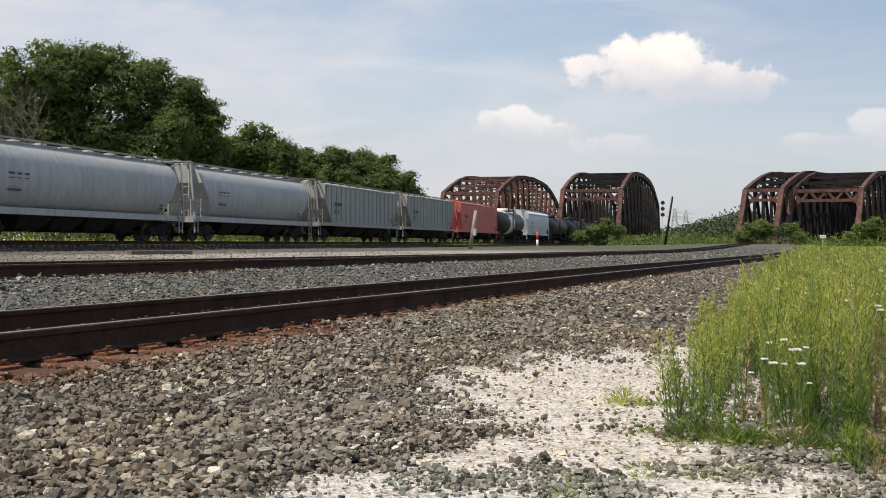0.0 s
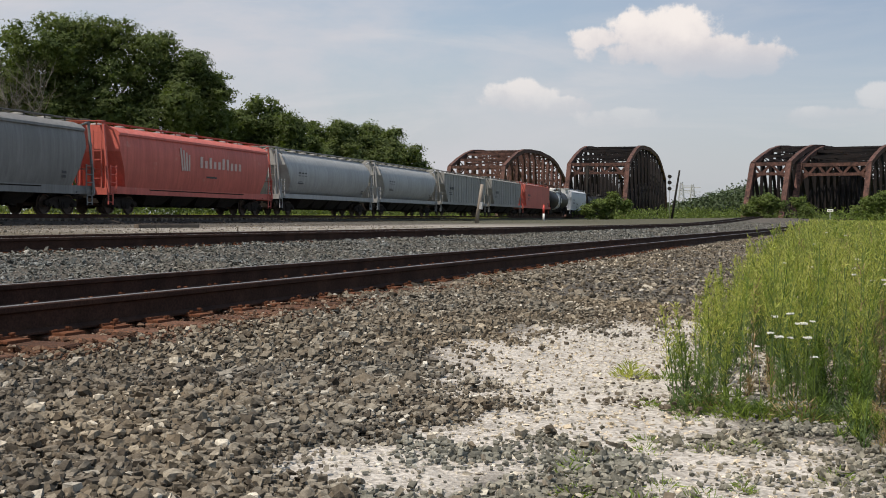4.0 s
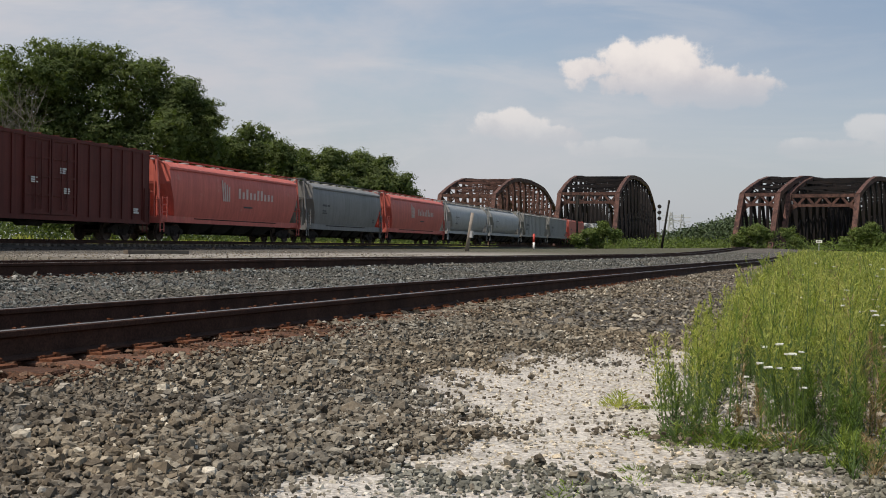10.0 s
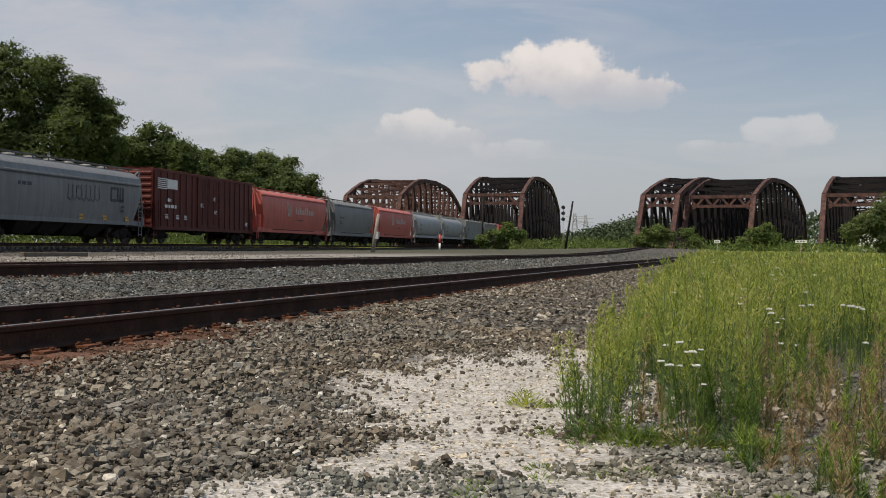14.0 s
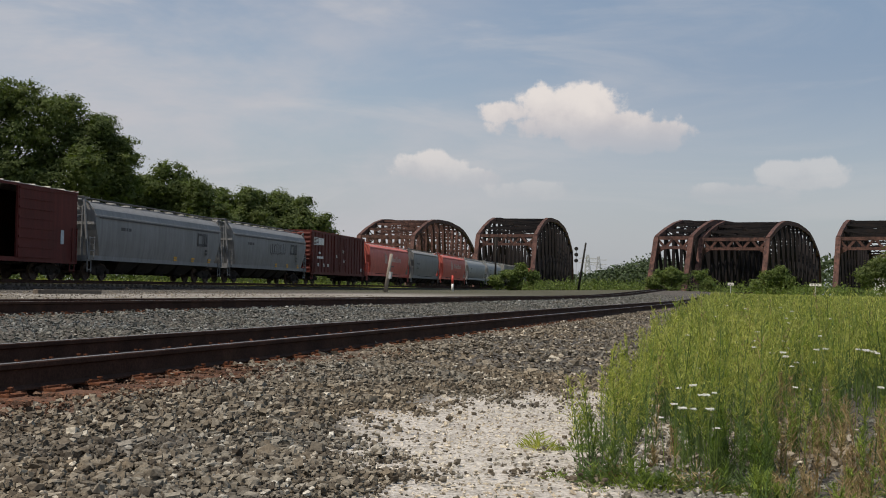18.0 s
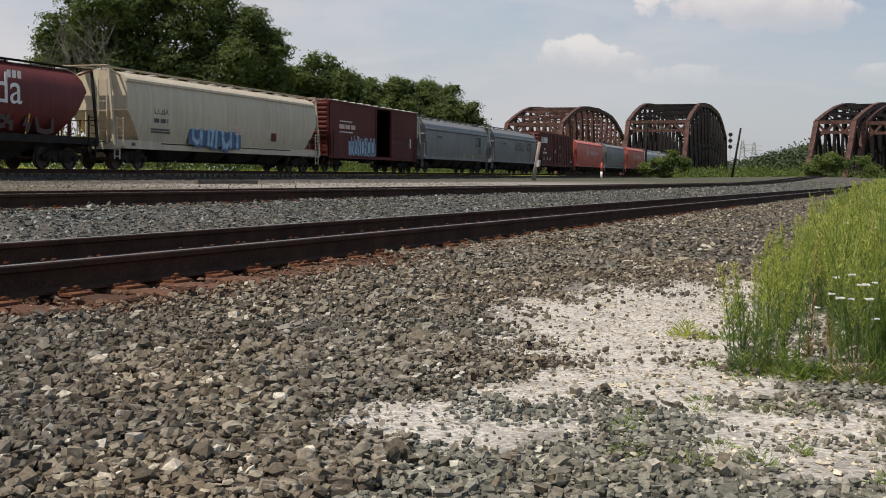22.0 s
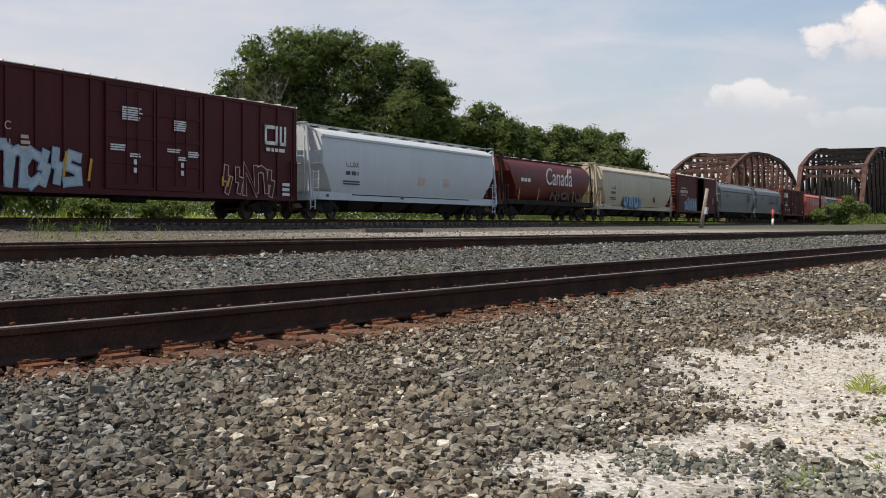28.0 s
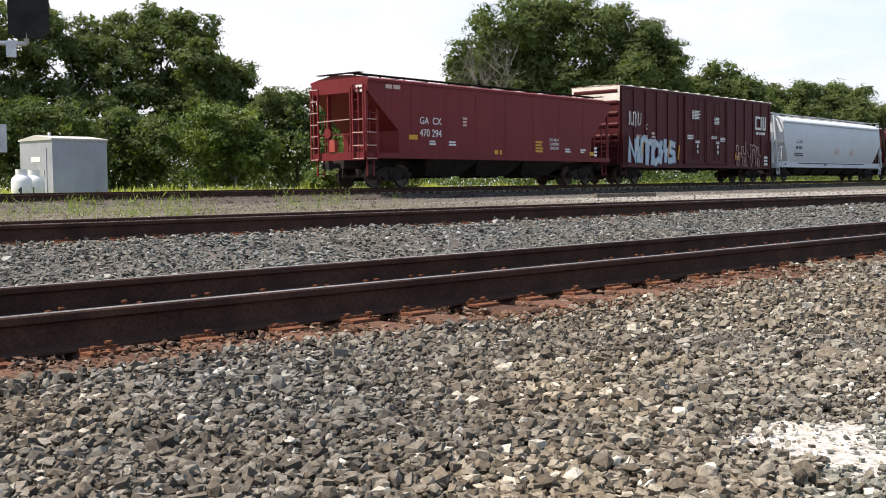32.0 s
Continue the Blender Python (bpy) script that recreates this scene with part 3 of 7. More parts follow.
PROFILE = {
    "curved": [(1.32, 1.36), (1.7, 1.48), (2.2, 1.55), (2.8, 1.59), (3.3, 1.58), (3.7, 1.52), (3.84, 1.47), (3.86, 1.55), (3.97, 1.54), (4.12, 1.36), (4.28, 0.95), (4.35, 0.5), (4.37, 0.0)],
    "crease": [(1.32, 1.44), (1.8, 1.53), (2.4, 1.58), (3.0, 1.60), (3.42, 1.58), (3.44, 1.62), (3.52, 1.62), (3.54, 1.57), (3.85, 1.46), (4.1, 1.22), (4.28, 0.8), (4.35, 0.4), (4.37, 0.0)],
    "flat": [(1.36, 1.58), (2.0, 1.58), (2.8, 1.58), (3.6, 1.58), (4.05, 1.58), (4.06, 1.63), (4.16, 1.63), (4.17, 1.56), (4.27, 1.1), (4.34, 0.6), (4.37, 0.0)],
    "high": [(1.36, 1.58), (2.0, 1.58), (2.8, 1.58), (3.6, 1.58), (4.2, 1.58), (4.21, 1.63), (4.31, 1.63), (4.32, 1.56), (4.42, 1.1), (4.5, 0.6), (4.53, 0.0)],
    "tall": [(1.32, 1.36), (1.7, 1.48), (2.2, 1.55), (2.9, 1.59), (3.4, 1.58), (3.84, 1.52), (3.99, 1.47), (4.01, 1.55), (4.12, 1.54), (4.27, 1.36), (4.44, 0.95), (4.52, 0.5), (4.54, 0.0)],
    "round": [(1.38, 1.02), (1.55, 1.22), (1.85, 1.42), (2.25, 1.55), (2.7, 1.60), (3.1, 1.58), (3.45, 1.48), (3.78, 1.30), (4.03, 1.04), (4.2, 0.75), (4.3, 0.45), (4.34, 0.0)],
}


def side_x(style, z):
    return table(z, PROFILE[style])


def text(car, body, x, y, z, size, material, label=""):
    """Lettering on the side that faces the camera."""
    cu = bpy.data.curves.new("lettering", "FONT")
    cu.body, cu.size, cu.extrude = body, size, 0.004
    cu.align_x = "CENTER"
    tmp = bpy.data.objects.new("lettering", cu)
    me = bpy.data.meshes.new_from_object(tmp)
    me.materials.clear()
    me.materials.append(material)
    bpy.data.objects.remove(tmp)
    ob = new("lettering", me)
    ob.parent = car
    ob.matrix_basis = Matrix.Translation((x, y, z)) @ Matrix(((0, 0, 1), (1, 0, 0), (0, 1, 0))).to_4x4()
    return tagged(ob, label) if label else ob


def bars(car, x, y, z, w, h, rows, material, name="stencil", seed=0):
    """Lines of writing too small to read, as plain bars."""
    rnd = random.Random(seed + int(y * 10) + int(z * 100))
    for i in range(rows):
        zz = z - i * h * 1.6
        if h < 0.15:
            words = [(y - w / 2, y - w / 2 + w * rnd.uniform(0.7, 1.0))]
        else:
            words, a = [], y - w / 2
            while a < y + w / 2:
                b = min(a + rnd.uniform(0.5, 1.4) * h * 2.2, y + w / 2)
                words.append((a, b))
                a = b + h * 0.6
        for a, b in words:
            bm = bmesh.new()
            box(bm, x, x + 0.006, a, b, zz - h / 2, zz + h / 2)
            part(name, bm, material, car)


def strokes(car, x, y, z, s, lines, w, material, name, label=""):
    """A painted mark of thick bars: lines of points (y, z), in units of s."""
    bm = bmesh.new()
    for k, ln in enumerate(lines):
        for (a, b), (c, d) in zip(ln, ln[1:]):
            flat_bar(bm, x + 0.0006 * k, (y + a * s, z + b * s), (y + c * s, z + d * s), w * s)
    return part(name, bm, material, car, label)


def flat_bar(bm, x, p, q, w):
    d = Vector((q[0] - p[0], q[1] - p[1]))
    n = d.length
    d.normalize()
    e = Vector((-d.y, d.x)) * w / 2
    a, b = Vector(p) - d * w / 2, Vector(q) + d * w / 2
    pts = [a - e, b - e, b + e, a + e]
    lo = [bm.verts.new((x, v.x, v.y)) for v in pts]
    hi = [bm.verts.new((x + 0.006, v.x, v.y)) for v in pts]
    bm.faces.new(hi)
    for i in range(4):
        bm.faces.new((lo[i], lo[(i + 1) % 4], hi[(i + 1) % 4], hi[i]))


GLYPHS = [[(0.9, 0.9), (0.25, 0.98), (0.1, 0.6), (0.85, 0.45), (0.9, 0.1), (0.1, 0.03)], [(0.1, 1), (0.12, 0.15), (0.5, 0.0), (0.88, 0.15), (0.9, 1)], [(0.08, 0), (0.12, 1), (0.85, 0.05), (0.92, 1)],
          [(0.08, 0), (0.15, 0.9), (0.5, 1.0), (0.85, 0.88), (0.92, 0)], [(0.92, 0.85), (0.4, 1), (0.06, 0.6), (0.12, 0.2), (0.5, 0.0), (0.95, 0.22)], [(0.5, 1), (0.35, 0.55), (0.62, 0.5), (0.45, 0.0)]]


def ribbon(bm, x, pts, w):
    """A thick painted line through the points, one closed slab with mitred bends."""
    p = [Vector(q) for q in pts]
    left, right = [], []
    for i, q in enumerate(p):
        d0 = (q - p[i - 1]).normalized() if i else (p[1] - q).normalized()
        d1 = (p[i + 1] - q).normalized() if i < len(p) - 1 else d0
        d = d0 + d1
        d = d.normalized() if d.length > 0.2 else d0
        k = w / 2 / max(d.dot(d0), 0.6)
        e = Vector((-d.y, d.x)) * k
        c = q - d * w * 0.35 if i == 0 else q + d * w * 0.35 if i == len(p) - 1 else q
        left.append(c + e)
        right.append(c - e)
    ring = left + right[::-1]
    lo = [bm.verts.new((x, v.x, v.y)) for v in ring]
    hi = [bm.verts.new((x + 0.006, v.x, v.y)) for v in ring]
    n, m = len(ring), len(p)
    for i in range(m - 1):
        bm.faces.new((hi[i], hi[n - 1 - i], hi[n - 2 - i], hi[i + 1]))
    for i in range(n):
        bm.faces.new((lo[i], lo[(i + 1) % n], hi[(i + 1) % n], hi[i]))
    bmesh.ops.recalc_face_normals(bm, faces=bm.faces)


def graffiti(car, x, y0, y1, z0, z1, fill, edge, seed, n=6, label="", fat=0.34, grow=0.09, back=None):
    """Spray-painted block shapes that spell nothing: an outline behind, the fill in front, shape by shape."""
    rnd = random.Random(seed)
    w = (y1 - y0) / n
    if back:
        bm = bmesh.new()
        ribbon(bm, x - 0.002, [(lerp(y0, y1, k / 6), lerp(z0, z1, 0.42 + rnd.uniform(-0.07, 0.07))) for k in range(7)], (z1 - z0) * 0.7)
        part("graffiti", bm, back, car, label)
    for i in range(n):
        ya = y0 + i * w - 0.12 * w
        za, zb = z0 + rnd.uniform(0, 0.14) * (z1 - z0), z1 - rnd.uniform(0, 0.2) * (z1 - z0)
        lean = rnd.uniform(-0.18, 0.22) * w
        g = [(ya + q[0] * w * 1.2 + lean * q[1] + rnd.uniform(-0.06, 0.06) * w, lerp(za, zb, q[1])) for q in GLYPHS[(i * 2 + rnd.randrange(len(GLYPHS))) % len(GLYPHS)]]
        for mat, k, dx in ((edge, fat * w + grow * 2, 0.004), (fill, fat * w, 0.012)):
            if k <= 0:
                continue
            bm = bmesh.new()
            ribbon(bm, x + dx + 0.0009 * (i % 3), g, k)
            part("graffiti", bm, mat, car, label)


def wheelset_mesh():
    bm = bmesh.new()
    for s in (-1, 1):
        prof = [(0.05, 0.68), (0.10, 0.68), (0.16, 0.735), (0.40, 0.735), (0.42, 0.70), (0.49, 0.70), (0.495, 0.715), (0.457, 0.73), (0.45, 0.82), (0.40, 0.82), (0.38, 0.76), (0.16, 0.77), (0.10, 0.83), (0.05, 0.83)]
        rings = []
        for i in range(20):
            a = 2 * math.pi * i / 20
            rings.append([(s * x, r * math.cos(a), r * math.sin(a)) for r, x in prof])
        rings.append(rings[0])
        loft(bm, rings, closed=True, cap=False)
    tube(bm, (-1.0, 0, 0), (1.0, 0, 0), 0.075, n=10)
    bmesh.ops.remove_doubles(bm, verts=bm.verts, dist=1e-4)
    bmesh.ops.recalc_face_normals(bm, faces=bm.faces)
    me = bpy.data.meshes.new("wheelset")
    bm.to_mesh(me)
    bm.free()
    me.materials.append(M["wheel_steel"])
    return me


def side_frame_mesh():
    bm = bmesh.new()
    out = [(-1.18, 0.42), (-1.18, 0.60), (-0.95, 0.66), (-0.5, 0.82), (0.5, 0.82), (0.95, 0.66), (1.18, 0.60), (1.18, 0.42), (0.80, 0.42), (0.68, 0.50), (0.45, 0.26), (-0.45, 0.26), (-0.68, 0.50), (-0.80, 0.42)]
    a = [bm.verts.new((-0.07, y, z)) for y, z in out]
    b = [bm.verts.new((0.07, y, z)) for y, z in out]
    bm.faces.new(a[::-1])
    bm.faces.new(b)
    for i in range(len(out)):
        bm.faces.new((a[i], a[(i + 1) % len(out)], b[(i + 1) % len(out)], b[i]))
    for y in (-0.88, 0.88):
        box(bm, 0.0, 0.13, y - 0.14, y + 0.14, 0.34, 0.58)
        tube(bm, (0.1, y, 0.457), (0.17, y, 0.457), 0.10, n=10)
    for y in (-0.16, 0, 0.16):
        tube(bm, (0.06, y, 0.32), (0.06, y, 0.56), 0.07, n=8)
    box(bm, -0.05, 0.11, -0.26, 0.26, 0.56, 0.70)
    bmesh.ops.recalc_face_normals(bm, faces=bm.faces)
    me = bpy.data.meshes.new("side_frame")
    bm.to_mesh(me)
    bm.free()
    me.materials.append(M["truck_iron"])
    return me


def small_mesh(name, build, material):
    bm = bmesh.new()
    build(bm)
    me = bpy.data.meshes.new(name)
    bm.to_mesh(me)
    bm.free()
    me.materials.append(material)
    return me


WHEELSET, SIDE_FRAME = wheelset_mesh(), side_frame_mesh()
BOLSTER = small_mesh("bolster", lambda bm: (box(bm, -1.0, 1.0, -0.18, 0.18, 0.48, 0.78), box(bm, -0.3, 0.3, -0.3, 0.3, 0.7, 0.95)), M["truck_iron"])
COUPLER = small_mesh("coupler", lambda bm: (box(bm, -0.09, 0.09, -0.55, 0.12, 0.78, 0.98), box(bm, -0.16, 0.10, 0.08, 0.34, 0.72, 1.02), box(bm, 0.08, 0.17, 0.2, 0.42, 0.74, 1.0)), M["truck_iron"])
HATCH = small_mesh("hatch", lambda bm: (tube(bm, (0, 0, 0), (0, 0, 0.12), 0.34, 0.30, n=12), tube(bm, (0, 0, 0.12), (0, 0, 0.15), 0.30, 0.1, n=12)), M["grey_paint"])
WHEELS = []


def add_trucks(car, n):
    for s in (-1, 1):
        yt = s * (n / 2 - 2.55)
        tr = new("truck", BOLSTER)
        tr.parent = car
        tr.location = (0, yt, 0)
        for q in (-1, 1):
            share("side_frame", SIDE_FRAME, tr, pose(q * 0.99, 0, 0, 0, 0, 0 if q > 0 else 180))
            w = new("wheelset", WHEELSET)
            w.parent = tr
            w.matrix_parent_inverse = Matrix.Translation((0, q * 0.88, 0.457))
            WHEELS.append(w)
        share("coupler", COUPLER, car, pose(0, s * (n / 2 - 0.1), 0, 0, 0, 0 if s > 0 else 180))


def ladder(car, x, y, z0, z1, w, rungs, mat, along=True, off=0.0):
    """Two stiles and rungs; along: it lies on the car's side."""
    bm = bmesh.new()
    d = Vector((0, w / 2, 0)) if along else Vector((w / 2, 0, 0))
    c = Vector((x, y, 0))
    for s in (-1, 1):
        beam(bm, c + s * d + Vector((0, 0, z0)), c + s * d + Vector((0, 0, z1)), 0.05, 0.05)
    for i in range(rungs):
        z = lerp(z0 + 0.12, z1 - 0.08, i / max(rungs - 1, 1))
        beam(bm, c - d + Vector((0, 0, z)), c + d + Vector((0, 0, z)), 0.035, 0.035)
    return part("ladder", bm, mat, car)


def covered_hopper(n, style, mat, label, slope_top=3.0, slope_len=2.3, knee=None, bays=3, sill=0.28, sill_mat=None, ribs=0, roof_rail=True, dark_end=False, end_post=True, roof_mat=None, inset=0.85):
    """A covered hopper car: skin with sloped end sheets, sills, outlet bays, roof walk, ladders, trucks."""
    car = thing("covered_hopper_car", Matrix(), label, "freight car", "cars of the freight train")
    h = (n - 1.15) / 2
    prof = PROFILE[style]
    sill_mat = sill_mat or mat
    bm = bmesh.new()
    zs = [p[0] for p in prof]
    knee = knee or zs[0]
    hb = h - inset
    stations = [(-hb, slope_top), (-hb + 0.02, slope_top), (-hb + slope_len * 0.5, lerp(slope_top, knee, 0.5)), (-hb + slope_len, knee), (-hb + slope_len + 0.05, zs[0]), (-h / 3, zs[0])]
    stations += [(-y, z) for y, z in stations[::-1]]
    rings = []
    for y, zb in stations:
        half = [(side_x(style, max(z, zb)), y, max(z, zb)) for z in zs]
        if style == "round" and abs(y) > hb - 0.01:
            half = [(x * 0.97, yy, zz) for x, yy, zz in half]
        rings.append(half + [(-x, yy, zz) for x, yy, zz in half[-2::-1]])
    loft(bm, rings, smooth=False)
    bmesh.ops.remove_doubles(bm, verts=bm.verts, dist=1e-4)
    bmesh.ops.dissolve_degenerate(bm, edges=bm.edges, dist=1e-4)
    bmesh.ops.recalc_face_normals(bm, faces=bm.faces)
    for f in bm.faces:
        f.smooth = style in ("curved", "tall", "round", "crease") and abs(f.normal.y) < 0.2
        if roof_mat and f.calc_center_median().z > 4.1:
            f.material_index = 1
    for e in bm.edges:
        e.smooth = e.calc_face_angle(0) < radians(24)
    part("body", bm, [mat, roof_mat] if roof_mat else mat, car)
    if ribs:
        for s in (-1, 1):
            for i in range(ribs):
                y = lerp(-hb + 0.3, hb - 0.3, i / (ribs - 1))
                bm = bmesh.new()
                zb = 1.36 + max(0, (abs(y) - (hb - slope_len)) / slope_len) * (slope_top - 1.36)
                box(bm, s * 1.58 - 0.02, s * 1.58 + 0.05, y - 0.06, y + 0.06, zb + 0.05, 4.04)
                part("rib", bm, mat, car)
    for s in (-1, 1):
        bm = bmesh.new()
        x = side_x(style, zs[0]) if style != "round" else 1.45
        box(bm, min(s * x, s * (x - 0.12)), max(s * x, s * (x - 0.12)), -h, h, zs[0] - sill, zs[0] + 0.02)
        box(bm, min(s * (x + 0.04), s * (x - 0.1)), max(s * (x + 0.04), s * (x - 0.1)), -h, h, zs[0] - sill - 0.04, zs[0] - sill)
        part("side_sill", bm, sill_mat, car)
    bm = bmesh.new()
    box(bm, -0.32, 0.32, -h - 0.1, h + 0.1, 0.78, 1.1)
    part("centre_sill", bm, M["underframe"], car)
    span = 2 * (h - 3.9) / bays
    for i in range(bays):
        yc = -h + 3.9 + span * (i + 0.5)
        bm = bmesh.new()
        top, bot = zs[0] - 0.06, 0.48
        rings = []
        for z, wy, wx in ((top, span * 0.5, 1.40), (0.95, span * 0.46, 1.15), (bot, span * 0.33, 0.7)):
            rings.append([(wx, yc - wy, z), (wx, yc + wy, z), (-wx, yc + wy, z), (-wx, yc - wy, z)])
        loft(bm, rings)
        bmesh.ops.recalc_face_normals(bm, faces=bm.faces)
        bay = part("hopper_bay", bm, M["underframe"], car)
        bm = bmesh.new()
        box(bm, -0.62, 0.62, yc - span * 0.2, yc + span * 0.2, 0.38, 0.48)
        tube(bm, (0.5, yc - 0.3, 0.43), (0.95, yc - 0.3, 0.43), 0.05, n=8)
        part("outlet_gate", bm, M["truck_iron"], bay)
    # end platforms, end frames, ladders
    for s in (-1, 1):
        bm = bmesh.new()
        box(bm, -1.42, 1.42, min(s * (h - 1.3), s * h), max(s * (h - 1.3), s * h), zs[0] - sill, zs[0] - sill + 0.08)
        box(bm, -1.42, 1.42, min(s * (h - 0.02), s * (h + 0.06)), max(s * (h - 0.02), s * (h + 0.06)), zs[0] - sill - 0.1, zs[0] - sill + 0.22)
        part("end_platform", bm, sill_mat, car)
        for q in (-1, 1):
            if end_post:
                bm = bmesh.new()
                xx = q * 1.46
                beam(bm, (xx, s * (h - 0.04), zs[0] - sill), (xx * 0.8 if inset else xx, s * (h - 0.04), prof[-1][0] if inset else slope_top + 0.25), 0.11, 0.09, up=(1, 0, 0))
                part("corner_post", bm, M["underframe"] if dark_end else mat, car)
            ladder(car, q * 1.48, s * (h - 0.42), zs[0] - sill, (slope_top * 0.62 + 0.7) if not inset else 2.35, 0.5, 5 if not inset else 4, M["underframe"] if dark_end else mat)
            ladder(car, q * 1.40, s * (h - 0.3), 0.45, zs[0] - sill, 0.38, 2, M["underframe"] if dark_end else mat)
        if q:
            ladder(car, -0.9 * s, s * (h + 0.05), 1.15, 4.0, 0.45, 7, M["underframe"] if dark_end else mat, along=False)
        bm = bmesh.new()
        beam(bm, (-1.46, s * (h + 0.02), 2.15), (1.46, s * (h + 0.02), 2.15), 0.045, 0.045)
        for xx in (-0.5, 0.5):
            beam(bm, (xx, s * (h + 0.02), zs[0] - sill), (xx, s * (h + 0.02), 2.15), 0.04, 0.04)
        part("grab_rail", bm, mat, car)
        for xx in (-0.72, 0.72):
            bm = bmesh.new()
            box(bm, xx - 0.03, xx + 0.03, min(s * (hb - 0.25), s * (hb - 0.05)), max(s * (hb - 0.25), s * (hb - 0.05)), 1.05, slope_top)
            part("end_brace", bm, mat, car)
        if inset:
            # top end frame that carries the roof walk past the body
            for xx in (-1.17, 1.17):
                bm = bmesh.new()
                beam(bm, (xx, s * (h - 0.04), prof[-1][0] - 0.02), (xx, s * (hb - 0.1), prof[-1][0] - 0.3), 0.07, 0.07)
                part("end_strut", bm, mat, car)
    # roof: walk on brackets, hatches
    top = prof[-1][0]
    rise = 0.09 if roof_rail else 0.03
    for s in (-1, 1):
        bm = bmesh.new()
        xr = 0.62
        box(bm, s * xr - 0.22, s * xr + 0.22, -h + 0.1, h - 0.1, top + rise, top + rise + 0.03)
        for i in range(int(2 * h / 1.5) + 1):
            y = -h + 0.3 + i * 1.5
            beam(bm, (s * xr, y, top - 0.08), (s * xr, y, top + rise), 0.05, 0.05)
        part("running_board", bm, mat if roof_rail else M["underframe"], car)
    for i in range(int(2 * h / 1.9)):
        share("hatch", HATCH, car, pose(0, -h + 1.3 + i * 1.9, top - 0.03))
    for s in (-1, 1):
        bm = bmesh.new()
        beam(bm, (-1.2, s * (h - 0.06), top + rise + 0.02), (1.2, s * (h - 0.06), top + rise + 0.02), 0.3, 0.03)
        part("end_walk", bm, mat if roof_rail else M["underframe"], car)
    add_trucks(car, n)
    return car


def boxcar(n, height, mat, label, rib_step=1.15, end_ribs=9, roof_mat=None, end_mat=None, open_door=False, door=(-2.6, 2.6)):
    """A boxcar: side panels with posts, doors, corrugated ends, panelled roof."""
    car = thing("boxcar", Matrix(), label, "freight car", "cars of the freight train")
    h = (n - 1.3) / 2
    zt, zb, W = height - 0.16, 1.02, 1.5
    roof_mat, end_mat = roof_mat or mat, end_mat or mat
    d0, d1 = door
    for s in (-1, 1):
        segs = [(-h, d0), (d1, h)] if s > 0 else [(-h, h)]
        if s > 0 and not open_door:
            segs = [(-h, h)]
        for a, b in segs:
            bm = bmesh.new()
            box(bm, min(s * W, s * (W - 0.07)), max(s * W, s * (W - 0.07)), a, b, zb, zt)
            part("side_panel", bm, mat, car)
        ys = np.arange(-h + 0.15, h, rib_step)
        for y in ys:
            if d0 - 0.1 < y < d1 + 0.1:
                continue
            bm = bmesh.new()
            box(bm, min(s * (W - 0.01), s * (W + 0.055)), max(s * (W - 0.01), s * (W + 0.055)), y - 0.055, y + 0.055, zb + 0.05, zt - 0.08)
            part("side_post", bm, mat, car)
        bm = bmesh.new()
        box(bm, min(s * (W - 0.02), s * (W + 0.06)), max(s * (W - 0.02), s * (W + 0.06)), -h, h, zb - 0.16, zb + 0.05)
        part("side_sill", bm, mat, car)
        bm = bmesh.new()
        box(bm, min(s * (W - 0.02), s * (W + 0.05)), max(s * (W - 0.02), s * (W + 0.05)), -h, h, zt - 0.1, zt + 0.02)
        part("top_plate", bm, mat, car)
        if not (open_door and s > 0):
            mid = (d0 + d1) / 2
            for a, b in ((d0, mid), (mid, d1)):
                bm = bmesh.new()
                x0, x1 = W + 0.012, W + 0.05
                box(bm, min(s * x0, s * x1), max(s * x0, s * x1), a + 0.03, b - 0.03, zb + 0.08, zt - 0.12)
                dr = part("door", bm, mat, car)
                for k in range(5):
                    z = lerp(zb + 0.12, zt - 0.16, k / 4)
                    bm = bmesh.new()
                    box(bm, min(s * x1, s * (x1 + 0.05)), max(s * x1, s * (x1 + 0.05)), a + 0.145, b - 0.145, z - 0.04, z + 0.04)
                    part("stiffener", bm, mat, dr)
                for y in (a + 0.09, b - 0.09):
                    bm = bmesh.new()
                    box(bm, min(s * x1, s * (x1 + 0.05)), max(s * x1, s * (x1 + 0.05)), y - 0.05, y + 0.05, zb + 0.08, zt - 0.12)
                    part("door_edge", bm, mat, dr)
                for y in (lerp(a, b, 0.4), lerp(a, b, 0.62)):
                    bm = bmesh.new()
                    beam(bm, (s * (x1 + 0.07), y, zb + 0.3), (s * (x1 + 0.07), y, zt - 0.3), 0.035, 0.035)
                    part("lock_bar", bm, mat, dr)
        else:
            bm = bmesh.new()
            x0, x1 = W + 0.03, W + 0.08
            box(bm, x0, x1, d1 + 0.02, d1 + 3.0, zb + 0.05, zt - 0.12)
            dr = part("door", bm, mat, car, "brown sliding door pushed open")
            for k in range(8):
                z = lerp(zb + 0.1, zt - 0.16, k / 7)
                bm = bmesh.new()
                box(bm, x1, x1 + 0.04, d1 + 0.02, d1 + 3.0, z - 0.05, z + 0.05)
                part("stiffener", bm, mat, dr)
            for y in (d0, d1):
                bm = bmesh.new()
                box(bm, W - 0.05, W + 0.06, y - 0.06, y + 0.06, zb, zt)
                part("door_frame", bm, mat, car)
    bm = bmesh.new()
    box(bm, -W, W, -h, h, zb - 0.05, zb + 0.02)
    part("floor", bm, M["underframe"], car)
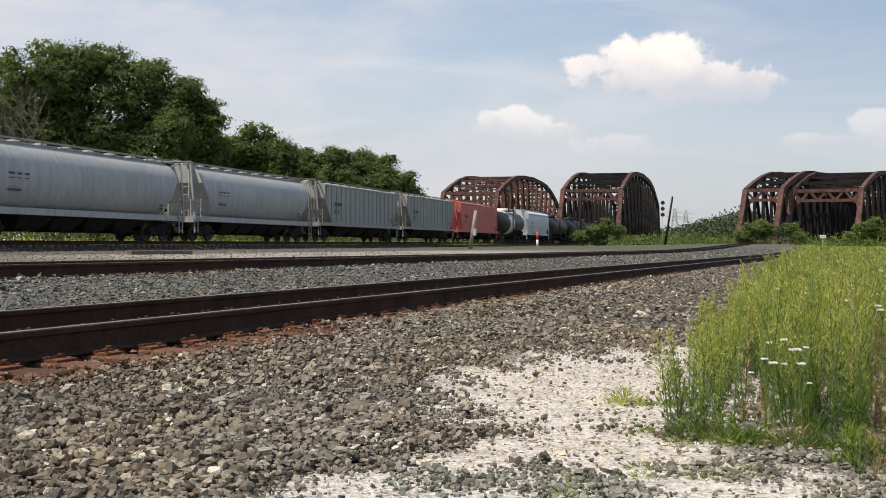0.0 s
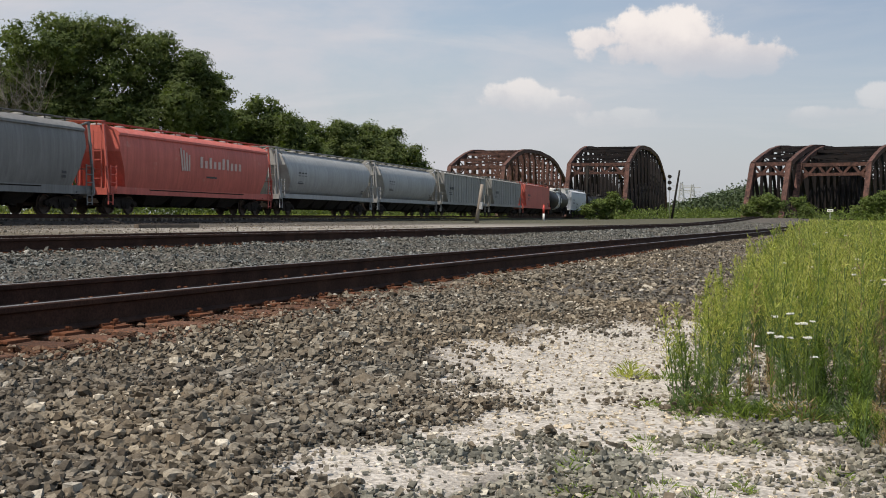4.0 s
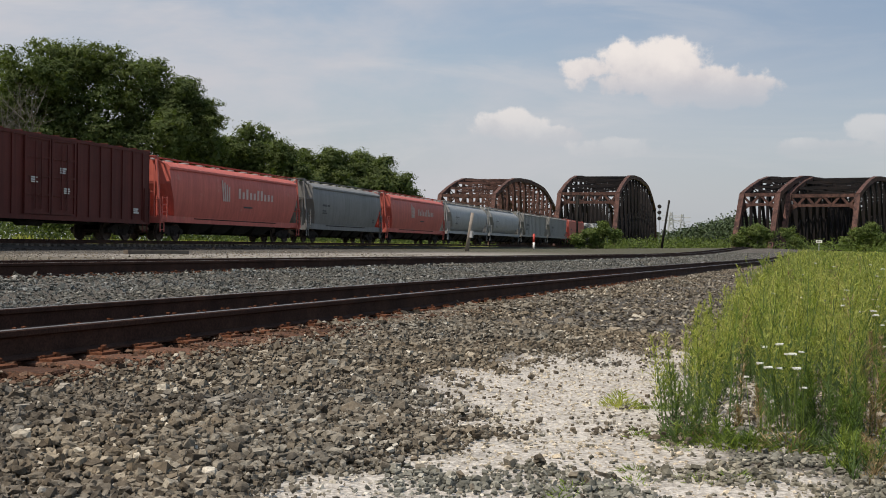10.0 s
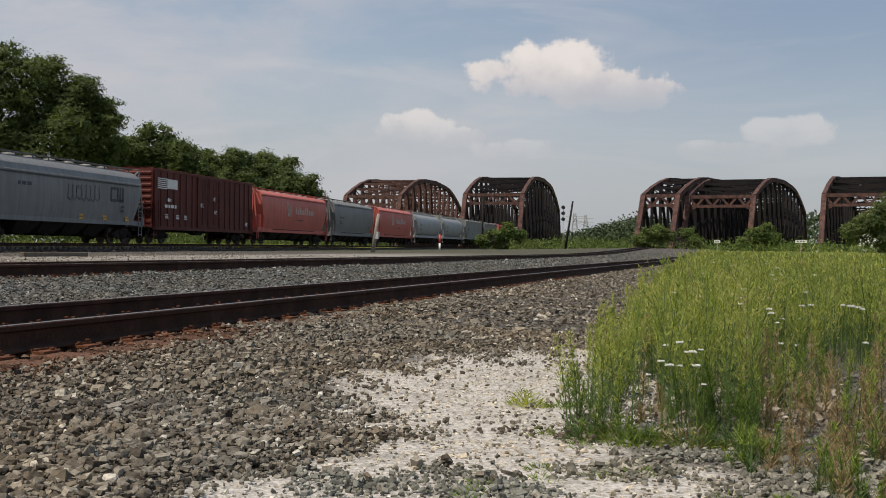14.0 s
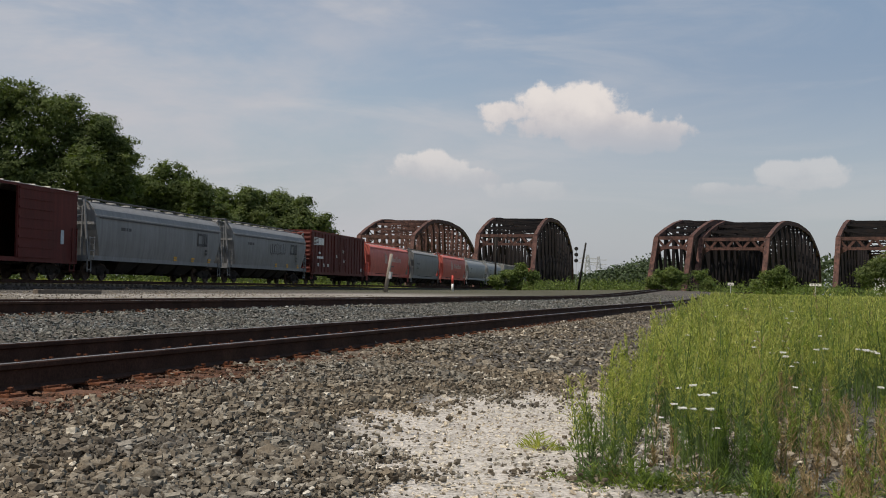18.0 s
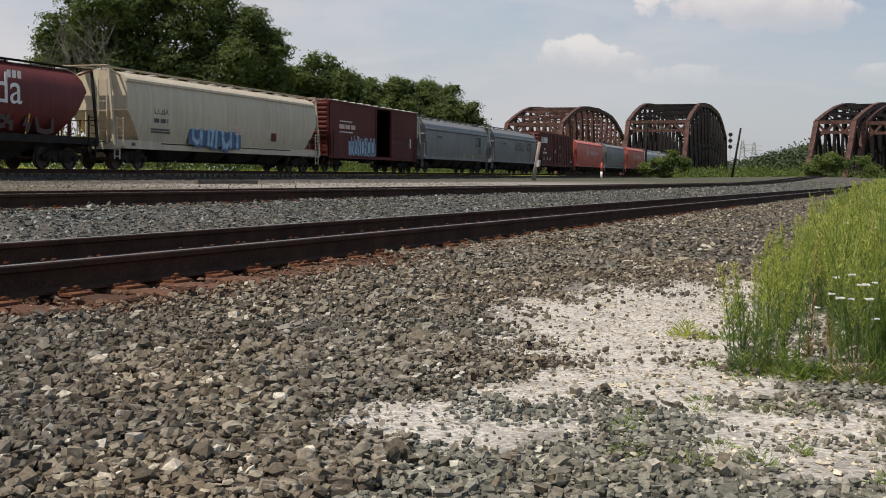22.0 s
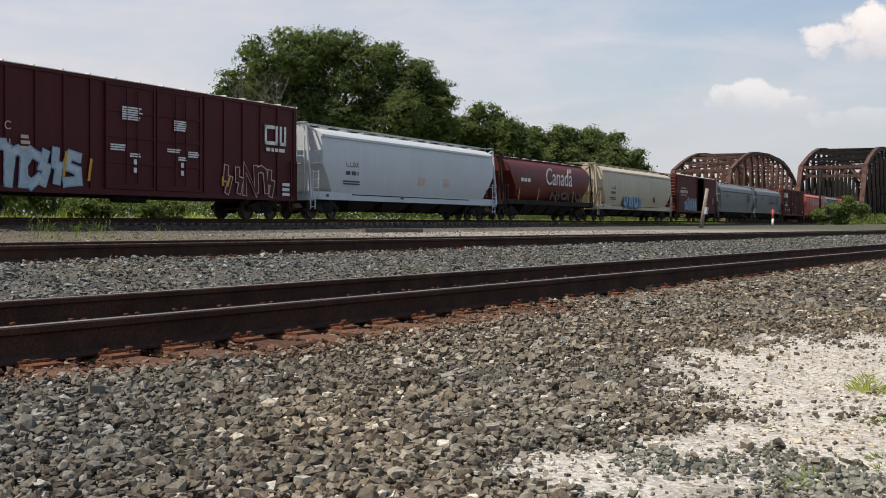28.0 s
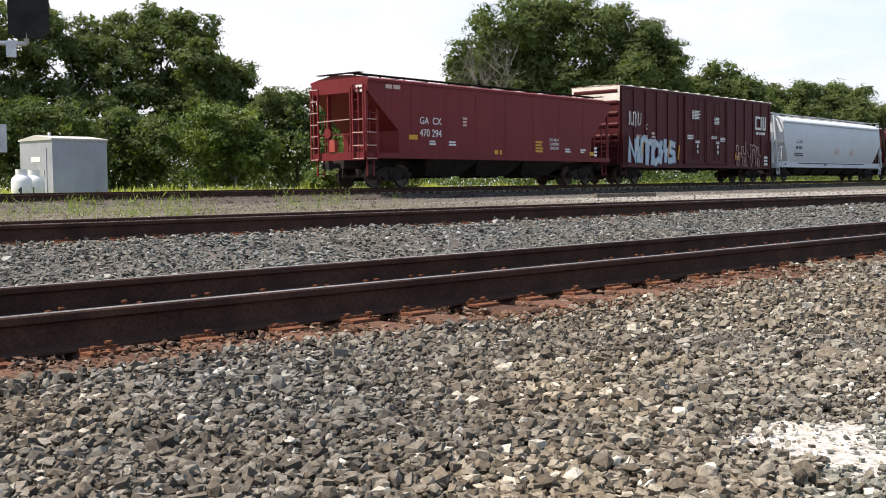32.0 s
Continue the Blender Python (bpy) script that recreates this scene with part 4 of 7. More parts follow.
    for s in (-1, 1):
        bm = bmesh.new()
        box(bm, -W, W, min(s * h, s * (h - 0.08)), max(s * h, s * (h - 0.08)), zb, zt + 0.1)
        part("end_wall", bm, end_mat, car)
        for k in range(end_ribs):
            z = lerp(zb + 0.3, zt - 0.25, k / (end_ribs - 1))
            bm = bmesh.new()
            loft(bm, [[(x, s * h, z - 0.14), (x, s * (h + 0.06), z - 0.05), (x, s * (h + 0.07), z + 0.04), (x, s * h, z + 0.12)] for x in (-1.36, 1.36)])
            bmesh.ops.recalc_face_normals(bm, faces=bm.faces)
            part("end_corrugation", bm, end_mat, car)
        ladder(car, 1.2, s * (h + 0.11), 1.0, 2.7, 0.45, 5, mat, along=False)
        for q in (-1, 1):
            ladder(car, q * (W + 0.09), s * (h - 0.35), 0.95, 2.7, 0.45, 5, mat)
            ladder(car, q * (W - 0.02), s * (h - 0.35), 0.42, 0.95, 0.42, 2, mat)
    bm = bmesh.new()
    n_pan = int(2 * h / 1.3)
    rings = []
    for i in range(n_pan):
        a = -h + i * 2 * h / n_pan
        b = a + 2 * h / n_pan - 0.06
        rings += [[(-W - 0.05, y, zt + 0.02), (-W - 0.05, y, zt + 0.05 + dz), (0, y, height - 0.04 + dz), (W + 0.05, y, zt + 0.05 + dz), (W + 0.05, y, zt + 0.02)] for y, dz in ((a, 0.0), (b, 0.0), (b + 0.004, 0.05), (b + 0.056, 0.05))]
    loft(bm, rings)
    bmesh.ops.recalc_face_normals(bm, faces=bm.faces)
    part("roof", bm, roof_mat, car)
    bm = bmesh.new()
    box(bm, -0.32, 0.32, -h - 0.4, h + 0.4, 0.76, 1.06)
    for y in (-3.2, 0, 3.2):
        box(bm, -1.4, 1.4, y - 0.1, y + 0.1, 0.8, 1.0)
    tube(bm, (0.9, -1.5, 0.75), (0.9, 0.2, 0.75), 0.16, n=10)
    part("underframe", bm, M["underframe"], car)
    add_trucks(car, n)
    return car


def tank_car(n, mat, label, band=None):
    car = thing("tank_car", Matrix(), label, "freight car", "cars of the freight train")
    h = (n - 2.2) / 2
    bm = bmesh.new()
    rings = []
    for y, r in [(-h - 0.5, 0.3), (-h - 0.38, 0.9), (-h - 0.15, 1.3), (-h, 1.45), (-2.2, 1.45), (-2.2 + 0.001, 1.45), (2.2, 1.45), (2.201, 1.45), (h, 1.45), (h + 0.15, 1.3), (h + 0.38, 0.9), (h + 0.5, 0.3)]:
        rings.append([(r * math.cos(2 * math.pi * i / 24), y, 2.45 + r * math.sin(2 * math.pi * i / 24)) for i in range(24)])
    loft(bm, rings, smooth=True)
    bmesh.ops.recalc_face_normals(bm, faces=bm.faces)
    part("tank", bm, mat, car)
    if band:
        bm = bmesh.new()
        loft(bm, [[(1.46 * math.cos(2 * math.pi * i / 24), y, 2.45 + 1.46 * math.sin(2 * math.pi * i / 24)) for i in range(24)] for y in (-1.3, 1.3)], smooth=True)
        bmesh.ops.recalc_face_normals(bm, faces=bm.faces)
        part("painted_band", bm, band, car, "white painted band")
    bm = bmesh.new()
    tube(bm, (0, 0, 3.85), (0, 0, 4.35), 0.75, n=16)
    part("dome", bm, band or mat, car)
    bm = bmesh.new()
    for s in (-1, 1):
        box(bm, s * 0.95 - 0.3, s * 0.95 + 0.3, -1.6, 1.6, 3.92, 3.98)
        beam(bm, (s * 1.2, -1.6, 4.75), (s * 1.2, 1.6, 4.75), 0.05, 0.05)
        for y in (-1.6, 0, 1.6):
            beam(bm, (s * 1.2, y, 3.95), (s * 1.2, y, 4.75), 0.05, 0.05)
    part("dome_platform", bm, mat, car)
    ladder(car, 1.5, 0, 0.9, 4.0, 0.45, 9, mat)
    bm = bmesh.new()
    for s in (-1, 1):
        box(bm, -1.3, 1.3, s * (h - 0.6) - 0.5, s * (h - 0.6) + 0.5, 0.85, 1.5)
        box(bm, -1.4, 1.4, s * (h + 0.3) - 0.3, s * (h + 0.3) + 0.3, 0.95, 1.05)
    box(bm, -0.3, 0.3, -h - 0.9, h + 0.9, 0.78, 1.05)
    part("underframe", bm, M["underframe"], car)
    add_trucks(car, n)
    return car


WORM = [[(-0.2, 0.9), (-0.92, 0.9), (-0.92, 0.0), (0.1, 0.0), (0.1, 0.9)], [(0.5, 0.9), (0.5, 0.0), (0.92, 0.0), (0.92, 0.9)]]


def length(i):
    return (JOINTS[i + 1] - JOINTS[i]) * SCALE * 1.0036


def build_train():
    cars = []
    # red hopper at the rear
    n = length(0)
    c = covered_hopper(n, "high", M["red_paint"], "red covered hopper car with white lettering and dark underframe", slope_top=3.8, slope_len=1.8, knee=2.3, bays=3, sill=0.16, roof_rail=False, inset=0.0)
    h = (n - 1.15) / 2
    text(c, "GA  CX", 1.592, -h + 3.85, 2.62, 0.42, M["letter_white"])
    text(c, "470 294", 1.592, -h + 3.85, 2.1, 0.44, M["letter_white"])
    bars(c, 1.592, -h + 6.2, 2.95, 0.32, 0.09, 3, M["letter_pale"])
    bars(c, 1.592, -h + 1.5, 4.05, 0.9, 0.16, 1, M["letter_pale"])
    for y, z, w in ((2.75, 2.05, 0.6), (8.6, 1.52, 0.55), (16.6, 1.56, 0.4)):
        bars(c, 1.592, -h + y, z, w, 0.2, 1, M["letter_yellow"], "yellow_mark")
    bars(c, 1.592, -h + 11.9, 2.05, 0.62, 0.09, 4, M["letter_yellow"], "yellow_mark")
    for y, z, r in ((4.0, 1.9, 2), (5.3, 1.9, 2), (14.4, 1.75, 2), (15.8, 1.75, 2)):
        bars(c, 1.592, -h + y, z, 0.5, 0.07, r, M["letter_white"])
    for k, word in enumerate(("DO NOT", "HAMMER", "ON CAR")):
        text(c, word, 1.592, -h + 13.2, 2.12 - 0.2 * k, 0.2, M["letter_white"])
    bars(c, 1.592, -h + 17.0, 1.85, 0.32, 0.11, 3, M["letter_white"])
    for i in range(7):
        bm = bmesh.new()
        y = lerp(-h + 2.6, h - 2.6, i / 6)
        box(bm, 1.575, 1.588, y - 0.03, y + 0.03, 1.42, 4.02)
        part("panel_seam", bm, M["red_paint"], c)
    # sunlight on rungs and hand rail is put into this pale colour
    M["sunlit_rung"] = surface("sunlit_rung", (0.36, 0.20, 0.18), (0.46, 0.33, 0.30), 5.0, 0.5, 0.2, bump=0.1)
    for x0, x1, z0, z1, rungs in ((0.88, 1.46, 1.15, 2.7, 4), (-1.5, -1.08, 1.15, 4.0, 7)):
        for x in (x0, x1):
            bm = bmesh.new()
            beam(bm, (x, -h - 0.13, 1.1), (x, -h - 0.13, 4.1 if x1 > 0 else z1), 0.06, 0.06, up=(1, 0, 0))
            part("ladder_stile", bm, M["red_paint"], c)
        for k in range(rungs):
            bm = bmesh.new()
            z = lerp(z0, z1, k / (rungs - 1))
            beam(bm, (x0, -h - 0.15, z), (x1, -h - 0.15, z), 0.04, 0.04)
            part("rung", bm, M["sunlit_rung"], c, "pale ladder rung with sunlight painted in")
    for k in range(4):
        bm = bmesh.new()
        z = lerp(1.15, 2.7, k / 3)
        beam(bm, (1.63, -h - 0.1, z), (1.63, -h + 0.45, z), 0.035, 0.035)
        part("rung", bm, M["sunlit_rung"], c, "pale ladder rung with sunlight painted in")
    bm = bmesh.new()
    beam(bm, (1.63, -h + 0.45, 1.1), (1.63, -h + 0.45, 3.1), 0.05, 0.05, up=(1, 0, 0))
    part("ladder_stile", bm, M["red_paint"], c)
    bm = bmesh.new()
    beam(bm, (-1.1, -h - 0.16, 2.68), (0.75, -h - 0.16, 2.72), 0.04, 0.04)
    part("hand_rail", bm, M["sunlit_rung"], c, "pale hand rail with sunlight painted in")
    for z, w in ((4.02, 0.42), (3.84, 0.5)):
        bm = bmesh.new()
        box(bm, 0.95, 0.95 + w, -h - 0.008, -h - 0.002, z - 0.05, z + 0.05)
        part("stencil", bm, M["letter_white"], c)
    bm = bmesh.new()
    tube(bm, (-0.55, -h - 0.12, 2.2), (-0.55, -h - 0.15, 2.2), 0.2, n=16)
    part("brake_wheel", bm, M["red_paint"], c)
    bm = bmesh.new()
    box(bm, -0.5, -0.2, -h - 0.1, -h + 0.1, 1.45, 1.95)
    tube(bm, (0.3, -h + 0.3, 1.5), (0.3, -h + 1.1, 1.5), 0.2, n=12)
    part("brake_gear", bm, M["red_brake"], c)
    bm = bmesh.new()
    for i in range(4):
        tube(bm, (0.35 + 0.02 * i, -h - 0.2 - 0.03 * i, 0.85 - 0.12 * i), (0.37 + 0.02 * i, -h - 0.23 - 0.03 * i, 0.73 - 0.12 * i), 0.025, n=6)
    part("air_hose", bm, M["black"], c)
    cars.append(c)
    # tall brown boxcar with spray paint
    n = length(1)
    h = (n - 1.3) / 2
    c = boxcar(n, 5.34, M["dark_brown_paint"], "tall dark brown boxcar with graffiti and a pale roof", 1.28, 7, roof_mat=M["pale_roof"], door=(-2.6, 2.9))
    for s in (-1, 1):
        bm = bmesh.new()
        box(bm, -1.49, 1.49, min(s * (h + 0.002), s * (h + 0.02)), max(s * (h + 0.002), s * (h + 0.02)), 4.38, 5.2)
        part("end_top_panel", bm, M["pale_roof"], c, "pale upper end panel")
    strokes(c, 1.57, h - 1.75, 3.45, 0.80, WORM, 0.2, M["letter_white"], "painted_mark", "white painted line mark")
    bars(c, 1.57, h - 1.75, 3.15, 1.4, 0.16, 1, M["letter_white"])
    text(c, "C", 1.567, -h + 2.75, 2.95, 0.42, M["letter_pale"])
    text(c, "793 581", 1.567, -h + 2.25, 2.35, 0.42, M["letter_pale"])
    graffiti(c, 1.56, -h + 0.7, -h + 2.1, 3.05, 3.9, M["letter_white"], M["letter_white"], 78, 5, "thin white graffiti lines", fat=0.16, grow=0.0)
    for y, z, w, r in ((-1.2, 4.2, 1.1, 6), (1.6, 3.9, 0.9, 5), (-1.9, 2.75, 0.9, 3), (1.2, 2.75, 0.9, 2), (2.4, 2.7, 0.8, 3), (-1.0, 2.45, 0.7, 2), (1.7, 2.45, 0.6, 2)):
        bars(c, 1.625, y, z, w, 0.055, r, M["letter_white"])
    for y in (-1.05, 1.65):
        bars(c, 1.625, y, 2.15, 0.16, 0.2, 2, M["letter_white"])
    for y in (-8.9, 4.3):
        bars(c, 1.565, y, 1.6, 0.14, 0.4, 1, M["letter_yellow"], "yellow_mark")
    bars(c, 1.565, -6.3, 2.75, 0.4, 0.12, 3, M["letter_pale"])
    graffiti(c, 1.56, -8.9, -3.9, 1.1, 2.5, M["tag_white"], M["tag_blue"], 6, 8, "blue and white graffiti", fat=0.4, grow=0.06)
    for y, z0, z1 in ((-7.6, 1.6, 2.2), (-4.6, 1.5, 2.3), (-3.4, 1.4, 2.1), (4.6, 1.45, 1.75)):
        bm = bmesh.new()
        flat_bar(bm, 1.578, (y, z0), (y + 0.12, z1), 0.12)
        part("graffiti", bm, M["letter_yellow"], c, "yellow graffiti stroke")
    graffiti(c, 1.56, 4.3, 8.2, 1.1, 2.3, M["dark_brown_paint"], M["letter_pale"], 9, 5, "thin white graffiti lines", fat=0.3, grow=0.05)
    bars(c, 1.565, h - 0.9, 1.6, 0.6, 0.14, 3, M["letter_white"])
    cars.append(c)

    def marks(c, style, h, mat, y=-4.0):
        x = side_x(style, 2.6) + 0.012
        text(c, "CCBX", x, -h + 3.6, 2.62, 0.46, mat)
        bars(c, side_x(style, 2.2) + 0.012, -h + 3.6, 2.32, 1.2, 0.2, 1, mat)
        bars(c, side_x(style, 1.9) + 0.012, -h + 3.9, 1.9, 2.2, 0.08, 2, mat)
        for yy, w in ((0.4, 1.0), (3.4, 0.9)):
            bars(c, side_x(style, 2.3) + 0.012, yy, 2.35, w, 0.08, 4, M["letter_pale"])
        bars(c, side_x(style, 1.8) + 0.012, h - 1.6, 1.9, 0.32, 0.12, 3, mat)
        bars(c, 1.405, -h + 1.6, 1.15, 0.25, 0.14, 1, mat)
        bars(c, 1.405, -1.6, 1.15, 0.45, 0.1, 1, mat)

    n = length(2)
    c = covered_hopper(n, "tall", M["white_paint"], "clean white covered hopper car with smooth curved sides", slope_top=2.7, slope_len=1.15, bays=4, sill=0.34)
    marks(c, "tall", (n - 1.15) / 2, M["letter_black"])
    cars.append(c)
    # dark red round-bodied hopper
    n = length(3)
    h = (n - 1.15) / 2
    c = covered_hopper(n, "round", M["canada_paint"], "dark red cylindrical covered hopper car with large white lettering", slope_top=3.3, slope_len=1.5, bays=4, sill=0.26, dark_end=True, sill_mat=M["underframe"], roof_rail=False)
    text(c, "Canada", 1.625, 0.9, 2.55, 1.75, M["letter_white"])
    bm = bmesh.new()
    for k, dy in enumerate((0, 0.3, 0.6)):
        box(bm, 1.5, 1.508, 2.8 + dy, 3.0 + dy, 3.55, 3.85)
    part("flag_mark", bm, M["letter_white"], c, "small white flag mark")
    bars(c, 1.62, -h + 3.3, 2.75, 1.7, 0.24, 1, M["letter_white"])
    for k in range(5):
        y = lerp(-h + 2.2, h - 1.4, k / 4)
        bm = bmesh.new()
        flat_bar(bm, 1.53, (y, 1.42), (y + 0.25, 2.15), 0.09)
        part("yellow_mark", bm, M["letter_yellow"], c)
    graffiti(c, 1.52, -0.6, 5.5, 1.5, 2.1, M["tag_faded"], M["tag_faded"], 17, 6, "faded dark graffiti", fat=0.2, grow=0.0)
    cars.append(c)
    n = length(4)
    h = (n - 1.15) / 2
    c = covered_hopper(n, "tall", M["cream_paint"], "cream covered hopper car with blue graffiti", slope_top=2.7, slope_len=1.2, bays=4, sill=0.34)
    marks(c, "tall", h, M["letter_black"])
    graffiti(c, 1.52, -4.2, 0.2, 1.15, 2.8, M["tag_blue"], M["tag_navy"], 29, 6, "blue graffiti lettering shapes", fat=0.3, grow=0.16, back=M["tag_navy"])
    bars(c, 1.54, h - 6.3, 1.95, 0.6, 0.5, 1, M["boxcar_red_paint"], "patch")
    cars.append(c)
    # brown boxcar, door open
    n = length(5)
    h = (n - 1.3) / 2
    c = boxcar(n, 4.72, M["boxcar_red_paint"], "brown red boxcar with an open sliding door and graffiti", 30.0, 11, open_door=True, door=(-0.2, 2.6), roof_mat=M["pale_roof"])
    graffiti(c, 1.51, -4.6, -0.5, 1.05, 2.3, M["tag_navy"], M["tag_white"], 35, 7, "black, white and blue graffiti", fat=0.26, grow=0.07, back=M["tag_blue"])
    bars(c, 1.51, -h + 2.9, 2.95, 2.6, 0.28, 1, M["letter_pale"])
    bars(c, 1.51, -h + 2.9, 2.6, 2.4, 0.06, 1, M["letter_white"])
    bars(c, 1.51, -h + 2.9, 3.3, 2.4, 0.06, 1, M["letter_white"])
    bars(c, 1.51, h - 1.4, 2.2, 0.3, 0.7, 1, M["tag_white"], "graffiti")
    cars.append(c)
    for i in (6, 7):
        n = length(i)
        h = (n - 1.15) / 2
        c = covered_hopper(n, "crease", M["slate_grey_paint"], "slate grey covered hopper car with a black line mark", slope_top=3.0, slope_len=0.75, inset=0.55, bays=4, sill=0.2)
        strokes(c, side_x("crease", 2.9) + 0.02, h - 3.6, 2.45, 0.75, WORM, 0.2, M["letter_black"], "painted_mark", "black painted line mark")
        bm = bmesh.new()
        box(bm, 1.60, 1.624, -h + 0.95, h - 0.95, 3.36, 3.42)
        part("stripe", bm, M["letter_black"], c)
        bars(c, 1.60, h - 2.9, 2.1, 0.35, 0.14, 2, M["letter_black"])
        bars(c, 1.60, -h + 4.0, 2.9, 1.2, 0.18, 1, M["letter_black"])
        for k in range(3):
            bars(c, 1.5, h - 2.2 - 2.6 * k, 1.52, 0.5, 0.1, 2, M["letter_yellow"], "yellow_mark")
        if i == 7:
            graffiti(c, 1.60, h - 9.0, h - 5.6, 2.25, 3.15, M["slate_grey_paint"], M["tag_black"], 44, 7, "black outline graffiti", fat=0.1, grow=0.03)
        cars.append(c)
    n = length(8)
    h = (n - 1.3) / 2
    c = boxcar(n, 4.75, M["brown_paint"], "brown red boxcar with vertical side posts and double doors", 0.95, 9, door=(-1.9, 1.9))
    bm = bmesh.new()
    for k in range(6):
        box(bm, 1.556, 1.562, -h + 0.5, -h + 1.9, 3.42 + 0.12 * k, 3.48 + 0.12 * k)
    box(bm, 1.556, 1.562, -h + 1.9, -h + 3.4, 3.46, 4.06)
    part("painted_mark", bm, M["letter_white"], c, "white block mark with horizontal bars")
    bars(c, 1.56, -h + 2.2, 2.75, 0.5, 0.2, 1, M["letter_white"])
    bars(c, 1.56, -h + 2.4, 2.35, 1.7, 0.2, 1, M["letter_white"])
    for y, z in ((-h + 1.8, 1.8), (-h + 3.4, 1.8), (-h + 4.6, 1.8), (-1.2, 2.7), (0.9, 3.2), (1.2, 2.3), (h - 1.4, 1.6)):
        bars(c, 1.6, y, z, 0.5, 0.06, 3, M["letter_white"])
    cars.append(c)

    def potash(n, big=True):
        h = (n - 1.15) / 2
        c = covered_hopper(n, "curved", M["pink_paint"], "salmon pink covered hopper car with pale lettering", slope_top=3.05, slope_len=0.8, bays=4, sill=0.3)
        fan = [[(0.0 + 0.28 * k, 0.95 - 0.1 * k), (0.18 + 0.22 * k, 0.0)] for k in range(4)]
        strokes(c, 1.605, -2.6, 2.45, 1.1, fan, 0.16, M["letter_pale"], "painted_mark", "pale fan-shaped mark")
        for k in range(10):
            bm = bmesh.new()
            y, tall_bar = -0.45 + 0.52 * k, 0.62 if k in (0, 2, 5, 6) else 0.42
            box(bm, 1.605, 1.611, y, y + 0.3, 2.6, 2.6 + tall_bar)
            part("stencil", bm, M["letter_pale"], c)
        bars(c, 1.58, 1.1, 2.1, 1.6, 0.1, 1, M["letter_black"])
        return c

    cars.append(potash(length(9)))

    def plain(n, style, mat, label, **kw):
        c = covered_hopper(n, style, mat, label, **kw)
        h = (n - 1.15) / 2
        x = side_x(style, 2.5) + 0.012 + (0.05 if kw.get("ribs") else 0)
        bars(c, x, -h + 3.4, 2.75, 1.4, 0.26, 1, M["letter_black"])
        bars(c, side_x(style, 2.2) + 0.012, -h + 3.2, 2.3, 1.0, 0.1, 2, M["letter_black"])
        bars(c, side_x(style, 1.9) + 0.012, h - 2.4, 1.9, 0.4, 0.12, 2, M["letter_black"])
        return c

    cars.append(plain(length(10), "curved", M["mid_grey_paint"], "grey covered hopper car with smooth curved sides", slope_top=3.05, slope_len=0.8, bays=4, sill=0.34))
    cars.append(potash(length(11)))
    cars.append(plain(length(12), "round", M["light_grey_paint"], "light grey cylindrical covered hopper car", slope_top=3.3, slope_len=1.2, bays=4, sill=0.24))
    cars.append(plain(length(13), "round", M["light_grey_paint"], "light grey cylindrical covered hopper car", slope_top=3.3, slope_len=1.2, bays=4, sill=0.24))
    cars.append(plain(length(14), "flat", M["grey_paint"], "grey covered hopper car with ribbed sides", slope_top=3.1, slope_len=1.4, bays=3, sill=0.18, ribs=17))
    cars.append(plain(length(15), "flat", M["grey_paint"], "grey covered hopper car with ribbed sides", slope_top=3.1, slope_len=1.4, bays=3, sill=0.18, ribs=17))
    cars.append(plain(length(16), "flat", M["pink_paint"], "salmon pink covered hopper car", slope_top=3.05, slope_len=0.8, bays=3, sill=0.25))
    cars.append(tank_car(length(17), M["tank_paint"], "black tank car with a white painted band", M["letter_white"]))
    cars.append(plain(length(18), "curved", M["white_paint"], "white covered hopper car", slope_top=3.05, slope_len=0.8, bays=3, sill=0.25))
    for i in range(19, len(JOINTS) - 1):
        cars.append(tank_car(length(i), M["tank_paint"], "black tank car behind other tank cars"))
    return [(c, (JOINTS[i] + JOINTS[i + 1]) / 2 * SCALE) for i, c in enumerate(cars)]


CARS = build_train()
# ---- vegetation ----
def mesh_object(name, verts, faces, mats, label="", category="", kind="", group="", parent=None, index=None):
    me = bpy.data.meshes.new(name)
    v = np.asarray(verts, dtype=np.float32)
    f = np.asarray(faces, dtype=np.int32)
    me.vertices.add(len(v))
    me.vertices.foreach_set("co", v.ravel())
    k = f.shape[1]
    me.loops.add(f.size)
    me.loops.foreach_set("vertex_index", f.ravel())
    me.polygons.add(len(f))
    me.polygons.foreach_set("loop_start", np.arange(0, f.size, k, dtype=np.int32))
    me.polygons.foreach_set("loop_total", np.full(len(f), k, dtype=np.int32))
    if index is not None:
        me.polygons.foreach_set("material_index", np.asarray(index, dtype=np.int32))
    me.polygons.foreach_set("use_smooth", np.zeros(len(f), dtype=bool))
    me.update(calc_edges=True)
    for m in mats if isinstance(mats, (list, tuple)) else [mats]:
        me.materials.append(m)
    ob = new(name, me)
    ob.parent = parent
    return tagged(ob, label, category, group, kind)


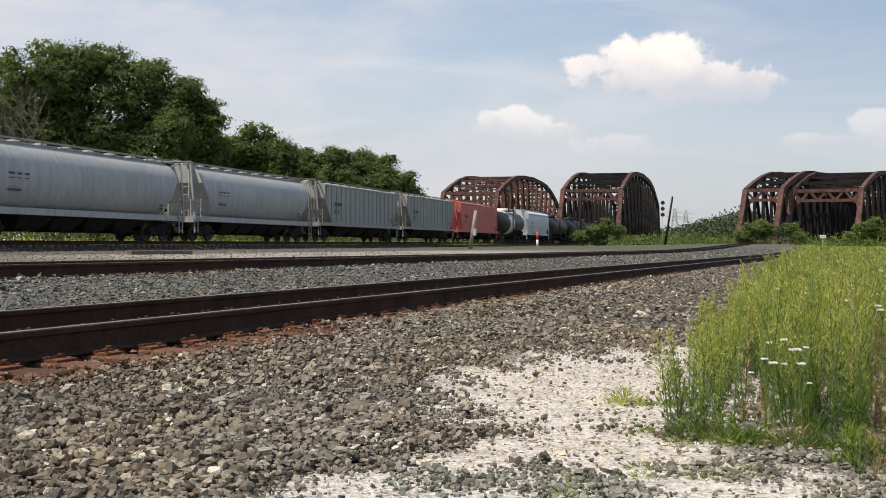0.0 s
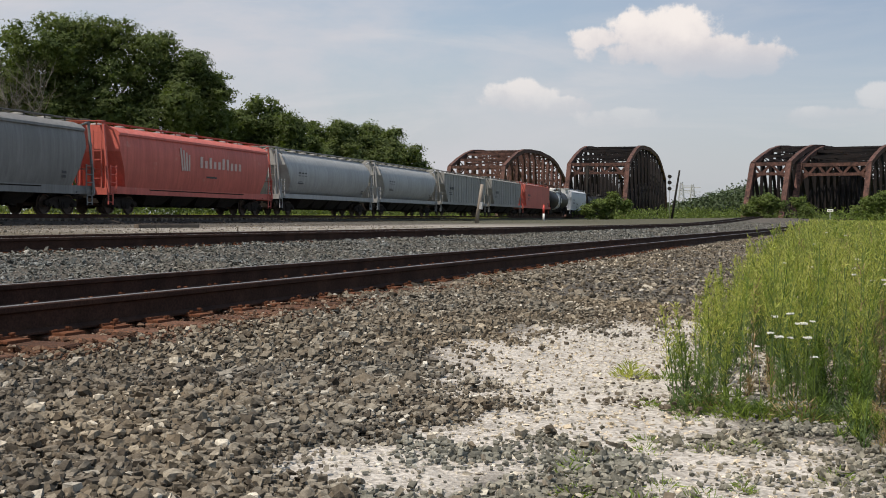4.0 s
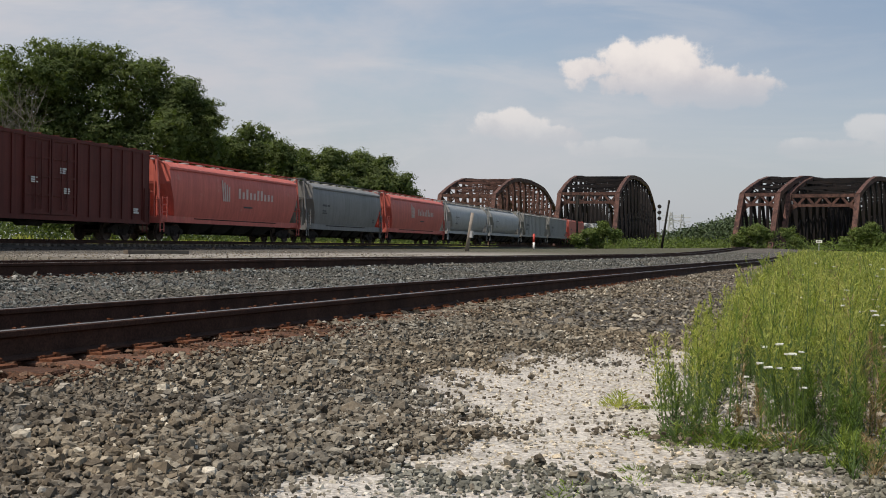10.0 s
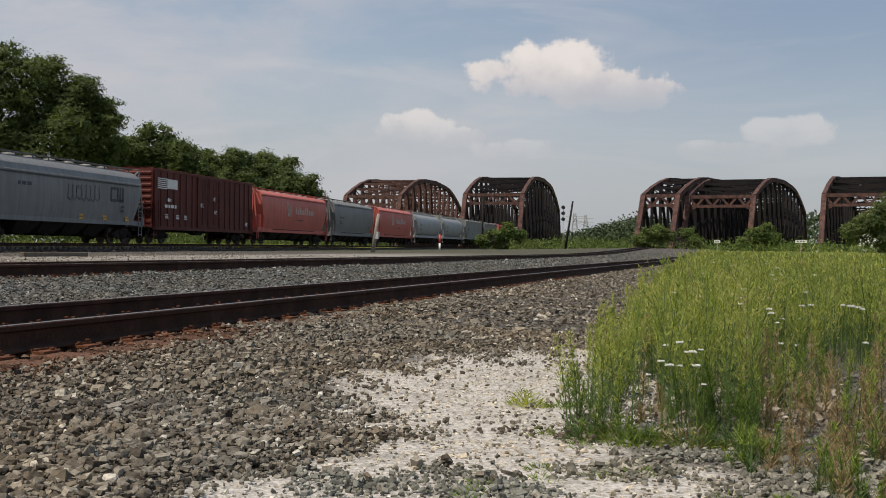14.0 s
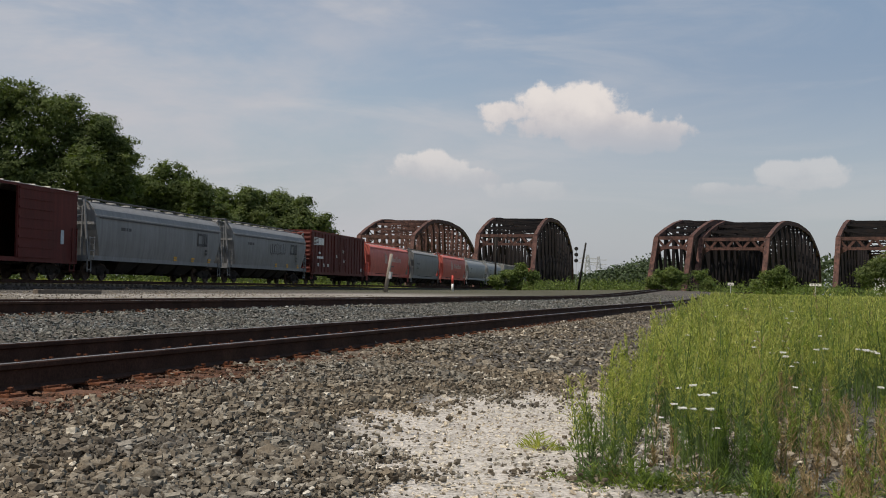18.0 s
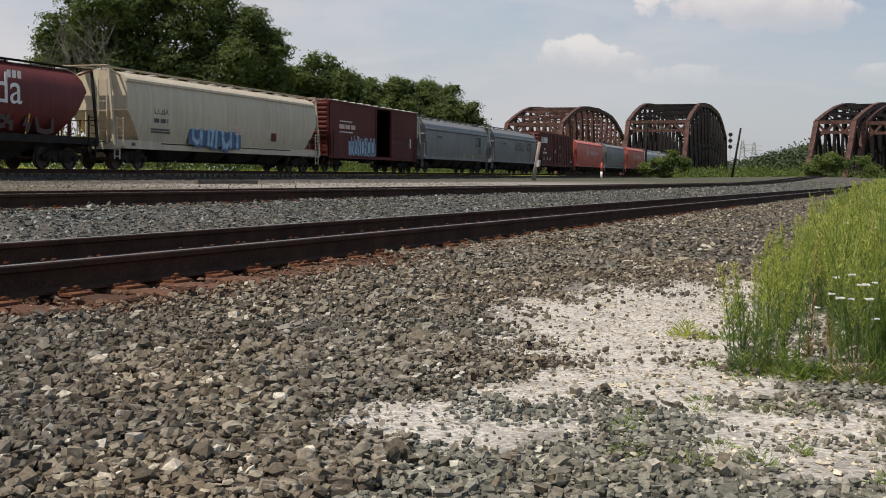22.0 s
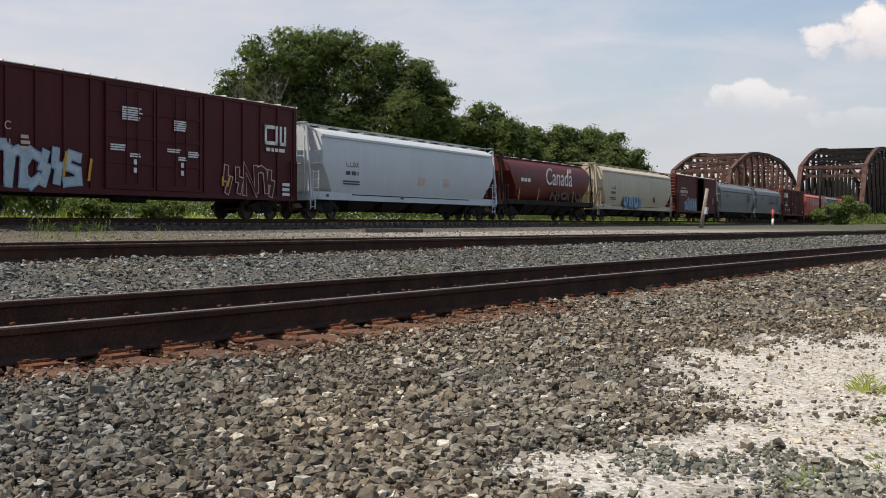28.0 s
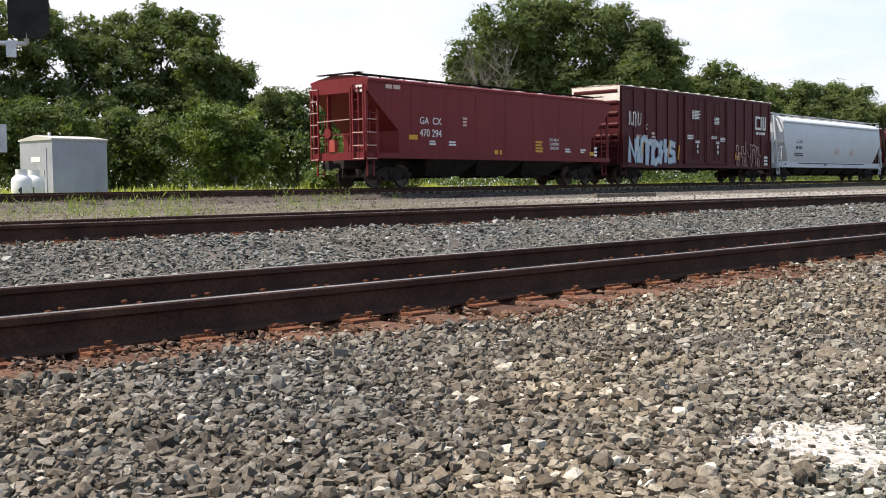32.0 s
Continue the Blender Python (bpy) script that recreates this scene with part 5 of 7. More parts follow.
def leaf_cards(rng, centres, length, width, up=0.3, axis=None):
    """One diamond-shaped leaf at each centre; returns vertices and faces."""
    n = len(centres)
    d = rng.normal(size=(n, 3)) if axis is None else np.asarray(axis) + rng.normal(size=(n, 3)) * 0.35
    d[:, 2] += up if axis is None else 0
    d /= np.linalg.norm(d, axis=1, keepdims=True) + 1e-9
    e = np.cross(d, rng.normal(size=(n, 3)))
    e /= np.linalg.norm(e, axis=1, keepdims=True) + 1e-9
    ln = (np.asarray(length) * rng.uniform(0.65, 1.3, n))[:, None]
    wd = (np.asarray(width) * rng.uniform(0.65, 1.3, n))[:, None]
    a = centres - d * ln / 2
    b = centres + d * ln / 2
    m = centres - d * ln * 0.08
    v = np.stack([a, m + e * wd / 2, b, m - e * wd / 2], 1).reshape(-1, 3)
    f = np.arange(4 * n).reshape(n, 4)
    return v, f


def leaf_blades(rng, centres, normal, length, width):
    """One three-cornered leaf at each centre, facing along its normal; returns vertices, three to a leaf."""
    n = len(centres)
    t = np.cross(normal, rng.normal(size=(n, 3)))
    t /= np.linalg.norm(t, axis=1, keepdims=True) + 1e-9
    e = np.cross(normal, t)
    e /= np.linalg.norm(e, axis=1, keepdims=True) + 1e-9
    ln = (length * rng.uniform(0.65, 1.3, n))[:, None]
    wd = (width * rng.uniform(0.65, 1.3, n))[:, None]
    return np.stack([centres + t * ln * 0.6, centres - t * ln * 0.4 + e * wd / 2, centres - t * ln * 0.4 - e * wd / 2], 1).reshape(-1, 3)


def spot(az, dist):
    a = radians(az)
    return dist * math.sin(a), dist * math.cos(a)


def limbs(bm, rnd, base, top, r0, targets, mi=0):
    """A trunk from base to top and limbs from it to the targets."""
    base, top = Vector(base), Vector(top)
    last, pr = base, r0
    pts = []
    for i in range(1, 6):
        p = base.lerp(top, i / 5) + Vector((rnd.uniform(-1, 1), rnd.uniform(-1, 1), 0)) * r0 * 0.8
        r = lerp(r0, r0 * 0.35, i / 5)
        tube(bm, last, p, pr, r, n=7, mi=mi, caps=False)
        last, pr = p, r
        pts.append((p, r))
    for t in targets:
        t = Vector(t)
        j = min(range(len(pts)), key=lambda k: abs(pts[k][0].z - (t.z - (t - base).length * 0.35)))
        p, r = pts[j]
        mid = p.lerp(t, 0.5) + Vector((rnd.uniform(-1, 1), rnd.uniform(-1, 1), rnd.uniform(-0.3, 0.8))) * 0.6
        tube(bm, p, mid, r * 0.6, r * 0.35, n=5, mi=mi, caps=False)
        tube(bm, mid, t, r * 0.35, 0.03, n=5, mi=mi, caps=False)


def tree(name, az, dist, lobes, label, seed, leaf=0.34, density=1.0, base_z=0.5, px=None, mat="leaf", category="tree", group="", bare=(), flat=0.85, inner=2.4):
    """A tree whose crown is clumps of leaves round lobes. lobes: (azimuth, height, radius) in degrees and metres."""
    rng = np.random.default_rng(seed)
    rnd = random.Random(seed)
    bx, by = spot(az, dist)
    ob = thing(name, pose(bx, by, base_z), label, category, group)
    v_all, targets, boughs = [], [], []
    for la, lz, lr in lobes:
        cx, cy = spot(la, dist + rng.uniform(-0.5, 0.5) * lr)
        c = np.array([cx - bx, cy - by, lz - base_z])
        targets.append(tuple(c))
        # each lobe is a bunch of smaller boughs
        boughs.append((c, lr * 0.62))
        for q in range(15):
            u = rng.normal(size=3)
            u[2] += 0.25
            u /= np.linalg.norm(u)
            boughs.append((c + u * lr * rng.uniform(0.5, 0.8), lr * rng.uniform(0.28, 0.46)))
    for c, br in boughs:
        # sprays of leaves on the bough's upper shell, larger leaves inside it
        sprays = int(17 * br * br * density) + 5
        u = rng.normal(size=(sprays, 3))
        u[:, 2] += 0.3
        u /= np.linalg.norm(u, axis=1, keepdims=True)
        cc = c + u * (br * rng.uniform(0.7, 1.1, sprays))[:, None] * np.array([1.0, 1.0, flat])
        per = 13
        p = np.repeat(cc, per, axis=0) + rng.normal(size=(sprays * per, 3)) * np.array([1.0, 1.0, 0.5]) * leaf * 0.95
        out = np.repeat(u, per, axis=0) * 0.9 + np.array([0, 0, 0.5]) + rng.normal(size=(sprays * per, 3)) * 0.4
        v_all.append(leaf_blades(rng, p, out, leaf, leaf * 0.6))
        m = int(26 * br * br * density) + 6
        w = rng.normal(size=(m, 3))
        w *= (br * rng.random(m) ** 0.5 * 0.75 / np.linalg.norm(w, axis=1))[:, None]
        v_all.append(leaf_blades(rng, c + w, rng.normal(size=(m, 3)), leaf * inner, leaf * inner * 0.7))
    crown = np.concatenate(v_all)
    bm = bmesh.new()
    top = max(t[2] for t in targets) * 0.75
    limbs(bm, rnd, (0, 0, -0.4), (rnd.uniform(-0.5, 0.5), rnd.uniform(-0.5, 0.5), top), 0.045 * top, targets)
    part("trunk", bm, M["bark"], ob)
    mesh_object("crown", crown, np.arange(len(crown)).reshape(-1, 3), M[mat], parent=ob)
    for ba, bz, br in bare:
        # a leafless limb: long boughs fanning upwards, with side twigs
        cx, cy = spot(ba, dist - 4.5)
        c = Vector((cx - bx, cy - by, bz - base_z))
        bm = bmesh.new()
        for i in range(13):
            d = Vector((rnd.uniform(-0.95, 0.75), rnd.uniform(-0.3, 0.3), rnd.uniform(0.6, 1.1))).normalized()
            p, r = c + Vector((rnd.uniform(-1.7, 1.7), rnd.uniform(-0.6, 0.6), rnd.uniform(-1.6, 1.2))), 0.032
            for k in range(5):
                e = p + d * br * rnd.uniform(0.14, 0.24)
                tube(bm, p, e, r, r * 0.7, n=4, caps=False)
                for q in range(5):
                    g = p.lerp(e, rnd.random())
                    td = (d + Vector((rnd.uniform(-0.8, 0.8), rnd.uniform(-0.4, 0.4), rnd.uniform(-0.3, 0.5)))).normalized()
                    tube(bm, g, g + td * br * rnd.uniform(0.12, 0.28), r * 0.4, 0.006, n=3, caps=False)
                d = (d + Vector((rnd.uniform(-0.3, 0.3), rnd.uniform(-0.2, 0.2), rnd.uniform(-0.15, 0.2)))).normalized()
                p, r = e, r * 0.7
        part("bare_limb", bm, M["dead_wood"], ob, "grey leafless limb with twigs")
    return ob


M["dead_wood"] = surface("dead_wood", (0.13, 0.118, 0.10), (0.20, 0.185, 0.165), 3.0, 0.9, bump=0.1)
M["leaf"] = surface("leaf", (0.066, 0.094, 0.036), (0.112, 0.14, 0.054), 0.35, 0.85, bump=0, fine_mix=0.15, island=0.28, trans=(0.3, (1.4, 1.6, 0.55)), spec=0.2)
M["leaf_light"] = surface("leaf_light", (0.068, 0.11, 0.028), (0.135, 0.175, 0.05), 0.6, 0.7, bump=0, fine_mix=0.2, island=0.4, trans=(0.28, (1.4, 1.5, 0.5)), spec=0.3)
M["leaf_far"] = surface("leaf_far", (0.032, 0.056, 0.022), (0.048, 0.074, 0.03), 0.05, 0.8, bump=0, fine_mix=0.2, island=0.3)
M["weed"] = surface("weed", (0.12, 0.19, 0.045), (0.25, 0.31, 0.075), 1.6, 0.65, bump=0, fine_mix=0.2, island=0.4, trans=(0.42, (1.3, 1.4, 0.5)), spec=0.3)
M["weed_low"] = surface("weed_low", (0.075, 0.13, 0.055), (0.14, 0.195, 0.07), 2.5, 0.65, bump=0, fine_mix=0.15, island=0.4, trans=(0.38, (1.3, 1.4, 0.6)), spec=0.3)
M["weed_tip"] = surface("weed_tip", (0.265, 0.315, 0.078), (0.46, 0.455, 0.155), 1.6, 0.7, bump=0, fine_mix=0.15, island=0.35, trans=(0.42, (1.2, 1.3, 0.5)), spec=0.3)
M["weed_dry"] = surface("weed_dry", (0.40, 0.32, 0.17), (0.27, 0.19, 0.10), 5.0, 0.8, bump=0, fine_mix=0.15, island=0.3, trans=(0.3, (1.1, 1.0, 0.7)))
M["petal"] = surface("petal", (0.78, 0.78, 0.72), (0.70, 0.72, 0.62), 5.0, 0.8, bump=0, fine_mix=0.1)

# tall trees behind the train: lobes (azimuth, height above the ground's zero, radius)
tree("tree", -38.2, 100, [(-41.0, 13.9, 4.1), (-38.7, 15.3, 3.8), (-36.2, 14.2, 3.6), (-34.0, 12.9, 3.0), (-42.5, 11.0, 3.2), (-37.6, 10.0, 5.0), (-35.0, 9.2, 4.0), (-40.2, 9.0, 4.6), (-33.1, 9.6, 2.8), (-32.9, 11.4, 2.3), (-43.0, 7.5, 2.6), (-43.4, 10.2, 2.2),
                          (-39.5, 5.5, 4.0), (-36.3, 5.4, 4.0), (-33.8, 5.2, 3.0)],
     "tall broad green tree with grey bare branches on one side", 11, leaf=0.24, density=1.0, bare=[(-42.6, 8.8, 3.4), (-41.3, 10.4, 3.0), (-42.0, 7.0, 3.4), (-43.2, 6.6, 3.2), (-41.6, 8.8, 3.0)])
tree("tree", -30.6, 126, [(-32.2, 10.2, 3.4), (-30.6, 11.0, 3.6), (-29.2, 9.8, 3.2), (-28.3, 8.0, 2.6), (-31.2, 6.5, 4.0), (-29.2, 5.8, 3.8), (-32.6, 7.0, 3.0)], "dark green tree behind the freight train", 12, leaf=0.30, density=0.8)
tree("tree", -26.2, 150, [(-27.3, 10.2, 3.6), (-26.1, 10.4, 3.6), (-28.0, 7.8, 3.4), (-26.8, 6.5, 4.4), (-25.4, 7.5, 3.4)], "dark green rounded tree behind the freight train", 13, leaf=0.34, density=0.75)
tree("tree", -23.8, 152, [(-24.9, 10.3, 3.6), (-23.7, 10.0, 3.5), (-22.8, 7.6, 3.0), (-24.4, 6.5, 4.2), (-23.1, 4.6, 3.2)], "dark green rounded tree behind the freight train", 14, leaf=0.34, density=0.75)
# dense trees by the equipment cabinet
GROVE = "trees of the roadside grove"
tree("tree", -67.5, 70, [(-69, 9.5, 3.0), (-67, 10.2, 2.8), (-68, 6.2, 3.4), (-66, 6.5, 2.8)], "leafy dark green tree in a dense grove", 21, leaf=0.19, density=1.15, flat=0.5, group=GROVE)
tree("tree", -62.6, 72, [(-64.5, 9.6, 2.6), (-62.8, 9.9, 2.6), (-61.2, 9.2, 2.4), (-63.6, 6.8, 3.0), (-61.5, 6.4, 3.0)], "leafy dark green tree in a dense grove", 22, leaf=0.19, density=1.15, flat=0.5, group=GROVE)
tree("tree", -58.6, 74, [(-59.6, 10.6, 2.2), (-58.1, 11.2, 2.1), (-56.7, 10.3, 2.1), (-59.3, 7.6, 3.0), (-57.0, 7.4, 3.0), (-58.2, 4.6, 3.2)], "leafy green tree with a loose crown in a grove", 23, leaf=0.19, density=1.15, flat=0.5, group=GROVE)
tree("tree", -55.2, 71, [(-55.8, 8.6, 2.1), (-54.5, 7.4, 1.9), (-55.4, 5.8, 2.4), (-54.0, 5.0, 1.9)], "leafy dark green tree in a dense grove", 24, leaf=0.19, density=1.15, flat=0.5, group=GROVE)
SHRUBS = "shrubs beside the track"
tree("shrub", -54.9, 62, [(-56.0, 3.6, 1.9), (-54.6, 4.0, 1.9), (-53.6, 2.6, 1.6), (-55.6, 2.0, 1.8)], "bright green leafy shrub at the foot of trees", 25, leaf=0.17, density=1.3, mat="leaf_light", category="shrub", group=SHRUBS)
tree("shrub", -51.6, 66, [(-52.6, 4.8, 2.0), (-51.4, 5.0, 1.9), (-50.4, 3.8, 1.8), (-52.0, 2.6, 2.0)], "green leafy shrub at the foot of trees", 26, leaf=0.17, density=1.3, category="shrub", group=SHRUBS)
tree("shrub", -59.6, 64, [(-60.8, 3.8, 2.0), (-59.2, 3.6, 2.0), (-58.0, 3.2, 1.9), (-59.8, 2.0, 2.0)], "dark green shrub behind the equipment cabinet", 27, leaf=0.17, density=1.3, category="shrub", group=SHRUBS)
tree("shrub", -64.6, 62, [(-66.2, 3.8, 2.1), (-64.8, 4.0, 2.0), (-63.0, 3.6, 2.0), (-65.0, 2.0, 2.0), (-62.0, 2.5, 1.8)], "dark green shrub behind the equipment cabinet", 28, leaf=0.17, density=1.3, category="shrub", group=SHRUBS)
tree("shrub", -48.6, 80, [(-49.6, 4.6, 2.0), (-48.2, 3.8, 2.0), (-47.0, 3.2, 1.9)], "green shrub behind the freight train", 29, leaf=0.3, category="shrub", group=SHRUBS)
for az, dist, seed in ((-50.1, 53, 41), (-46.5, 55, 42)):
    tree("shrub", az, dist, [(az - 0.7, 1.1, 0.55), (az, 1.25, 0.6), (az + 0.7, 1.0, 0.55), (az + 0.1, 0.8, 0.6)], "small light green bush in the grass beyond the train", seed, leaf=0.13, density=2.6, base_z=0.4, mat="leaf_light", category="shrub", group=SHRUBS)
# shrubs by the bridges
tree("shrub", -12.6, 172, [(-13.6, 1.9, 1.1), (-13.0, 2.9, 1.2), (-12.4, 3.6, 1.3), (-11.8, 2.6, 1.2), (-12.7, 1.5, 1.5)], "light green bush before the bridge portal", 31, density=1.1, leaf=0.28, inner=1.3, base_z=0.7, mat="leaf_light", category="shrub", group=SHRUBS)
tree("shrub", -4.7, 176, [(-5.7, 2.2, 1.1), (-5.3, 3.2, 1.2), (-4.8, 3.6, 1.2), (-4.3, 3.0, 1.1), (-5.0, 1.7, 1.3), (-3.4, 3.3, 1.1), (-3.0, 2.2, 1.1)], "light green bush before the bridge end post", 32, density=1.1, leaf=0.28, inner=1.3, base_z=0.7, mat="leaf_light", category="shrub", group=SHRUBS)
tree("shrub", 0.1, 165, [(-0.6, 1.9, 1.0), (-0.1, 3.0, 1.2), (0.4, 3.7, 1.2), (0.8, 2.4, 1.1), (0.1, 1.5, 1.2)], "green bush before the bridge portal", 33, density=1.1, leaf=0.28, inner=1.3, base_z=0.7, mat="leaf_light", category="shrub", group=SHRUBS)
tree("shrub", 6.0, 120, [(4.6, 2.6, 1.5), (5.4, 4.0, 1.7), (6.2, 4.9, 1.9), (7.2, 5.4, 2.0), (6.0, 2.4, 2.0), (8.2, 4.0, 2.0)], "green bush on the meadow before the bridge", 34, density=0.9, leaf=0.28, inner=1.4, base_z=0.4, category="shrub", group=SHRUBS)


def far_woods():
    """Far wooded rise and the scrub before it, as clumps of leaves."""
    rng = np.random.default_rng(77)
    vs, fs, k = [], [], 0
    for az0, az1, d0, d1, h, n, leaf in ((-10.2, -4.5, 420, 520, 1.0, 1900, 1.1), (-14, 14, 560, 760, 0.62, 1600, 2.2), (-60, -14, 420, 560, 0.5, 1400, 2.0)):
        az = rng.uniform(az0, az1, n)
        d = rng.uniform(d0, d1, n)
        hill = np.interp(az, [-12, -10, -9, -8, -7, -6.3, -5.5, -4, 2, 4, 14], [4, 5, 5.5, 7.5, 10.5, 12.5, 13, 12, 13, 15, 12]) if h == 1.0 else np.interp(az, [-60, -30, -20, -14, -9, -4, 0, 3, 14], [22, 14, 10, 8, 8, 17, 22, 24, 22]) * h
        c = np.stack([d * np.sin(np.radians(az)), d * np.cos(np.radians(az)), 0.6 + hill * rng.uniform(0.1, 1.0, n) ** 0.8 * d / 470], 1)
        p = np.repeat(c, 9, axis=0) + rng.normal(size=(n * 9, 3)) * np.array([2.6, 2.6, 1.2])
        v, f = leaf_cards(rng, p, leaf, leaf * 0.7)
        vs.append(v)
        fs.append(f + k)
        k += len(v)
    mesh_object("far_woods", np.concatenate(vs), np.concatenate(fs), M["leaf_far"], "distant green woods on a low rise", "woods", "stuff")
    vs, fs, k = [], [], 0
    for az0, az1, d0, d1, h, n in ((-14.2, -2.0, 185, 215, 1.6, 420), (-2, 9, 150, 215, 1.2, 300), (-34, -14, 215, 300, 1.6, 500)):
        az, d = rng.uniform(az0, az1, n), rng.uniform(d0, d1, n)
        ok = (az > -13.0) | (d < 190) | (az < -18)
        az, d = az[ok], d[ok]
        c = np.stack([d * np.sin(np.radians(az)), d * np.cos(np.radians(az)), 0.8 + h * rng.uniform(0, 1, len(az)) ** 1.5], 1)
        p = np.repeat(c, 26, axis=0) + rng.normal(size=(len(az) * 26, 3)) * np.array([0.9, 0.9, 0.35])
        v, f = leaf_cards(rng, p, 0.36, 0.2)
        vs.append(v)
        fs.append(f + k)
        k += len(v)
    mesh_object("scrub", np.concatenate(vs), np.concatenate(fs), M["leaf_light"], "low green scrub around the bridge ends", "scrub", "stuff")


far_woods()


def thicket():
    """Undergrowth below and behind the trees."""
    rng = np.random.default_rng(51)
    vs, fs, k = [], [], 0
    for az0, az1, d0, d1, h, n, mat in ((-72, -47, 62, 84, 4.2, 620, 0), (-47, -30, 92, 118, 4.0, 420, 0), (-31, -21, 130, 165, 3.6, 420, 0)):
        az, d = rng.uniform(az0, az1, n), rng.uniform(d0, d1, n)
        c = np.stack([d * np.sin(np.radians(az)), d * np.cos(np.radians(az)), 0.5 + h * rng.uniform(0, 1, n) ** 1.2], 1)
        p = np.repeat(c, 34, axis=0) + rng.normal(size=(n * 34, 3)) * np.array([0.7, 0.7, 0.4])
        v, f = leaf_cards(rng, p, 0.34, 0.15)
        vs.append(v)
        fs.append(f + k)
        k += len(v)
    mesh_object("thicket", np.concatenate(vs), np.concatenate(fs), M["leaf"], "dark green undergrowth below the trees", "undergrowth", "stuff")


thicket()


def weed_edge(y):
    return -0.84 - 0.045 * max(y - 5, 0) + 0.12 * math.sin(y * 0.9) * min(y / 12, 1.5)


def blades(rng, centres, axis, length, width):
    """One thin three-cornered blade at each centre along its axis; returns vertices, three to a blade."""
    n = len(centres)
    d = axis + rng.normal(size=(n, 3)) * 0.3
    d /= np.linalg.norm(d, axis=1, keepdims=True)
    e = np.cross(d, rng.normal(size=(n, 3)))
    e /= np.linalg.norm(e, axis=1, keepdims=True) + 1e-9
    ln, wd = (length * rng.uniform(0.6, 1.3, n))[:, None], (width * rng.uniform(0.7, 1.3, n))[:, None]
    return np.stack([centres - d * ln * 0.5 + e * wd * 0.5, centres - d * ln * 0.5 - e * wd * 0.5, centres + d * ln * 0.5], 1).reshape(-1, 3)


def meadow():
    """Tall feathery weeds beside the gravel, with dry stalks and white flower heads."""
    rng = np.random.default_rng(5)
    stems_v, stems_f, tops, leaves, foot, dead = [], [], [], [], [], []
    ks = 0
    plants = []
    for y0, y1, dens in ((4.0, 5.2, 90), (5.2, 7.6, 80), (7.6, 9.5, 80), (9.5, 16.0, 62), (16, 30, 30), (30, 55, 13), (55, 95, 6)):
        a0, a1 = weed_edge((y0 + y1) / 2) - 0.3, 0.14 * y1 + 1.2
        n = int((a1 - a0) * (y1 - y0) * dens)
        x, y = rng.uniform(a0, a1, n), rng.uniform(y0, y1, n)
        for px, py in zip(x, y):
            e = px - weed_edge(py)
            if e < rng.uniform(-0.02, 0.1):
                continue
            if py < 4.95 and px < -0.12 + 0.25 * rng.random() ** 2:
                continue
            h = (0.42 + 0.44 * rng.random()) * min(1.0, 0.74 + e * 0.55) * (0.92 + 0.3 * noise.noise((px * 0.8, py * 0.4, 4)))
            if py < 5.1:
                if rng.random() < 0.45:
                    continue
                h *= 0.14 + 0.28 * rng.random()
            clump = noise.noise((px * 2.3, py * 1.2, 7))
            if e > 0.16 and py < 9.5 and clump < 0.04 and rng.random() < 0.62:
                continue
            if px > 0.0 and py < 7.6:
                if rng.random() < 0.6:
                    continue
                h *= 0.55
            if py > 12:
                h = min(h * 1.15, 0.86)
            plants.append((px, py, h))
            if py < 5.9 and -0.8 < px < 0.1 and rng.random() < 0.95:
                plants.append((px + rng.normal() * 0.04, py - 0.05 * rng.random(), h * rng.uniform(0.3, 0.6)))
    for px, py in zip(rng.uniform(-0.15, 1.1, 420), rng.uniform(3.7, 6.6, 420)):
        # short scattered growth on the stony ground in front
        if noise.noise((px * 2.6, py * 2.6, 11)) > 0.0 and px > -0.1 + 0.25 * (py < 4.4):
            plants.append((px, py, rng.uniform(0.07, 0.24)))
    for px, py, h in plants:
        z = bump_z(px, py) - 0.01
        far = py > 16
        lean = rng.normal(size=2) * 0.10 * h
        base, tip = np.array([px, py, z]), np.array([px + lean[0], py + lean[1], z + h])
        w = 0.0035 if not far else 0.006 + py * 0.0001
        side = np.array([w, w * 0.3, 0])
        mid = (base + tip) / 2 + np.array([lean[0], lean[1], 0]) * -0.2
        stems_v.append(np.array([base - side, base + side, mid + side * 0.8, mid - side * 0.8, tip + side * 0.4, tip - side * 0.4]))
        stems_f.append(np.array([[0, 1, 2, 3], [3, 2, 4, 5]]) + ks)
        ks += 6
        dry = rng.random() < (0.7 if (px > 0.02 and py < 7.4) else 0.04)
        # narrow leaves up the stalk
        n = int((80 if py < 8 else 36 if not far else 14) * (0.4 + 0.6 * min(h / 0.45, 1.0)))
        u = 0.85 * rng.random(n) ** (1.35 if py < 8 else 1.0)
        ang = rng.uniform(0, 2 * np.pi, n)
        axis = np.stack([np.cos(ang), np.sin(ang), rng.uniform(0.7, 2.4, n)], 1)
        size = 0.06 if not far else 0.12 + 0.001 * py
        c = base + (tip - base) * u[:, None] + axis * np.array([1, 1, 0.5]) * size * 0.36
        v = blades(rng, c, axis, size, size * (0.085 if py < 8 else 0.11 if not far else 0.14))
        if dry:
            dead.append(v)
        else:
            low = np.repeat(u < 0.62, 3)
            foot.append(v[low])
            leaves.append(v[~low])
        # feathery top: a column of fine upright leaflets
        short = min(h / 0.45, 1.0)
        plume = rng.uniform(0.5, 1.25) * short
        n = int((150 if py < 8 else 56 if not far else 14) * short)
        u = 0.42 + 0.60 * rng.random(n) ** 0.9
        ang = rng.uniform(0, 2 * np.pi, n)
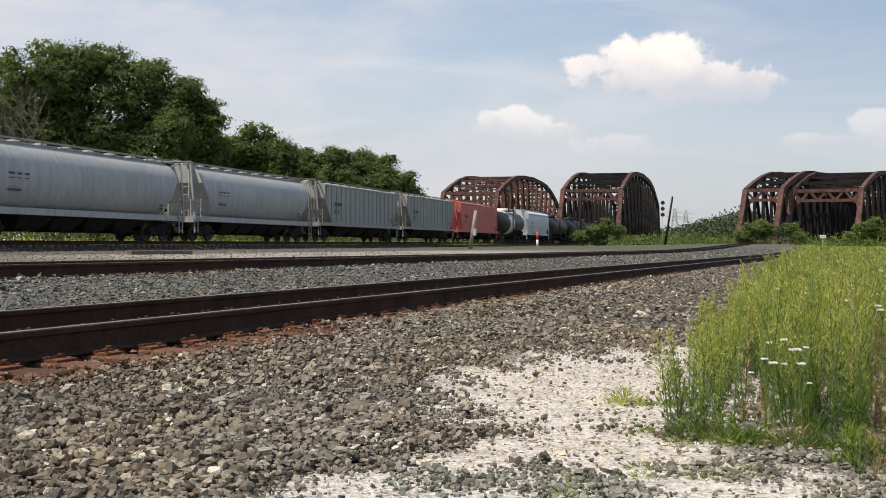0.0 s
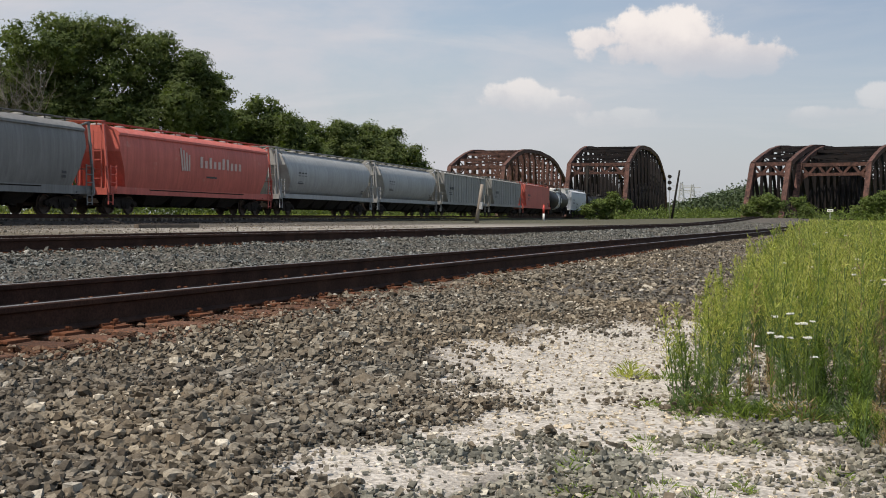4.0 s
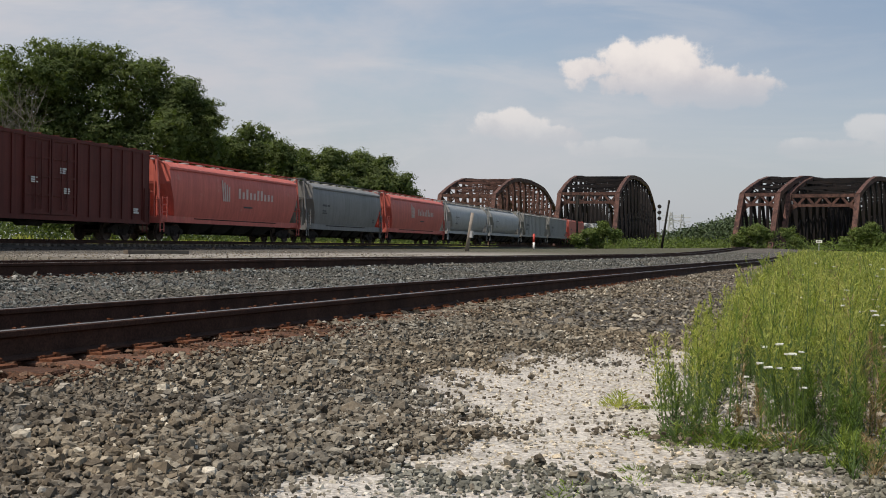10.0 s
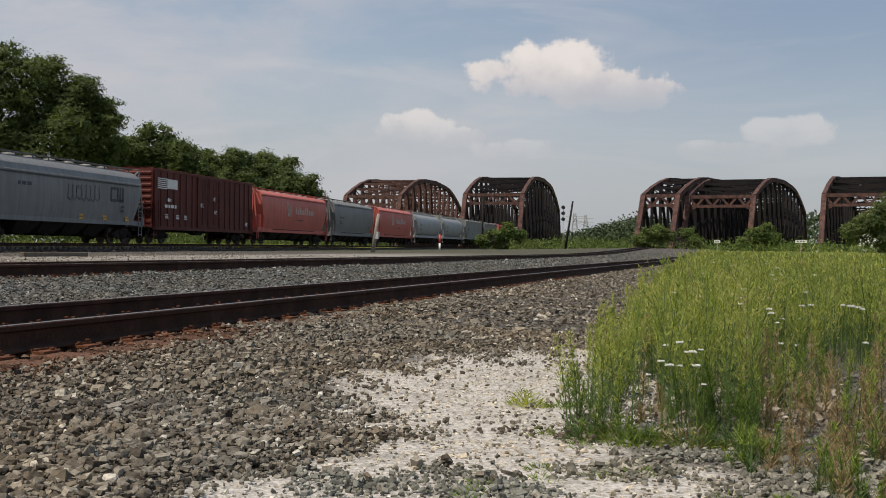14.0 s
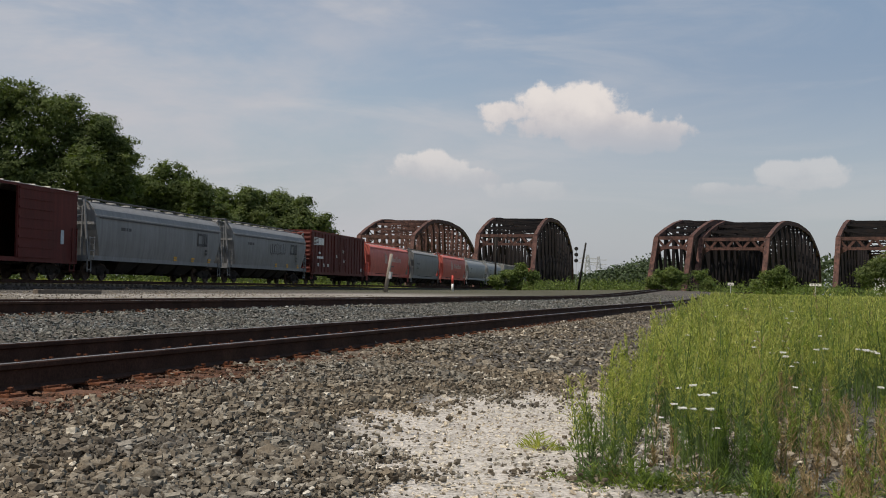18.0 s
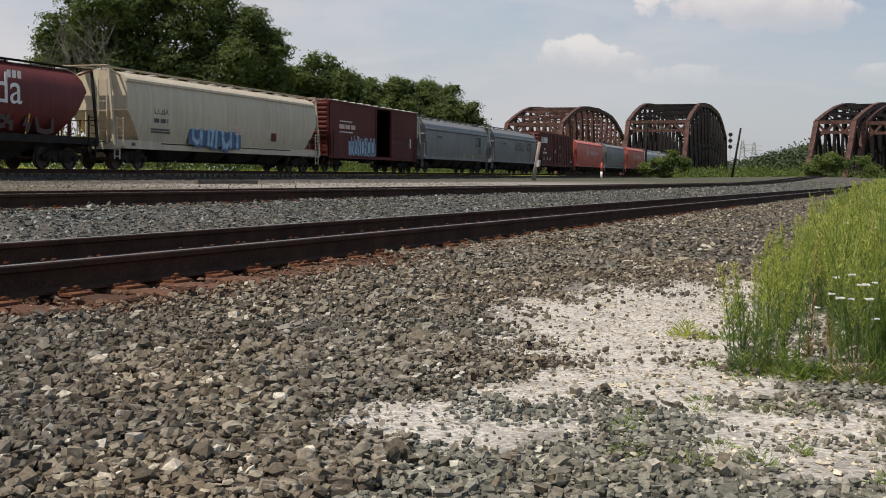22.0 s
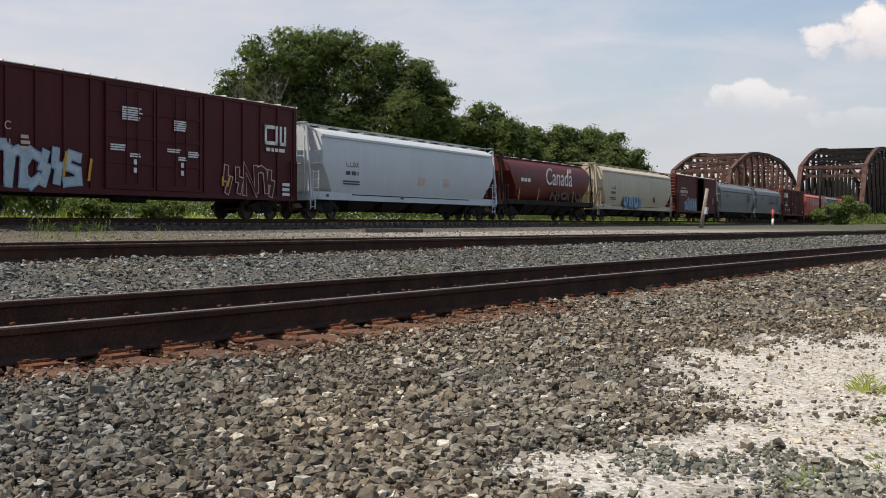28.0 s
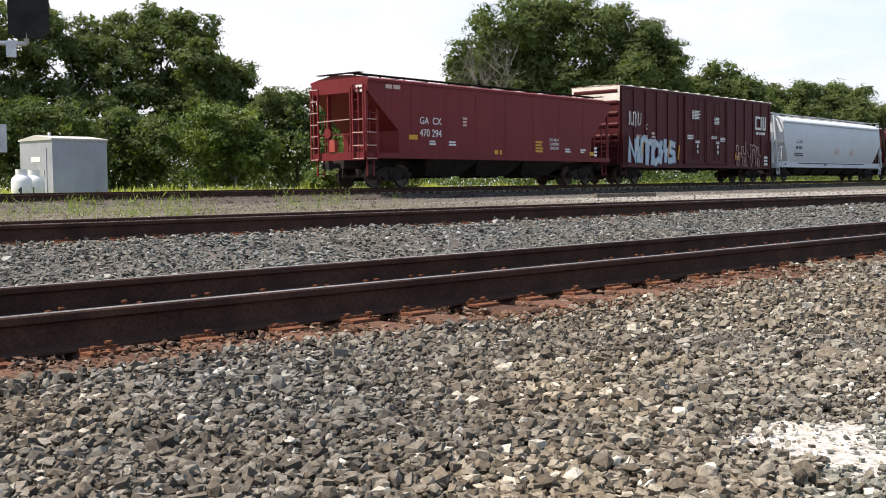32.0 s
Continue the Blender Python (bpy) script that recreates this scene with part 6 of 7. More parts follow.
        q = np.abs(rng.normal(size=n)) * (0.046 if not far else 0.07) * np.interp(u, [0.46, 0.7, 1.02], [0.35, 1.0, 0.2]) * plume
        c = base + (tip - base) * u[:, None] + np.stack([np.cos(ang) * q, np.sin(ang) * q, q * 0.4], 1)
        axis = np.stack([np.cos(ang), np.sin(ang), rng.uniform(0.5, 2.2, n)], 1)
        near = py < 8
        v = blades(rng, c, axis, (0.032 if near else 0.042) if not far else 0.10, (0.0045 if near else 0.0065) if not far else 0.016)
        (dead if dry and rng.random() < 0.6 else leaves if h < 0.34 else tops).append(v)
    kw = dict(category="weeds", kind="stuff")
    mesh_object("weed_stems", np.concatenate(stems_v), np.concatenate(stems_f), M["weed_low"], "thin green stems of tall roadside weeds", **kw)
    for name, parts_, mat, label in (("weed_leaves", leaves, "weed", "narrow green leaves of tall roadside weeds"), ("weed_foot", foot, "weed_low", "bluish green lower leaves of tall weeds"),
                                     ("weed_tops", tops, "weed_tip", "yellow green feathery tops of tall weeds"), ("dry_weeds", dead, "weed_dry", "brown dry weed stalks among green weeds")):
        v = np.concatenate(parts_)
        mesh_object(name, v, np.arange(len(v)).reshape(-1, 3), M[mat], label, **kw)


meadow()


def wild_carrot(x, y, h, r, seed):
    rnd = random.Random(seed)
    ob = thing("wild_carrot", pose(x, y, bump_z(x, y)), "wild carrot plant with a flat white flower head", "flower", "white flowers among the weeds")
    tip = Vector((rnd.uniform(-0.05, 0.05), rnd.uniform(-0.05, 0.05), h))
    bm = bmesh.new()
    tube(bm, (0, 0, -0.02), tip, 0.0022, 0.0016, n=5, caps=False)
    for i in range(9):
        a = 2 * math.pi * i / 9
        tube(bm, tip, tip + Vector((math.cos(a) * r * 0.7, math.sin(a) * r * 0.7, r * 0.5)), 0.0009, 0.0005, n=3, caps=False)
    part("stem", bm, M["weed"], ob)
    bm = bmesh.new()
    for i in range(70):
        q, a = math.sqrt(rnd.random()) * r, rnd.uniform(0, 6.28)
        c = tip + Vector((math.cos(a) * q, math.sin(a) * q, r * 0.5 + rnd.uniform(-0.25, 0.25) * r - q * q * 1.2))
        s = rnd.uniform(0.16, 0.32) * r
        vs = [bm.verts.new(c + Vector((math.cos(b) * s, math.sin(b) * s, 0.002 * (j % 2)))) for j, b in enumerate(np.linspace(0, 6.28, 6)[:-1])]
        bm.faces.new(vs)
    part("umbel", bm, M["petal"], ob)


# flower heads at the near edge and further back
for i, (x, y, z) in enumerate([(-0.41, 5.2, 0.27), (-0.42, 5.15, 0.22), (-0.4, 5.2, 0.19), (-0.31, 5.24, 0.26), (-0.27, 5.2, 0.22), (-0.24, 5.24, 0.24), (-0.22, 5.3, 0.27), (-0.25, 5.1, 0.2), (-0.43, 5.1, 0.12), (-0.33, 5.1, 0.17),
                               (-0.24, 5.1, 0.12), (-0.04, 8.3, 0.31), (0.08, 8.3, 0.38), (0.1, 8.1, 0.31), (0.14, 8.4, 0.35), (0.2, 8.0, 0.25), (0.14, 7.9, 0.25), (0.28, 7.8, 0.08), (0.32, 7.8, 0.06), (0.3, 8.1, 0.22), (-0.12, 8.3, 0.38), (-0.22, 8.3, 0.38)]):
    wild_carrot(x + 0.02 * math.sin(i * 7), y, z - bump_z(x, y) + 0.025 * math.sin(i * 5), (0.015 + 0.004 * math.sin(i * 3)) if y < 6 else 0.018, 300 + i)
rc = random.Random(8)
for i in range(84):
    y = rc.choice([rc.uniform(5.6, 9), rc.uniform(7, 14), rc.uniform(10, 24)])
    x = rc.uniform(weed_edge(y) + 0.35, 0.14 * y + 0.9)
    wild_carrot(x, y, rc.uniform(0.38, 0.6) if y < 9 else rc.uniform(0.5, 0.72), rc.uniform(0.013, 0.022), i)


def low_weed(name, x, y, r, n, label, mat, h=0.1, seed=0, size=0.06):
    """A low tuft of narrow leaves."""
    rng = np.random.default_rng(seed)
    ang, q = rng.uniform(0, 6.28, n), np.sqrt(rng.random(n)) * r
    z = bump_z(x, y)
    c = np.stack([np.cos(ang) * q, np.sin(ang) * q, rng.uniform(0.01, h, n) * (1.1 - q / r)], 1)
    axis = np.stack([np.cos(ang), np.sin(ang), rng.uniform(0.3, 1.4, n)], 1)
    v, f = leaf_cards(rng, c, size, size * 0.12, axis=axis)
    ob = mesh_object(name, v, f, M[mat], label, "weed", group="small weeds on the gravel")
    ob.location = (x, y, z)
    return ob


low_weed("weed_tuft", -1.22, 6.05, 0.12, 220, "small pale green weed on white gravel", "weed_tip", 0.12, 1)
low_weed("weed_tuft", -1.04, 6.1, 0.10, 90, "creeping green weed on white gravel", "weed", 0.05, 2)
low_weed("weed_tuft", -0.92, 6.15, 0.12, 110, "creeping green weed on white gravel", "weed", 0.05, 3)
re_ = random.Random(14)
for i in range(30):
    # leafy growth at the foot of the tall weeds
    x = re_.uniform(-0.85, 0.1)
    y = 4.95 + 0.25 * re_.random() + 0.4 * max(-0.5 - x, 0)
    low_weed("weed_tuft", x, y, re_.uniform(0.08, 0.16), 120, "low green herb at the foot of tall weeds", re_.choice(["weed_low", "weed_low", "weed_dry", "weed"]), re_.uniform(0.06, 0.16), 400 + i, 0.05)
rw = random.Random(4)
for i in range(26):
    y = rw.uniform(3.2, 5.4)
    x = rw.uniform(-1.1, 0.5)
    low_weed("weed_tuft", x, y, rw.uniform(0.04, 0.10), 50, "small green weed growing in gravel", "weed", rw.uniform(0.03, 0.08), 10 + i, 0.04)


def trackside_weeds():
    """Thin weeds between the second track and the siding, and grass tufts behind the train."""
    rng = np.random.default_rng(15)
    c, ax, ln = [], [], []
    for i in range(5200):
        y = rng.uniform(5, 46)
        x = rng.uniform(-27.5, -14.5) if rng.random() < 0.6 else rng.uniform(-27, -20)
        if noise.noise((x * 0.35, y * 0.35, 2)) < 0.12 or math.atan2(x, y) > radians(rng.uniform(-50, -46)):
            continue
        if y > 38 and rng.random() < 0.7:
            continue
        h = rng.uniform(0.12, 0.5)
        z = bump_z(x, y)
        for k in range(5):
            c.append((x + rng.normal() * 0.05, y + rng.normal() * 0.05, z + h * (k + 0.5) / 5))
            ax.append((rng.normal() * 0.3, rng.normal() * 0.3, 1.0))
            ln.append(h * 0.45)
    v, f = leaf_cards(rng, np.array(c), np.array(ln), np.array(ln) * 0.075, axis=np.array(ax))
    mesh_object("trackside_weeds", v, f, M["weed"], "sparse yellow green weeds growing between the tracks", "weeds", "stuff")
    n = 26000
    y = rng.uniform(-5, 150, n)
    x = -36.0 - 0.085 * y - rng.uniform(0.3, 9, n) ** 1.0
    z = np.array([bump_z(a, b) for a, b in zip(x, y)])
    h = rng.uniform(0.1, 0.5, n) * (0.5 + 0.5 * (np.sin(y * 0.7) * np.sin(x * 1.3 + y * 0.2) > 0.1))
    v, f = leaf_cards(rng, np.stack([x, y, z + h / 2], 1), h, h * 0.3, axis=np.tile((0, 0, 1.0), (n, 1)))
    n = 9000
    x, y = rng.uniform(-52, -36.8, n), rng.uniform(12, 48, n)
    x -= 0.085 * y
    h = rng.uniform(0.3, 0.75, n) * (0.7 + 0.3 * np.sin(y * 0.9 + x))
    z = np.array([bump_z(a, b) for a, b in zip(x, y)])
    v2, f2 = leaf_cards(rng, np.stack([x, y, z + h / 2], 1), h, h * 0.16, axis=np.tile((0, 0, 1.0), (n, 1)))
    v, f = np.concatenate([v, v2]), np.concatenate([f, f2 + len(v)])
    mesh_object("rough_grass", v, f, M["weed_tip"], "rough yellow green grass beyond the train", "grass", "stuff")


trackside_weeds()
# ---- trackside equipment ----
M["cabinet_grey"] = surface("cabinet_grey", (0.29, 0.305, 0.335), (0.35, 0.365, 0.40), 0.8, 0.5, 0.2, bump=0.05, fine=20, fine_mix=0.06, streak=0.08)
M["cabinet_top"] = surface("cabinet_top", (0.42, 0.40, 0.36), (0.5, 0.48, 0.44), 1.2, 0.6, bump=0.05)
M["tank_white"] = surface("tank_white", (0.74, 0.74, 0.72), (0.66, 0.65, 0.62), 2.0, 0.4, bump=0.03, fine_mix=0.05)
M["galvanised"] = surface("galvanised", (0.45, 0.46, 0.47), (0.56, 0.57, 0.58), 3.0, 0.45, 0.4, bump=0.05)
M["weathered_wood"] = surface("weathered_wood", (0.22, 0.19, 0.16), (0.33, 0.29, 0.25), 5.0, 0.9, bump=0.4, stretch=(1, 1, 0.15))
M["marker_red"] = surface("marker_red", (0.55, 0.07, 0.05), (0.45, 0.05, 0.04), 6.0, 0.6, bump=0)


def equipment_cabinet():
    ob = thing("equipment_cabinet", pose(-41.55, 21.2, 0.32, 0, 0, 4.9), "grey metal railway equipment cabinet with a shallow gable roof", "cabinet")
    bm = bmesh.new()
    box(bm, -1.15, 1.15, -1.2, 1.2, 0.12, 2.45)
    part("body", bm, M["cabinet_grey"], ob)
    bm = bmesh.new()
    loft(bm, [[(-1.19, y, 2.45), (-1.19, y, 2.51), (0, y, 2.66), (1.19, y, 2.51), (1.19, y, 2.45)] for y in (-1.25, 1.25)])
    bmesh.ops.recalc_face_normals(bm, faces=bm.faces)
    part("roof", bm, M["cabinet_top"], ob)
    bm = bmesh.new()
    box(bm, -1.2, 1.2, -1.25, 1.25, -0.3, 0.12)
    part("plinth", bm, M["concrete"], ob)
    bm = bmesh.new()
    box(bm, -0.75, 0.75, -1.225, -1.2, 0.25, 2.15)
    dr = part("door", bm, M["cabinet_grey"], ob)
    bm = bmesh.new()
    box(bm, 0.55, 0.62, -1.26, -1.225, 1.1, 1.3)
    part("handle", bm, M["galvanised"], dr)
    bm = bmesh.new()
    box(bm, -0.3, 0.35, -1.235, -1.227, 1.62, 1.82)
    part("notice", bm, M["tank_white"], dr, "small white notice")
    bm = bmesh.new()
    tube(bm, (0, -0.6, 2.62), (0, -0.6, 2.78), 0.06, n=8)
    part("vent", bm, M["galvanised"], ob)


equipment_cabinet()


def gas_tank(x, y, s):
    ob = thing("gas_tank", pose(x, y, 0.30), "white upright propane tank with a collar", "gas tank", "white propane tanks beside the cabinet")
    bm = bmesh.new()
    prof = [(0.0, 0.30), (0.06, 0.37), (0.85, 0.37), (1.0, 0.33), (1.1, 0.2), (1.13, 0.05)]
    loft(bm, [[(r * s * math.cos(2 * math.pi * i / 20), r * s * math.sin(2 * math.pi * i / 20), z * s) for i in range(20)] for z, r in prof], smooth=True)
    bmesh.ops.recalc_face_normals(bm, faces=bm.faces)
    part("vessel", bm, M["tank_white"], ob)
    bm = bmesh.new()
    loft(bm, [[(r * s * math.cos(2 * math.pi * i / 16), r * s * math.sin(2 * math.pi * i / 16), z * s) for i in range(16)] for z, r in ((1.06, 0.2), (1.3, 0.2), (1.3, 0.18), (1.08, 0.18))], smooth=False, cap=False)
    part("collar", bm, M["tank_white"], ob)
    bm = bmesh.new()
    q = 0.13 * s
    a = 0.5
    for dx in (0.372,):
        vs = [bm.verts.new((dx * s * math.cos(-a) + 0.004, dx * s * math.sin(-a) + p, 0.55 * s + r)) for p, r in ((-q, 0), (0, -q), (q, 0), (0, q))]
        bm.faces.new(vs)
    part("hazard_label", bm, M["letter_black"], ob, "dark diamond label")


gas_tank(-39.0, 18.25, 1.0)
gas_tank(-39.9, 19.15, 1.0)


def block_signal():
    """A signal on a mast: dark back plate, lamps, hoods, ladder."""
    bx, by = spot(-66.1, 30)
    ob = thing("block_signal", pose(bx, by, 0.42, 0, 0, 65), "tall railway block signal with a black back plate", "railway signal")
    bm = bmesh.new()
    tube(bm, (0, 0, -0.3), (0, 0, 6.6), 0.09, 0.08, n=12)
    part("mast", bm, M["galvanised"], ob)
    bm = bmesh.new()
    box(bm, -0.3, 0.3, -0.3, 0.3, -0.62, -0.2)
    part("base", bm, M["concrete"], ob)
    bm = bmesh.new()
    box(bm, 0.42, 1.4, -0.05, 0.03, 4.18, 6.5)
    bmesh.ops.bevel(bm, geom=[e for e in bm.edges if abs(e.verts[0].co.y - e.verts[1].co.y) > 0.05], offset=0.12, segments=3, affect="EDGES")
    head = part("back_plate", bm, M["black"], ob, "black signal back plate")
    for i in range(3):
        bm = bmesh.new()
        z = 4.85 + 0.6 * i
        loft(bm, [[(0.93 + 0.15 * math.cos(t), yy, z + 0.15 * math.sin(t)) for t in np.linspace(-0.4, math.pi + 0.4, 12)] for yy in (0.03, 0.36)], closed=False, cap=False)
        part("hood", bm, M["black"], head)
    bm = bmesh.new()
    tube(bm, (0, 0, 4.05), (0.85, 0, 4.05), 0.06, n=8)
    tube(bm, (0.85, 0, 4.05), (0.85, 0.02, 4.6), 0.06, n=8)
    part("bracket", bm, M["galvanised"], ob)
    bm = bmesh.new()
    box(bm, 0.36, 0.6, -0.2, -0.06, 3.7, 4.1)
    part("junction_box", bm, M["galvanised"], ob)
    bm = bmesh.new()
    box(bm, -0.1, 0.3, 0.09, 0.35, 1.35, 2.05)
    part("relay_box", bm, M["galvanised"], ob)
    ladder(ob, -0.35, 0, 0.3, 6.0, 0.4, 18, M["galvanised"], along=False)


block_signal()


def leaning_post():
    ob = thing("leaning_post", pose(-29.8, 85, 0.55, 0, 8.5, 0), "weathered grey wooden post leaning beside the track", "post")
    bm = bmesh.new()
    tube(bm, (0, 0, -0.2), (0, 0, 2.95), 0.17, 0.13, n=10)
    part("post", bm, M["weathered_wood"], ob)
    bm = bmesh.new()
    box(bm, 0.1, 0.3, -0.2, 0.15, 0.95, 1.5)
    part("switch_box", bm, M["galvanised"], ob, "small pale metal box")


leaning_post()


def marker_post():
    ob = thing("marker_post", pose(-29.9, 105, 0.6), "slim marker post, red above and white below", "marker post")
    bm = bmesh.new()
    tube(bm, (0, 0, -0.1), (0, 0, 0.62), 0.11, n=10)
    part("lower_part", bm, M["tank_white"], ob, "white lower part")
    bm = bmesh.new()
    tube(bm, (0, 0, 0.62), (0, 0, 1.42), 0.11, n=10)
    tube(bm, (0, 0, 1.42), (0, 0, 1.5), 0.11, 0.04, n=10)
    part("upper_part", bm, M["marker_red"], ob, "red upper part")


marker_post()


def far_signals():
    x, y = spot(-13.7, 186)
    ob = thing("signal_mast", pose(x, y, 0.9), "dark slender signal mast before the bridge portal", "railway signal")
    bm = bmesh.new()
    tube(bm, (0, 0, 0), (0, 0, 8.6), 0.16, n=8)
    part("mast", bm, M["black"], ob)
    bm = bmesh.new()
    box(bm, -0.3, 0.3, -0.1, 0.1, 6.9, 8.7)
    part("signal_head", bm, M["black"], ob)
    x, y = spot(-9.58, 190)
    ob = thing("signal_mast", pose(x, y, 0.9), "slender signal mast with three dark lamp heads", "railway signal")
    bm = bmesh.new()
    tube(bm, (0, 0, 0), (0, 0, 7.3), 0.05, n=6)
    part("mast", bm, M["galvanised"], ob)
    for z in (5.0, 6.0, 7.0):
        bm = bmesh.new()
        tube(bm, (0, -0.25, z), (0, 0.1, z), 0.32, n=12)
        part("signal_head", bm, M["black"], ob)
    x, y = spot(-9.46, 182)
    ob = thing("utility_pole", pose(x, y, 0.8, 0, 8.4, 0), "dark leaning wooden utility pole without crossarm", "pole")
    bm = bmesh.new()
    tube(bm, (0, 0, -0.4), (0, 0, 7.9), 0.2, 0.15, n=8)
    part("pole", bm, M["black"], ob)


far_signals()


def pylon(az, dist, h):
    x, y = spot(az, dist)
    ob = thing("transmission_tower", pose(x, y, 0.6), "distant grey lattice transmission tower", "pylon", "far power line towers")
    bm = bmesh.new()
    for sx in (-1, 1):
        for sy in (-1, 1):
            beam(bm, (sx * 2.6, sy * 2.6, 0), (sx * 0.5, sy * 0.5, h), 0.3, 0.3)
    for i in range(8):
        z0, z1 = h * i / 8, h * (i + 1) / 8
        a, b = lerp(2.6, 0.5, i / 8), lerp(2.6, 0.5, (i + 1) / 8)
        for s in (-1, 1):
            beam(bm, (-a, s * a, z0), (b, s * b, z1), 0.18, 0.18)
            beam(bm, (a, s * a, z0), (-b, s * b, z1), 0.18, 0.18)
    part("lattice", bm, M["galvanised"], ob)
    for z in (h * 0.78, h * 0.9):
        bm = bmesh.new()
        beam(bm, (-5, 0, z), (5, 0, z), 0.3, 0.4)
        part("crossarm", bm, M["galvanised"], ob)
    return x, y


PYLONS = [(-9.0, 620, 20.5), (-8.45, 700, 22.0)]
for p in PYLONS:
    pylon(*p)


def wires():
    for k, (z0, z1) in enumerate(((17.5, 7.5), (16.2, 6.5))):
        bm = bmesh.new()
        a, b = Vector((*spot(-9.1, 600), z0)), Vector((*spot(-6.0, 560), z1 + 6))
        last = None
        for i in range(13):
            p = a.lerp(b, i / 12) - Vector((0, 0, 3.0 * math.sin(math.pi * i / 12)))
            if last:
                tube(bm, last, p, 0.06, n=4, caps=False)
            last = p
        tagged(part("power_line", bm, M["black"]), "thin dark overhead power line", "cable")


wires()


def notice(az, dist, el, w, h, label, post=0.0):
    x, y = spot(az, dist)
    z = 0.71 + el * dist
    ob = thing("sign_board", pose(x, y, z), label, "sign", "white signs at the bridges")
    bm = bmesh.new()
    box(bm, -w / 2, w / 2, -0.03, 0.03, -h / 2, h / 2)
    part("board", bm, M["tank_white"], ob)
    bm = bmesh.new()
    for dx in ((-w * 0.35, w * 0.35) if w > 1.5 else (0,)):
        beam(bm, (dx, 0.05, -z + 0.6), (dx, 0.05, h / 2), 0.08, 0.08, up=(1, 0, 0))
    part("sign_post", bm, M["galvanised"], ob)
    bm = bmesh.new()
    for i in range(3):
        box(bm, -w * 0.35 + i * w * 0.25, -w * 0.2 + i * w * 0.25, -0.036, -0.031, -h * 0.2, h * 0.2)
    part("writing", bm, M["letter_black"], ob)


notice(-1.9, 148, 0.0086, 0.74, 0.33, "small white sign on a post at the bridge")
notice(2.1, 147, 0.0090, 1.43, 0.31, "long white sign on posts at the bridge")


def bridge_post():
    x, y = spot(2.08, 186)
    ob = thing("marker_post", pose(x, y, 0.4), "short white marker post near the bridge", "marker post")
    bm = bmesh.new()
    tube(bm, (0, 0, 0), (0, 0, 1.5), 0.12, n=8)
    part("post", bm, M["tank_white"], ob)


bridge_post()


def far_shed():
    x, y = spot(5.55, 360)
    ob = thing("shed", pose(x, y, 0.4, 0, 0, -5), "distant pale storage shed with a rounded roof", "building")
    bm = bmesh.new()
    box(bm, -5, 5, 0, 16, 0, 6.5)
    part("wall", bm, M["tank_white"], ob)
    bm = bmesh.new()
    loft(bm, [[(5.2 * math.cos(t), yy, 6.5 + 4.6 * math.sin(t)) for t in np.linspace(0, math.pi, 12)] for yy in (-0.3, 16.3)])
    bmesh.ops.recalc_face_normals(bm, faces=bm.faces)
    part("roof", bm, M["tank_white"], ob)


far_shed()


def old_timbers():
    rnd = random.Random(3)
    for i in range(2):
        y = 36.6 + i * 1.6
        x = -26.0 - 0.2 * i
        ob = new("old_timber", TIE)
        ob.matrix_basis = pose(x, y, bump_z(x, y) + 0.15, 0, 0, 88 + rnd.uniform(-4, 4))
        tagged(ob, "dark old railway tie lying on pale gravel", "timber", "old ties beside the siding")


old_timbers()
